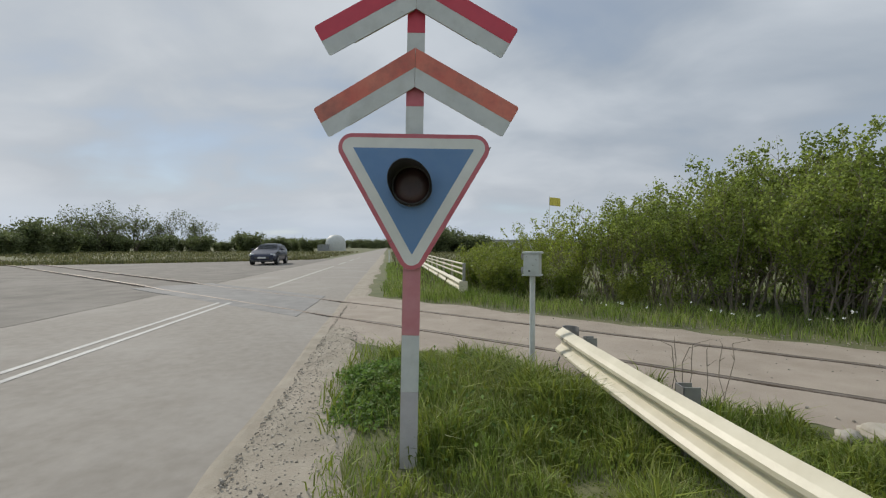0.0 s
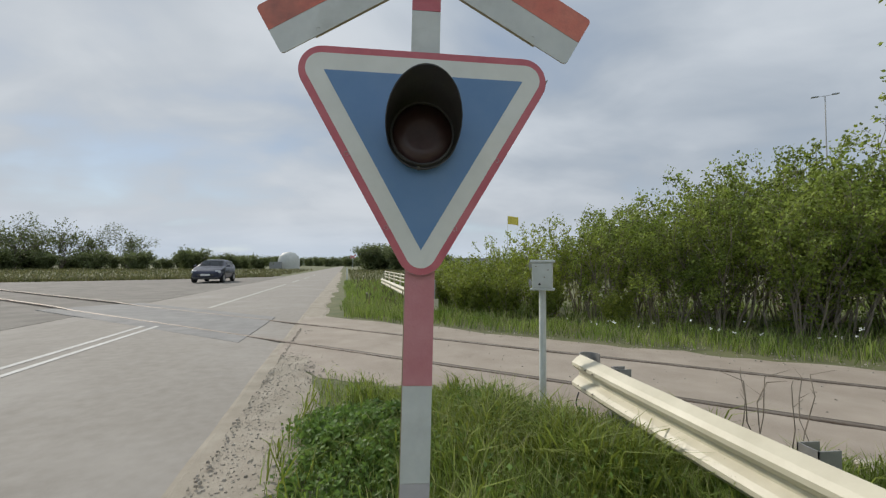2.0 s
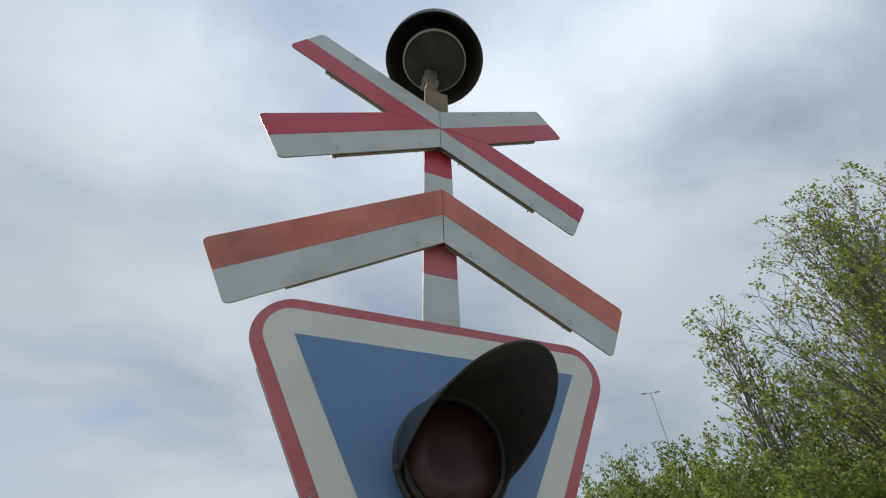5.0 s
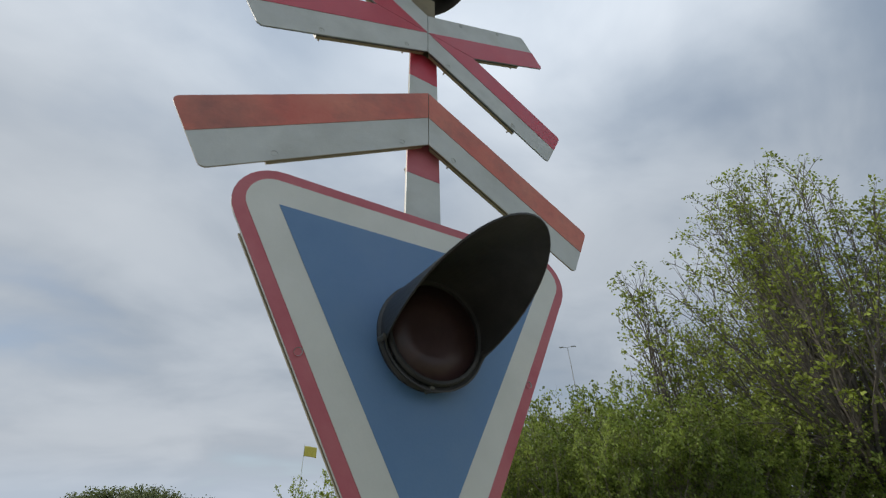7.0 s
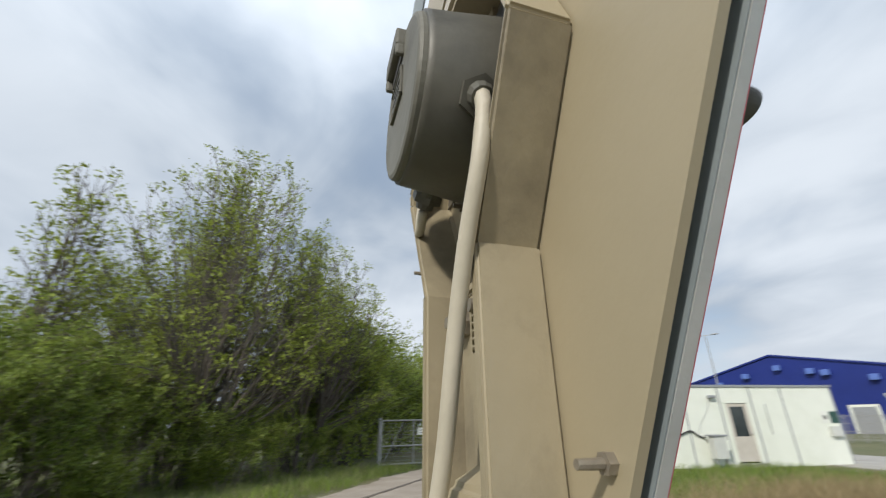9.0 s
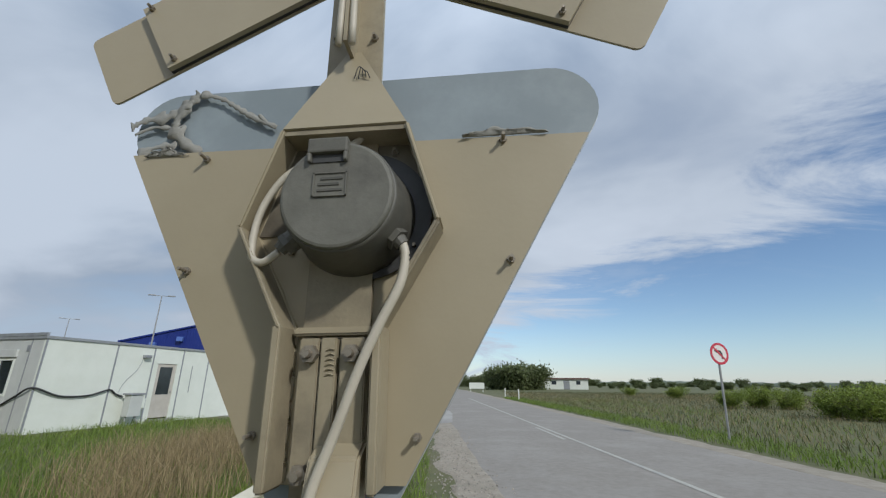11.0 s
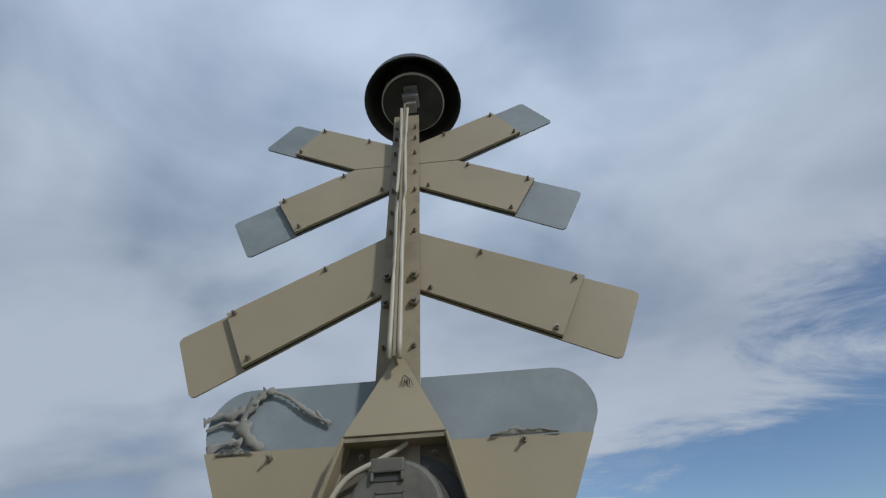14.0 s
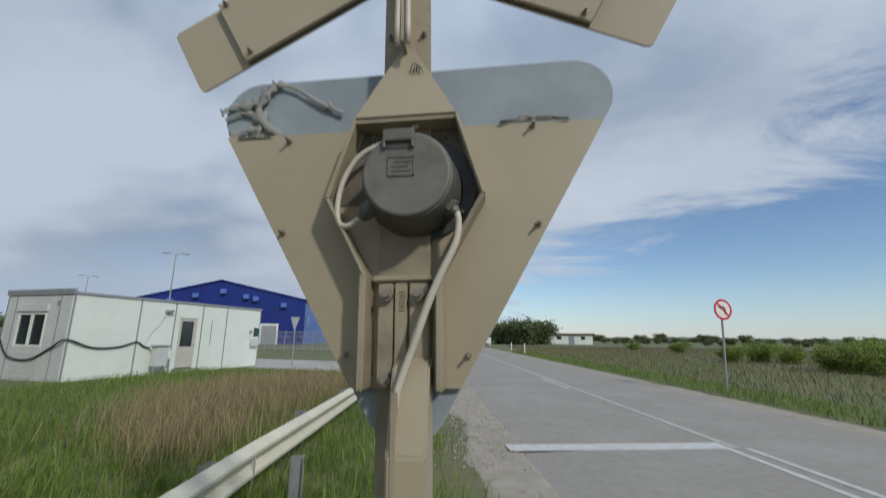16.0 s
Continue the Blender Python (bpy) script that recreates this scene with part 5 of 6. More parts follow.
# ---- pale heap and wagons ----
bm = bmesh.new()
g = []
for i in range(41):
    row = []
    for j in range(21):
        u, v = i / 40, j / 20
        p = Vector((17.0, -8.8, 0)).lerp(Vector((66.0, -44.0, 0)), u) + Vector((0.55, 0.83, 0)) * ((v - 0.5) * 12 - 1.5)
        h = max(0.0, math.sin(math.pi * v)) ** 0.8 * min(u * 4, 1, (1 - u) * 8) * (0.75 + 0.35 * noise.noise(Vector((p.x * 0.22, p.y * 0.22, 0))) + 0.12 * noise.noise(Vector((p.x, p.y, 2))))
        row.append(bm.verts.new((p.x, p.y, 0.0 + max(h, 0) * 1.15)))
    g.append(row)
for a, b in zip(g, g[1:]):
    for j in range(20):
        bm.faces.new((a[j], b[j], b[j + 1], a[j + 1]))
tagged(part("sand_heap", bm, M_SAND, smooth=True), "long low heap of whitish sand", "sand heap", kind="stuff")


def wagon(i, s, m_body, kind_label, hopper):
    base = Vector((43.0, -17.6, 0)) + Vector((0.80, -0.60, 0)) * s
    w = thing("freight_wagon", pose(base.x, base.y, 0, 0, 0, -36.9), kind_label, "freight wagon", "parked freight wagons")
    L_ = 12.0
    if hopper:
        prof = [(-1.45, 1.2), (-1.5, 2.7), (-1.15, 3.7), (-0.4, 4.15), (0.4, 4.15), (1.15, 3.7), (1.5, 2.7), (1.45, 1.2)]
    else:
        prof = [(-1.4, 1.2), (-1.4, 3.2), (-1.1, 3.55), (1.1, 3.55), (1.4, 3.2), (1.4, 1.2)]
    bm = slab(prof, 0, L_)
    bmesh.ops.transform(bm, matrix=Matrix.Rotation(radians(-90), 4, "Z"), verts=bm.verts)
    body = part("body", bm, m_body, w)
    for k in range(9):
        x = 0.6 + k * 1.35
        for sy in (-1, 1):
            part("side_rib", boxes((x - 0.05, x + 0.05, sy * 1.53 - 0.05, sy * 1.53 + 0.05, 1.25, 2.7)), m_body, body)
    part("frame", boxes((-0.3, L_ + 0.3, -1.2, 1.2, 0.95, 1.19)), M_WAGON_DARK, w, "dark underframe")
    for x in (1.6, 3.4, L_ - 3.4, L_ - 1.6):
        for sy in (-0.75, 0.75):
            part("wheel", tube(bmesh.new(), (x, sy - 0.06, 0.46), (x, sy + 0.06, 0.46), 0.46, n=20), M_WAGON_DARK, w)
    for sy in (-0.85, 0.85):
        part("buffer", tube(bmesh.new(), (-0.75, sy, 1.05), (-0.3, sy, 1.05), 0.2, 0.1, 14), M_WAGON_DARK, w)
    if hopper:
        part("ladder", boxes((-0.10, -0.04, -0.9, -0.86, 1.2, 3.6), (-0.10, -0.04, -0.5, -0.46, 1.2, 3.6), *[(-0.10, -0.06, -0.86, -0.5, 1.3 + 0.3 * k, 1.34 + 0.3 * k) for k in range(8)]), M_CABIN_GREY, w, "pale end ladder")
        part("end_frame", boxes((-0.06, -0.005, -1.35, -1.2, 1.2, 2.7), (-0.06, -0.005, 1.2, 1.35, 1.2, 2.7), (-0.06, -0.005, -1.2, 1.2, 2.55, 2.7)), M_WAGON_BROWN, w)
        part("roof_rail", tube(bmesh.new(), (-0.05, 0.0, 4.4), (L_, 0.0, 4.4), 0.03, n=6), M_CABIN_GREY, w)
    else:
        part("white_panel", boxes((2.0, 4.2, -1.425, -1.402, 1.5, 3.1)), M_CABIN, w, "white painted panel")


wagon(0, 0, M_WAGON_RED, "oxide-red hopper wagon with a pale ladder", True)
for i, (m_, lab) in enumerate(((M_WAGON_DARK, "dark blue-black covered wagon"), (M_WAGON_BROWN, "brown covered wagon with a white panel"), (M_WAGON_RED, "red covered wagon with a white panel"),
                               (M_WAGON_BROWN, "brown covered wagon with a white panel"), (M_WAGON_RED, "red covered wagon with a white panel"))):
    wagon(i + 1, 13.4 * (i + 1), m_, lab, False)

# ---- parked car ----
car = thing("car", pose(-12.45, 26.9, 0.03, 0, 0, -81), "dark blue hatchback car parked on the gravel", "car")


def car_body():
    """Loft of cross sections along x (front at +x)."""
    st = ((1.98, 0.60, 0.30, 0.62, 0.62), (1.90, 0.78, 0.22, 0.70, 0.72), (1.55, 0.85, 0.19, 0.84, 0.84), (1.05, 0.87, 0.19, 0.95, 0.95), (0.75, 0.87, 0.19, 0.99, 1.02), (0.10, 0.87, 0.19, 0.98, 1.38),
          (-0.5, 0.87, 0.19, 0.99, 1.47), (-1.1, 0.87, 0.19, 1.00, 1.44), (-1.62, 0.86, 0.20, 1.00, 1.30), (-1.88, 0.82, 0.24, 0.98, 1.02), (-1.96, 0.72, 0.32, 0.90, 0.92))
    bm = bmesh.new()
    rings = []
    for x, hw, lo, belt, top in st:
        cab = max(top - belt, 0.0)
        inn = hw * (1 - 0.27 * min(cab / 0.45, 1))
        half = [(hw * 0.86, lo), (hw * 0.98, lo + 0.10), (hw, (lo + belt) / 2), (hw * 0.96, belt), (inn, belt + cab * 0.86 + 0.005), (inn * 0.72, top + 0.012)]
        pts = half + [(-a, b) for a, b in reversed(half)]
        rings.append([bm.verts.new((x, a, b)) for a, b in pts])
    n = len(rings[0])
    for a, b in zip(rings, rings[1:]):
        for k in range(n):
            bm.faces.new((a[k], a[(k + 1) % n], b[(k + 1) % n], b[k]))
    bm.faces.new(rings[0])
    bm.faces.new(list(reversed(rings[-1])))
    return bm


cb = part("body", car_body(), M_CAR, car, "glossy dark blue bodywork", smooth=True)
cb.modifiers.new("round", "SUBSURF").levels = 2
bm = bmesh.new()
f = [bm.verts.new(p) for p in ((0.74, -0.66, 1.02), (0.74, 0.66, 1.02), (0.16, 0.58, 1.375), (0.16, -0.58, 1.375))]
bm.faces.new(f)
bmesh.ops.solidify(bm, geom=bm.faces[:], thickness=0.02)
ws = part("windscreen", bm, M_GLASS, car, "dark reflecting windscreen")
ws.location = (0.05, 0, 0.02)
for sy in (-1, 1):
    bm = bmesh.new()
    f = [bm.verts.new(p) for p in ((0.55, sy * 0.862, 1.02), (-1.35, sy * 0.862, 1.04), (-1.15, sy * 0.70, 1.36), (0.0, sy * 0.70, 1.34))]
    bm.faces.new(f)
    bmesh.ops.solidify(bm, geom=bm.faces[:], thickness=0.02)
    part("side_window", bm, M_GLASS, car)
    part("headlight", boxes((1.66, 1.90, sy * 0.66 - 0.15, sy * 0.66 + 0.15, 0.60, 0.76), bevel=0.05), M_LAMP, car, "clear headlight")
    part("door_mirror", boxes((0.52, 0.66, sy * 0.97 - 0.09, sy * 0.97 + 0.09, 0.98, 1.10), bevel=0.04), M_CAR, car)
    for x in (1.25, -1.25):
        wh = part("wheel", lathe(bmesh.new(), [(0.19, -0.1), (0.29, -0.105), (0.31, -0.07), (0.31, 0.07), (0.29, 0.105), (0.19, 0.1), (0.19, -0.1)], pose(x, sy * 0.79, 0.30, 90), 28), M_TYRE, car)
        part("rim", lathe(bmesh.new(), [(0.0001, 0.09), (0.06, 0.10), (0.17, 0.085), (0.192, 0.10), (0.192, -0.1), (0.0001, -0.1)], pose(x, sy * 0.79, 0.30, 90 * sy), 24), M_STEEL, wh)
part("grille", boxes((1.93, 1.985, -0.45, 0.45, 0.42, 0.56), bevel=0.01), M_BLACK, car)
part("number_plate", boxes((1.985, 2.0, -0.26, 0.26, 0.44, 0.55)), M_PLATE, car, "pale plate")
part("lower_bumper", boxes((1.80, 1.96, -0.70, 0.70, 0.22, 0.38), bevel=0.04), M_BLACK, car)

# ---- road signs ----
nlt = thing("no_left_turn_sign", pose(-6.62, -12.0, 0, 0, -3.6, 18), "round no-left-turn sign on a leaning grey tube", "road sign")
part("tube", tube(bmesh.new(), (0, 0, -0.05), (0, 0, 2.02), 0.03, n=12), M_STEEL, nlt)
M_SIGNWHITE = surf("sign_white", (0.70, 0.66, 0.62), (0.76, 0.72, 0.68), 9, 0.45)
disc = pose(0, 0.045, 2.27, -90)
face = part("disc", lathe(bmesh.new(), [(0.0001, 0.0), (0.30, 0.0), (0.30, 0.006), (0.0001, 0.006)], disc, 40), M_STEEL, nlt)
part("white_face", lathe(bmesh.new(), [(0.0001, 0.007), (0.25, 0.007), (0.25, 0.010), (0.0001, 0.010)], disc, 40), M_SIGNWHITE, face)
part("red_ring", lathe(bmesh.new(), [(0.235, 0.0065), (0.30, 0.0065), (0.30, 0.012), (0.235, 0.012), (0.235, 0.0065)], disc, 40), M_RED_DEEP, face, "red ring")
part("arrow", slab([(x, z - 0.15) for x, z in ((-0.10, 2.28), (-0.055, 2.28), (-0.055, 2.40), (-0.02, 2.46), (0.07, 2.46), (0.07, 2.42), (0.17, 2.49), (0.07, 2.56), (0.07, 2.515), (-0.04, 2.51), (-0.10, 2.42))], 0.0555, 0.0575), M_BLACK, face, "black left-turn arrow")
part("red_bar", boxes((-0.245, 0.245, 0.058, 0.061, -0.025, 0.025), m=pose(0, 0, 2.27, 0, -42, 0)), M_RED_DEEP, face, "red bar across")

ysign = thing("give_way_sign", pose(9.4, -18.8, 0, 0, 1, 150), "give-way sign seen from its pale back", "road sign")
part("tube", tube(bmesh.new(), (0, 0, -0.05), (0, 0, 2.2), 0.03, n=10), M_STEEL, ysign)
part("panel", slab(rounded([(-0.38, 2.3), (0, 1.65), (0.38, 2.3)], 0.04), -0.04, -0.034), M_CABIN_GREY, ysign, "pale grey triangular panel")

far_signal = thing("far_crossing_signal", pose(-13.4, 106.0, 0), "distant crossing cross on a pole", "crossing signal")
part("pole", tube(bmesh.new(), (0, 0, 0), (0, 0, 3.6), 0.06, n=8), M_GREYWHITE, far_signal)
for a in (-30, 30):
    part("cross_arm", boxes((-0.8, 0.8, -0.1, -0.06, -0.12, 0.12), m=pose(0, 0 if a > 0 else -0.05, 3.1, 0, a, 0)), M_RED, far_signal)
for k, (x, y) in enumerate(((edge_r(30) + 0.9, 30.0), (edge_r(34) + 0.9, 34.0), (edge_l(-38) - 1.0, -38.0), (edge_l(-45) - 1.0, -45.0), (edge_r(-30) + 1.3, -30.0))):
    ob = part("marker_post", boxes((-0.05, 0.05, -0.03, 0.03, -0.05, 0.95), bevel=0.01), M_WHITE)
    ob.location = (x, y, 0)
    tagged(ob, "white roadside marker post", "marker post", "roadside marker posts")
ob = part("info_board", boxes((-1.3, 1.3, -0.05, 0.05, 0.5, 1.5), (-1.1, -1.0, -0.04, 0.04, 0, 0.5), (1.0, 1.1, -0.04, 0.04, 0, 0.5)), M_CABIN)
ob.location = (1.2, -75.0, 0)
tagged(ob, "white board standing beside the road", "sign board")

# flag
flag = thing("flag_pole", pose(18.9, 74.0, 0), "white flag pole with a yellow flag", "flag pole")
part("pole", tube(bmesh.new(), (0, 0, 0), (0, 0, 10.5), 0.07, 0.04, 8), M_WHITE, flag)
bm = bmesh.new()
g = [[bm.verts.new((0.05 + 2.0 * i / 14, 0.12 * math.sin(i * 0.9) * i / 14, 8.8 + 1.5 * j / 8 - 0.25 * (i / 14) ** 2)) for j in range(9)] for i in range(15)]
for a, b in zip(g, g[1:]):
    for j in range(8):
        bm.faces.new((a[j], b[j], b[j + 1], a[j + 1]))
fl = part("cloth", bm, M_FLAG, flag, "rippling yellow cloth", smooth=True)
fl.modifiers.new("thick", "SOLIDIFY").thickness = 0.01

# far buildings
house = thing("flat_roofed_house", pose(-21.6, -118.0, 0, 0, 0, -8), "low white house with a flat dark roof", "house")
hw_ = part("wall", boxes((-5.5, 5.5, -3, 3, 0, 2.5)), M_CABIN, house, "white rendered wall")
part("roof", boxes((-5.9, 5.9, -3.4, 3.4, 2.501, 2.85)), M_WAGON_BROWN, house, "dark flat roof")
part("window", boxes((-3.6, -2.6, 3.0, 3.03, 1.2, 2.1)), M_GLASS, house)
part("window", boxes((2.4, 3.6, 3.0, 3.03, 1.2, 2.1)), M_GLASS, house)
part("door", boxes((-0.9, 0.6, 3.0, 3.03, 0.0, 2.2)), M_TRIM, house, "dark open doorway")
silo = thing("white_tank", pose(-29.5, 107.0, 0), "white rounded tank with a grey shed before it", "tank")
part("tank", lathe(bmesh.new(), [(0.0001, 4.3), (1.4, 4.0), (2.4, 3.0), (2.6, 2.0), (2.6, 0)], None, 28), M_CABIN_GREY, silo, "white rounded tank", smooth=True)
part("shed", boxes((-3.6, -0.9, -4.0, -2.7, 0, 1.7)), M_TRIM, silo, "dark grey shed")
farhall = thing("low_far_hall", pose(40.0, 215.0, 0, 0, 0, 4), "long low grey hall in the distance", "hall")
part("wall", boxes((-22, 22, -5, 5, 0, 3.6)), M_CABIN_GREY, farhall)
part("roof", boxes((-22.5, 22.5, -5.5, 5.5, 3.601, 4.6)), M_TRIM, farhall)

# ---- trees, shrubs, grass ----
prng = np.random.default_rng(11)


def sticks(segs, n=5):
    """Tapered bars for (p0, p1, r0, r1) in one mesh."""
    V, F = [], []
    for p0, p1, r0, r1 in segs:
        q = (p1 - p0).to_track_quat("Z", "Y")
        o = len(V)
        for p, r in ((p0, r0), (p1, r1)):
            for i in range(n):
                V.append(tuple(p + q @ Vector((r * math.cos(6.2832 * i / n), r * math.sin(6.2832 * i / n), 0))))
        F += [(o + i, o + (i + 1) % n, o + n + (i + 1) % n, o + n + i) for i in range(n)]
    return mesh_of("trunk", V, F)


def leaf_cloud(points, size, rng_np, up=0.3, long_=1.6):
    """One small folded leaf at each point."""
    n = len(points)
    P = np.asarray(points)
    a = rng_np.normal(size=(n, 3))
    a[:, 2] += up
    a /= np.linalg.norm(a, axis=1)[:, None]
    b = np.cross(a, rng_np.normal(size=(n, 3)))
    b /= np.linalg.norm(b, axis=1)[:, None]
    s = size * rng_np.uniform(0.55, 1.3, n)[:, None]
    c = np.cross(a, b)
    v0, v2 = P - b * s * long_ / 2, P + b * s * long_ / 2
    v1, v3 = P + c * s / 2 + a * s * 0.12, P - c * s / 2 + a * s * 0.12
    V = np.stack([v0, v1, v2, v3], 1).reshape(-1, 3)
    F = np.arange(4 * n).reshape(-1, 4)
    return mesh_of("crown", V.tolist(), F.tolist())


def grow(r, base, direction, length, radius, depth, segs, tips, spread, forks, upward):
    """Splits a limb again and again; tips collects the points where leaves sit."""
    d, p = direction.normalized(), base
    k = 3
    for i in range(k):
        q = p + d * (length / k)
        segs.append((p, q, radius * (1 - 0.22 * i), radius * (1 - 0.22 * (i + 1))))
        if depth <= 2:
            tips.append((q, depth))
        p = q
        d = (d + Vector((r.gauss(0, 0.10), r.gauss(0, 0.10), r.gauss(0, 0.06) + upward * 0.25))).normalized()
        if depth > 1 and i < k - 1 and r.random() < 0.7:
            side = Vector((r.gauss(0, 1), r.gauss(0, 1), r.gauss(0.2, 0.4))).normalized()
            grow(r, p, d * 0.8 + side * spread, length * r.uniform(0.5, 0.7), radius * 0.50, depth - 1, segs, tips, spread, forks, upward)
    if depth > 0:
        for _ in range(forks):
            side = Vector((r.gauss(0, 1), r.gauss(0, 1), r.gauss(0, 0.5))).normalized()
            grow(r, p, d + side * spread, length * r.uniform(0.6, 0.8), radius * 0.54, depth - 1, segs, tips, spread, forks, upward)


def plant(name, seed, stems, height, lean, depth, forks, spread, upward, radius, leaf_n, leaf, clump, m_leaf, label, category, low=0.0, base_r=0.25, bark=None, tuft=0.0):
    """A woody plant: an empty with a trunk mesh and a crown mesh."""
    r, rn = random.Random(seed), np.random.default_rng(seed)
    segs, tips = [], []
    for i in range(stems):
        a = 6.283 * (i + r.random() * 0.8) / stems
        d = Vector((math.cos(a) * lean * r.uniform(0.4, 1.2), math.sin(a) * lean * r.uniform(0.4, 1.2), 1.0))
        b = Vector((math.cos(a) * base_r * r.random(), math.sin(a) * base_r * r.random(), -0.05))
        grow(r, b, d, height * r.uniform(0.34, 0.46), radius * r.uniform(0.7, 1.1), depth, segs, tips, spread, forks, upward)
    top = max(p.z for p, _ in tips)
    k = height / top
    segs = [(a * k, b * k, r0, r1) for a, b, r0, r1 in segs]
    if tuft:
        tips = [q for q in tips if q[1] <= 1]
        tips = r.sample(tips, int(len(tips) * tuft))
    T = np.array([tuple(p * k) for p, dd in tips])
    if low:
        extra = np.stack([rn.normal(0, lean * height * 0.28, (int(len(T) * low),)), rn.normal(0, lean * height * 0.28, (int(len(T) * low),)), rn.uniform(0.1, height * 0.45, (int(len(T) * low),))], 1)
        T = np.concatenate([T, extra])
    pick = T[rn.integers(0, len(T), leaf_n)] + rn.normal(0, clump, (leaf_n, 3))
    pick[:, 2] = np.maximum(pick[:, 2], 0.05)
    ob = thing(name, pose(0, 0, -500), label, category)
    part("trunk", sticks(segs, 4), bark or M_BARK, ob)
    part("crown", leaf_cloud(pick, leaf, rn), m_leaf, ob)
    return ob


def settle(proto, places, group):
    """Sets the first plant and its copies at (x, y, scale)."""
    r = random.Random(len(places) * 7 + 3)
    for i, (x, y, s) in enumerate(places):
        m = pose(x, y, 0, 0, 0, r.uniform(0, 360))
        if i == 0:
            ob = proto
            ob.matrix_basis = m
        else:
            ob = copy_thing(proto, m)
        ob.scale = (s * r.uniform(0.92, 1.1), s * r.uniform(0.92, 1.1), s)
        ob["group"] = group




def dome_tree(seed, height, wide, limbs, foot, tufts, leaf, spread, m_leaf, label, low=-12.0):
    """A tree whose thin limbs fan out from a few stems to a domed outline, with tufts of leaves at the twig ends."""
    r, rn = random.Random(seed), np.random.default_rng(seed)
    segs, tips = [], []
    stems = [Vector((r.gauss(0, foot), r.gauss(0, foot), -0.05)) for _ in range(6)]
    crotch = []
    for p in stems:                    # short trunks from which the limbs part
        q = p + Vector((p.x * 0.8 + r.gauss(0, 0.1), p.y * 0.8 + r.gauss(0, 0.1), height * r.uniform(0.16, 0.26)))
        segs.append((p, q, 0.012 * height, 0.008 * height))
        crotch.append((p, q))
    for i in range(limbs):
        az, el = r.uniform(0, 6.283), radians(low + (90 - low) * (i + 0.5) / limbs + r.gauss(0, 4))
        k = r.uniform(0.82, 1.04)
        end = Vector((wide * math.cos(el) * math.cos(az) * k, wide * math.cos(el) * math.sin(az) * k, height * (0.40 + 0.60 * math.sin(el) * k)))
        foot_p, fork_p = min(crotch, key=lambda c: (c[0] - Vector((end.x, end.y, 0)) * 0.12).length + r.random() * 0.3)
        base = foot_p.lerp(fork_p, r.uniform(0.55, 1.0))
        mid = Vector((base.x + end.x * 0.36, base.y + end.y * 0.36, max(end.z * 0.50, base.z + 0.3)))
        last, n, thick = base, 9, r.uniform(0.035, 0.065)
        for j in range(1, n + 1):
            u = j / n
            p = base * (1 - u) ** 2 + mid * 2 * u * (1 - u) + end * u * u + Vector((r.gauss(0, 0.035), r.gauss(0, 0.035), 0)) * (1 if j < n else 0)
            segs.append((last, p, thick * (1.12 - u), max(thick * (1.0 - u), 0.007)))
            if u > 0.42:
                for _ in range(3):
                    d = ((p - last).normalized() + Vector((r.gauss(0, 0.45), r.gauss(0, 0.45), r.gauss(0.12, 0.3)))).normalized()
                    q = p + d * r.uniform(0.25, 0.65)
                    segs.append((p, q, 0.010, 0.005))
                    for _ in range(2):
                        e = (d + Vector((r.gauss(0, 0.5), r.gauss(0, 0.5), r.gauss(0.1, 0.35)))).normalized()
                        w = q + e * r.uniform(0.15, 0.40)
                        segs.append((q, w, 0.006, 0.003))
                        tips.append((w, u))
            last = p
    out = [p for p, u in tips if u > 0.6 or r.random() < 0.35]
    out = np.array([tuple(p) for p in r.sample(out, int(len(out) * tufts))])
    pick = np.repeat(out, 9, 0) + rn.normal(0, spread, (len(out) * 9, 3))
    ob = thing("tree", pose(0, 0, -500), label, "tree")
    part("trunk", sticks(segs, 4), M_BARK, ob)
    part("crown", leaf_cloud(pick, leaf, rn), m_leaf, ob)
    return ob


tall_a = dome_tree(21, 9.0, 3.4, 130, 0.45, 0.62, 0.060, 0.08, M_LEAF_TREE, "tall many-stemmed tree, bare limbs fanning to leafy ends")
tall_s = dome_tree(25, 7.1, 1.0, 18, 0.06, 0.42, 0.066, 0.075, M_LEAF_TREE, "slender young tree with loose yellow-green leaf tufts", 5.0)
tall_b = plant("tree", 22, 9, 8.6, 0.50, 4, 2, 0.50, 0.14, 0.075, 15500, 0.068, 0.11, M_LEAF_TREE, "tall broad tree with fresh yellow-green leaves", "tree", 0.05, tuft=0.65)
tall_c = plant("tree", 23, 6, 7.0, 0.40, 4, 2, 0.60, 0.10, 0.09, 16000, 0.10, 0.22, M_LEAF_SHRUB, "dense green tree in the row by the track", "tree", 0.15)
bush_a = plant("shrub", 31, 12, 3.25, 0.30, 3, 2, 0.42, 0.25, 0.028, 9000, 0.046, 0.055, M_LEAF_SHRUB, "thin-stemmed willow shrub with small leaves", "shrub", 0.05, 0.55, M_TWIG, 0.55)
bush_b = plant("shrub", 32, 14, 2.85, 0.36, 3, 2, 0.46, 0.20, 0.026, 9000, 0.047, 0.06, M_LEAF_SHRUB, "dense green shrub with pale stems", "shrub", 0.06, 0.6, M_TWIG, 0.55)
bush_c = plant("shrub", 33, 10, 3.2, 0.30, 3, 2, 0.40, 0.28, 0.026, 3600, 0.055, 0.05, M_LEAF_TREE, "half-bare shrub with a few young leaves", "shrub", 0, 0.5, M_TWIG)
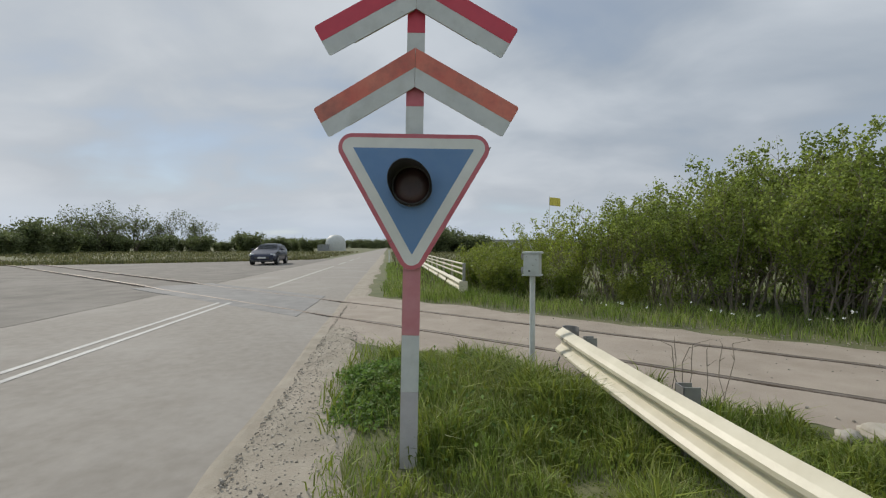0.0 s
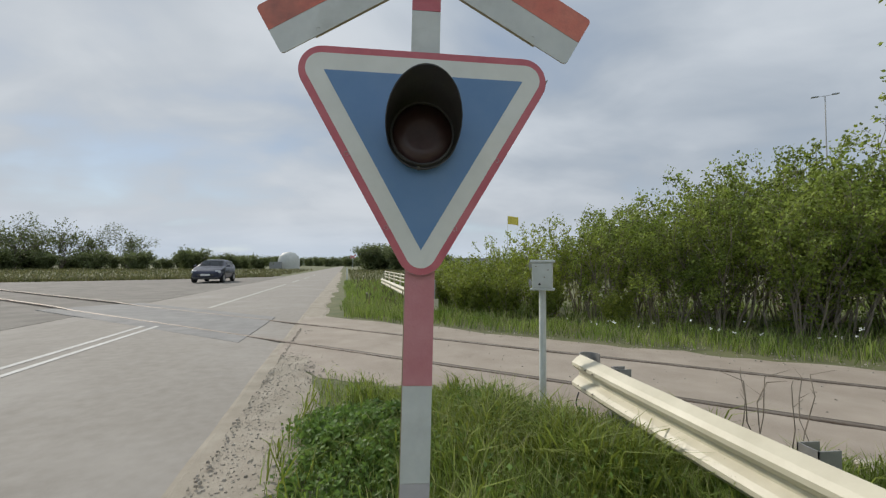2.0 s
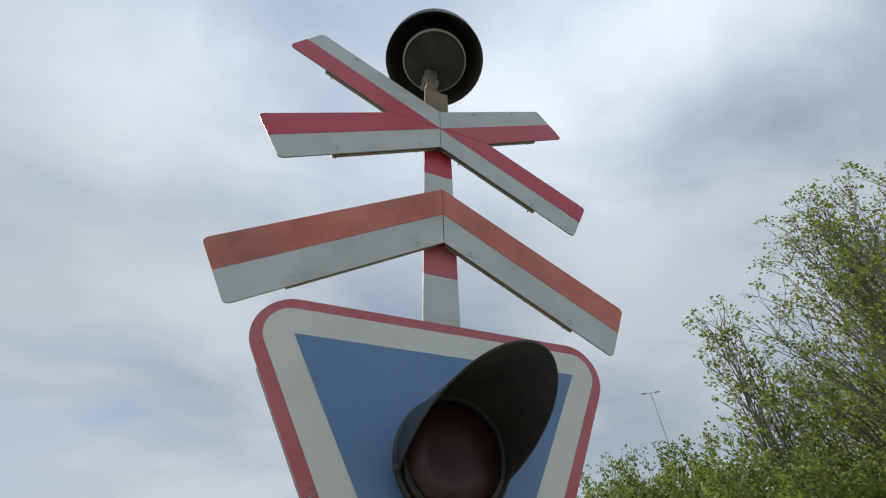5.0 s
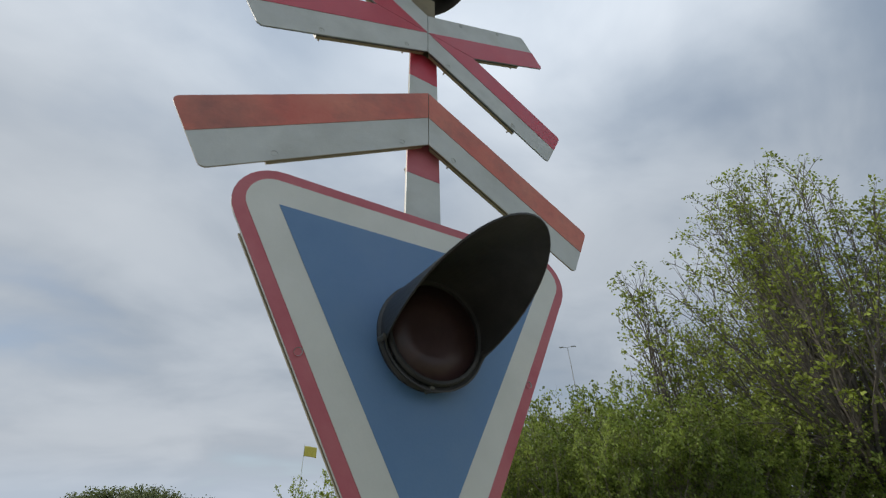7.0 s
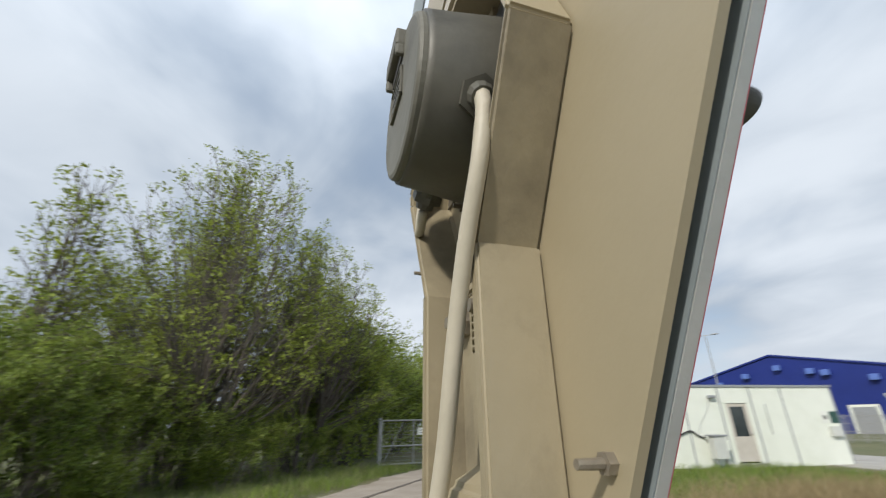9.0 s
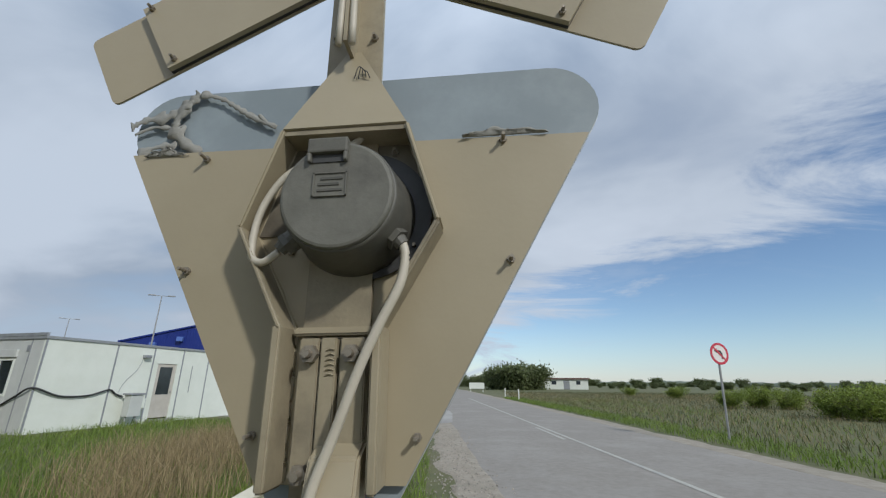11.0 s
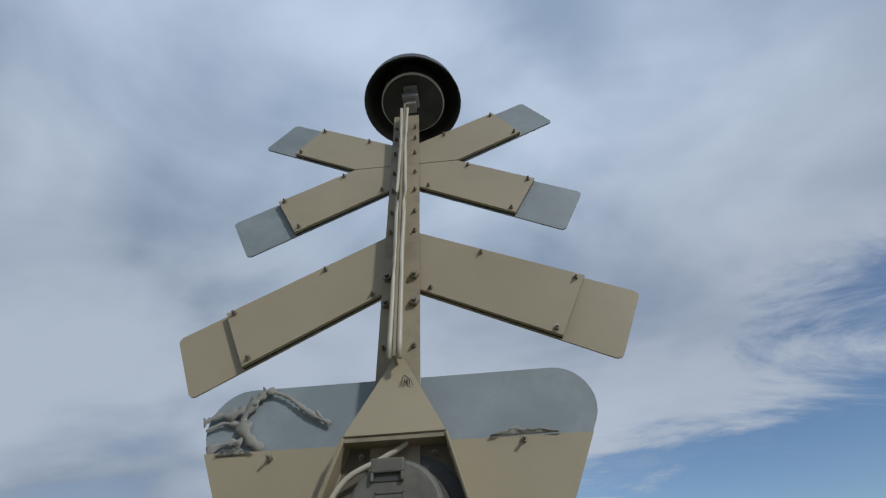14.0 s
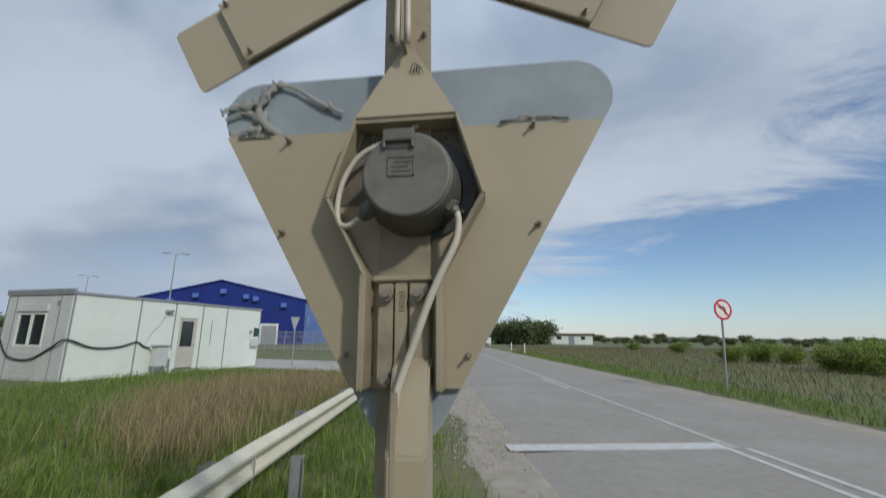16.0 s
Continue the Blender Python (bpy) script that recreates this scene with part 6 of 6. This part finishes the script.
low_a = plant("shrub", 34, 9, 1.7, 0.40, 3, 2, 0.45, 0.2, 0.014, 5000, 0.055, 0.08, M_LEAF_BRIGHT, "low bright yellow-green shrub", "shrub", 0.3, 0.4, M_TWIG)
meadow_bush = plant("meadow_bush", 36, 12, 2.1, 0.75, 3, 2, 0.5, 0.12, 0.03, 9000, 0.075, 0.15, M_LEAF_SHRUB, "broad green bush in the meadow", "shrub", 0.4, 0.7, M_TWIG)
far_a = plant("far_tree", 41, 6, 6.0, 0.55, 3, 2, 0.6, 0.08, 0.12, 4200, 0.30, 0.45, M_LEAF_FAR, "distant dark green tree", "tree", 0.35, 0.6)
far_b = plant("far_tree", 42, 8, 4.6, 0.75, 3, 2, 0.6, 0.05, 0.10, 4600, 0.30, 0.45, M_LEAF_FAR, "distant broad dark bush", "tree", 0.5, 0.9)
far_c = plant("far_tree", 43, 4, 9.0, 0.40, 4, 2, 0.55, 0.10, 0.14, 1200, 0.22, 0.3, M_LEAF_FAR, "distant nearly bare tree", "tree", 0, 0.4)

settle(tall_a, [(13.0, 3.0, 1.0), (15.3, 0.3, 0.84), (16.9, 4.9, 0.92), (19.6, -0.6, 0.80)], "trees by the track")
settle(tall_s, [(10.9, 6.1, 1.0), (13.6, 6.4, 0.8)], "trees by the track")
settle(tall_b, [(17.6, 4.6, 1.0), (17.6, -1.4, 0.74), (22.5, 1.0, 0.9)], "trees by the track")
settle(tall_c, [(17.2, -0.6, 0.95), (21.5, -2.6, 0.92), (25.0, -4.8, 0.92), (29.0, -6.6, 0.95), (33.0, -9.2, 0.95), (37.5, -11.5, 0.92), (42.0, -13.8, 0.95), (24.0, -1.5, 1.05),
                (30.5, -4.0, 1.1), (47.0, -16.5, 1.0), (53.0, -20.5, 1.0), (60, -26, 1.0), (68, -33, 1.0)], "trees by the track")
settle(bush_a, [(4.3, 7.4, 0.75), (6.1, 6.2, 0.87), (7.8, 5.3, 0.94), (9.6, 4.9, 1.01), (5.6, 8.4, 0.83), (7.2, 7.6, 0.92), (9.2, 7.2, 1.03), (11.5, 5.2, 1.03), (8.7, 6.7, 1.21), (7.7, 7.6, 1.09), (12.2, 4.4, 1.06)], "shrubs by the track")
settle(bush_b, [(5.2, 6.6, 0.75), (7.0, 5.4, 0.87), (8.8, 4.8, 0.97), (10.6, 4.2, 1.01), (12.4, 3.4, 0.87), (14.6, 2.2, 0.78), (16.6, 1.0, 0.74), (6.4, 7.6, 0.87), (8.4, 6.6, 1.01), (10.4, 6.4, 1.06), (19.0, -1.0, 0.83), (12.4, 2.0, 0.70), (13.6, 1.2, 0.75), (14.9, 0.2, 0.72), (16.2, -0.7, 0.75)],
       "shrubs by the track")
settle(bush_c, [(3.4, 8.2, 0.74), (2.7, 9.6, 0.66), (4.6, 9.2, 0.78), (3.6, 11.0, 0.74), (6.6, 9.4, 0.92), (9.8, 8.4, 1.10)], "shrubs by the track")
settle(low_a, [(1.5, 8.6, 0.72), (2.3, 8.3, 0.75), (1.9, 9.6, 0.85), (3.1, 7.7, 0.62), (1.2, 10.6, 0.8), (2.2, 11.6, 0.9), (9.4, 3.5, 0.7), (12.0, 2.4, 0.65), (1.6, 13.5, 0.9), (4.2, 6.6, 0.5)], "low shrubs by the track")

fr = random.Random(77)
ring_a, ring_b, ring_c = [], [], []


def at(az, dist):
    return math.sin(radians(az)) * dist, math.cos(radians(az)) * dist


for az in np.arange(-75, -18, 1.25):   # the tree line beyond the field
    d = fr.uniform(88, 112)
    (ring_a if fr.random() < 0.35 else ring_b).append((*at(az + fr.uniform(-0.5, 0.5), d), fr.choice((0.5, 0.6, 0.65, 0.8)) * fr.uniform(0.9, 1.15)))
for az in np.arange(-75, -44, 2.2):
    ring_a.append((*at(az, fr.uniform(76, 88)), fr.uniform(0.5, 0.85)))
for az in (-43, -41.5, -40, -38, -35.5, -52, -32.5):
    ring_c.append((*at(az, fr.uniform(95, 105)), fr.uniform(0.95, 1.15)))
for az in np.arange(-18, -6, 1.3):
    ring_b.append((*at(az, fr.uniform(190, 240)), fr.uniform(0.9, 1.2)))
for az in (-5, -3.6, -2.4, -1.2, 0.0, 1.4, 2.6, 3.6, 4.6):
    (ring_a if az < 0.5 else ring_b).append((*at(az, fr.uniform(78, 86)), 0.85 if az < 0.5 else 0.75))
for az in np.arange(7, 40, 3.0):
    ring_b.append((*at(az, fr.uniform(95, 160)), fr.uniform(0.5, 0.85)))
for az in (181.5, 182.6, 183.6, 184.5, 185.6, 186.4):
    ring_b.append((*at(az, fr.uniform(96, 104)), fr.uniform(0.95, 1.2)))
for az in np.arange(165, 181.5, 1.3):
    ring_b.append((*at(az, fr.uniform(170, 220)), fr.uniform(0.8, 1.1)))
for az in np.arange(188, 285, 0.8):
    ring_b.append((*at(az + fr.uniform(-0.6, 0.6), fr.uniform(230, 360)), fr.choice((0.45, 0.55, 0.65, 0.95)) * fr.uniform(0.85, 1.15)))
for az in np.arange(192, 262, 1.1):
    ring_b.append((*at(az + fr.uniform(-0.7, 0.7), fr.uniform(130, 190)), fr.uniform(0.26, 0.46)))
meadow = [(*at(az, d), s) for az, d, s in ((217.5, 27, 1.0), (219.5, 26, 1.1), (221.5, 28, 1.15), (224, 25, 0.9), (228, 27, 1.0), (232, 24, 0.9), (208.5, 33, 0.85), (211, 35, 1.0), (213.5, 34, 0.9), (203, 52, 0.9), (198, 60, 0.8), (237, 26, 1.0))]
settle(meadow_bush, [(x, y, s * 0.66) for x, y, s in meadow], "bushes in the meadow")
for az in np.arange(118, 133, 2.5):
    ring_b.append((*at(az, fr.uniform(150, 180)), fr.uniform(1.2, 1.6)))
bm = bmesh.new()                       # low wooded rise that closes the horizon
last = None
for az in np.arange(150, 420, 0.35):
    x, y = at(az, 470)
    h = 3.6 + 2.6 * noise.noise(Vector((az * 0.11, 2, 0))) + 1.6 * noise.noise(Vector((az * 0.9, 5, 0))) + 0.9 * noise.noise(Vector((az * 3.1, 8, 0)))
    x2, y2 = at(az, 500)
    row = [bm.verts.new((x, y, -0.5)), bm.verts.new((x, y, max(h, 1.2) * 0.7)), bm.verts.new((x2, y2, max(h, 1.2))), bm.verts.new((x2, y2, -0.5))]
    if last:
        for k in range(3):
            bm.faces.new((last[k], row[k], row[k + 1], last[k + 1]))
    last = row
tagged(part("far_woods", bm, surf("hazy_far_woods", (0.13, 0.16, 0.12), (0.20, 0.23, 0.17), 0.12, 0.95, 0.4, 0, 0.6, coords="World"), smooth=True), "low hazy wooded rise along the horizon", "far woods", kind="stuff")
settle(far_a, ring_a, "far tree line")
settle(far_b, ring_b, "far tree line")
settle(far_c, ring_c, "far tree line")


def blades(xs, ys, h, w, lean, seed, z0=0.0):
    """Bent grass blades, one at each place."""
    rn = np.random.default_rng(seed)
    n = len(xs)
    a = rn.uniform(0, 6.283, n)
    la = rn.uniform(0, 6.283, n)
    hh = h * rn.uniform(0.55, 1.25, n)
    ww = w * rn.uniform(0.7, 1.3, n)
    ln = lean * rn.uniform(0.2, 1.3, n) * hh
    cx, cy, dx, dy = np.cos(a) * ww, np.sin(a) * ww, np.cos(la) * ln, np.sin(la) * ln
    z = np.full(n, z0)
    v0 = np.stack([xs - cx, ys - cy, z - 0.01], 1)
    v1 = np.stack([xs + cx, ys + cy, z - 0.01], 1)
    v2 = np.stack([xs + cx * 0.8 + dx * 0.35, ys + cy * 0.8 + dy * 0.35, z + hh * 0.6], 1)
    v3 = np.stack([xs - cx * 0.8 + dx * 0.35, ys - cy * 0.8 + dy * 0.35, z + hh * 0.6], 1)
    v4 = np.stack([xs + dx, ys + dy, z + hh * (1 - 0.25 * lean)], 1)
    V = np.stack([v0, v1, v2, v3, v4], 1).reshape(-1, 3).tolist()
    F = []
    for i in range(n):
        o = 5 * i
        F += [(o, o + 1, o + 2, o + 3), (o + 3, o + 2, o + 4)]
    return mesh_of("grass", V, F)


def sow(name, material, label, count, xr, yr, keep, h, w, lean, seed, hfun=None):
    rn = np.random.default_rng(seed)
    xs, ys, hs = [], [], []
    while len(xs) < count:
        x, y = rn.uniform(*xr), rn.uniform(*yr)
        k = keep(x, y)
        if k > rn.random():
            xs.append(x)
            ys.append(y)
            hs.append(hfun(x, y) if hfun else 1.0)
    me = blades(np.array(xs), np.array(ys), h * np.array(hs), w, lean, seed + 1)
    return tagged(part(name, me, material), label, "grass", kind="stuff")


def off_track(x, y):
    return (Vector((x, y, 0)) - Vector((0, 4.72, 0))).dot(TNOR)


def verge(x, y):
    """How thickly grass grows between the shoulder and the track."""
    e = x - edge_r(y) - 0.42 - 0.25 * wob(x, y, 1.2)
    t_ = -1.75 - off_track(x, y) + 0.2 * wob(x, y, 2.0)
    if e < 0 or t_ < 0:
        return 0.0
    bare = 0.09 + 0.91 * min(e / 1.0, 1) ** 1.8
    far = max(math.hypot(x - 0.6, y - 0.9) - 2.0 - 0.8 * wob(x, y, 0.6), 0)
    return min(bare, 1) * (0.55 + 0.6 * max(wob(x, y, 1.7) + 0.35, 0)) * (1.0 if math.hypot(x, y) > 0.06 else 0) * (0.18 + 0.82 * math.exp(-far * 0.9))


def tall_near(x, y):
    return 0.55 + 0.75 * math.exp(-((x - 0.7) ** 2 + (y - 1.2) ** 2) / 0.9) + 0.35 * max(wob(x, y, 0.8), 0) + 0.8 * wob(x, y, 3.1)


sow("grass", M_GRASS, "lush green grass round the signal pole", 56000, (-1.2, 9.0), (-5.5, 4.6), verge, 0.22, 0.0034, 0.7, 101, tall_near)
sow("grass", M_LEAF_BRIGHT, "broad fresh yellow-green grass blades", 9000, (-1.0, 5.0), (-3.0, 4.0), lambda x, y: verge(x, y) * (1 if wob(x + 9, y, 2.2) > 0 else 0.1), 0.30, 0.0060, 0.95, 105, tall_near)
sow("pale_grass", M_GRASS_PALE, "pale seed-bearing grass among the green", 8500, (-1.2, 9.0), (-5.5, 4.6), verge, 0.27, 0.0020, 0.5, 103, tall_near)
rn = np.random.default_rng(9)
n_w = 9000
ang, rad = rn.uniform(0, 6.283, n_w), np.sqrt(rn.uniform(0, 1, n_w))
rad = rad * (1 + 0.35 * np.sin(3 * ang + 1.0) * rad)
wx, wy = -0.22 + 0.60 * rad * np.cos(ang) + rn.normal(0, 0.05, n_w), 1.40 + 0.68 * rad * np.sin(ang) + rn.normal(0, 0.05, n_w)
wz = 0.02 + 0.25 * rn.uniform(0, 1, n_w) ** 0.7 * np.clip(1 - rad ** 2 * 0.75, 0.08, 1) * (0.75 + 0.25 * np.sin(wx * 17) * np.sin(wy * 14))
tagged(part("clover_patch", leaf_cloud(np.stack([wx, wy, wz], 1), 0.030, rn, 1.2, 1.3), M_WEED), "dense patch of dark green clover", "weeds", kind="stuff")
n_w = 1500
wx, wy = rn.normal(0.75, 0.40, n_w), rn.normal(1.2, 0.5, n_w)
okk = np.array([verge(x, y) > 0 and x < 1.3 for x, y in zip(wx, wy)])
wx, wy = wx[okk], wy[okk]
tagged(part("nettle_patch", leaf_cloud(np.stack([wx, wy, 0.03 + 0.20 * rn.uniform(0, 1, len(wx))], 1), 0.024, rn, 0.9, 1.7), M_WEED), "broad-leaved green weeds in the grass", "weeds", kind="stuff")


def beyond(x, y):
    o = off_track(x, y)
    if o < 2.0 + 0.25 * wob(x, y, 1.5) or x < edge_r(y) + 0.75:
        return 0.0
    return 0.9 if o < 3.6 else 0.35


sow("grass", M_GRASS, "rough green grass strip below the shrubs", 17000, (-2, 16), (-6, 11), beyond, 0.26, 0.006, 0.7, 111, lambda x, y: 0.55 + 0.9 * max(wob(x, y, 1.3) + 0.3, 0))
sow("pale_grass", M_GRASS_PALE, "pale straw grass below the shrubs", 4000, (-2, 16), (-6, 11), beyond, 0.34, 0.004, 0.6, 113)
sow("grass", M_GRASS, "green grass bank beside the road", 15000, (-4.5, 3.0), (7.5, 28), lambda x, y: 1.0 if x > edge_r(y) + 0.8 + 0.3 * wob(x, y, 1) and off_track(x, y) > 2.1 else 0.0, 0.26, 0.008, 0.6, 115)


def back_verge(x, y):
    if x < edge_r(y) + 0.75 + 0.3 * wob(x, y, 1.0) or y < -15.0 or (x > 11.6 and y < -10):
        return 0.0
    if off_track(x, y) > -2.3:
        return 0.0
    return 0.8 * min(max((-1.2 - y) / 2.5 + 0.5 * wob(x, y, 0.8), 0), 1) * min(max((12.6 - x) / 2.0, 0), 1)


def reedy(x, y):
    if x < 2.5 + 0.05 * (-y) or back_verge(x, y) == 0:
        return 0.0
    fade = min(max((46 - math.degrees(math.atan2(x + 0.17, 0.93 - y)) + 14 * wob(x, y, 0.6)) / 9, 0), 1)
    k = math.exp(-(((x - 5.0) / 1.3) ** 2 + ((y + 8.2) / 2.8) ** 2)) + 0.5 * math.exp(-(((x - 3.6) / 0.7) ** 2 + ((y + 4.2) / 1.2) ** 2))
    return fade * min(k * (0.6 + 0.8 * max(wob(x, y, 0.9) + 0.4, 0)), 1)


sow("grass", M_GRASS, "green meadow grass behind the guard rail", 26000, (0.5, 13), (-15, -1.8), back_verge, 0.26, 0.005, 0.6, 121)
sow("reeds", M_REED, "dry tan reed grass behind the guard rail", 9000, (2, 12), (-15, -2), reedy, 0.55, 0.0042, 0.55, 123)
sow("grass", M_GRASS, "green grass along the far road edge", 15000, (-13, -2), (-45, 3), lambda x, y: (1.0 if edge_l(y) - 2.2 < x < edge_l(y) - 0.6 + 0.25 * wob(x, y, 1) else 0.12) if x < edge_l(y) - 0.55 else 0.0, 0.19, 0.008, 0.8, 131)
sow("reeds", M_REED, "tan dry grass in the meadow across the road", 20000, (-34, -3), (-62, 0), lambda x, y: 0.35 + 0.6 * max(wob(x, y, 0.12), 0) if x < edge_l(y) - 2.0 else 0.0, 0.32, 0.0045, 0.8, 133)
sow("field_grass", M_FIELD, "rough mixed meadow grass across the road", 42000, (-45, -3), (-75, 0), lambda x, y: 0.8 if x < edge_l(y) - 1.6 else 0.0, 0.26, 0.010, 0.9, 135)


def yard_top(x):
    return float(np.interp(-x, (8, 14.2, 19, 23.5, 29, 42, 43), (44, 34, 29.5, 26, 22.5, 19, 3)))


def north_field(x, y):
    if x > edge_l(y) - 0.8 and x < edge_r(y) + 1.2:
        return 0.0
    if x < edge_l(y) and 2.5 < y < yard_top(x):
        return 0.0
    if off_track(x, y) < 2.6:
        return 0.0
    return 0.8


sow("field_grass", M_FIELD, "rough green field grass beyond the yard", 17000, (-70, 25), (10, 80), north_field, 0.42, 0.035, 0.7, 137)
sow("grass", M_FIELD, "green grass along the edge of the gravel yard", 9000, (-46, -9), (18, 46), lambda x, y: math.exp(-max(y - yard_top(x), 0) / 3.5) if yard_top(x) + 0.8 * wob(x, y, 0.5) < y and x < edge_l(y) - 0.8 else 0.0, 0.30, 0.022, 0.7, 141)
rf = random.Random(4)
heads = []
for _ in range(22):
    p = on_track(rf.uniform(1.5, 6.0), rf.uniform(2.2, 2.9))
    heads.append((p.x, p.y, rf.uniform(0.2, 0.42)))
fm = leaf_cloud(np.repeat(np.array(heads), 5, 0) + np.random.default_rng(2).normal(0, 0.010, (len(heads) * 5, 3)), 0.028, np.random.default_rng(3), 1.5, 1.0)
tagged(part("dandelion_heads", fm, M_FLOWER), "white seed heads above the grass", "flowers", kind="stuff")
segs = []
for k in range(7):                     # dry stalks beside the rail
    x, y = 2.35 + rf.uniform(-0.25, 0.25), 1.05 + rf.uniform(-0.2, 0.2)
    p = Vector((x, y, 0))
    for j in range(4):
        q = p + Vector((rf.gauss(0, 0.02), rf.gauss(0, 0.02), 0.13))
        segs.append((p, q, 0.004, 0.003))
        if j > 1:
            segs.append((q, q + Vector((rf.gauss(0, 0.06), rf.gauss(0, 0.06), 0.05)), 0.003, 0.001))
        p = q
tagged(part("dry_stalks", sticks(segs, 4), M_TWIG), "dry brown weed stalks", "weeds", kind="stuff")
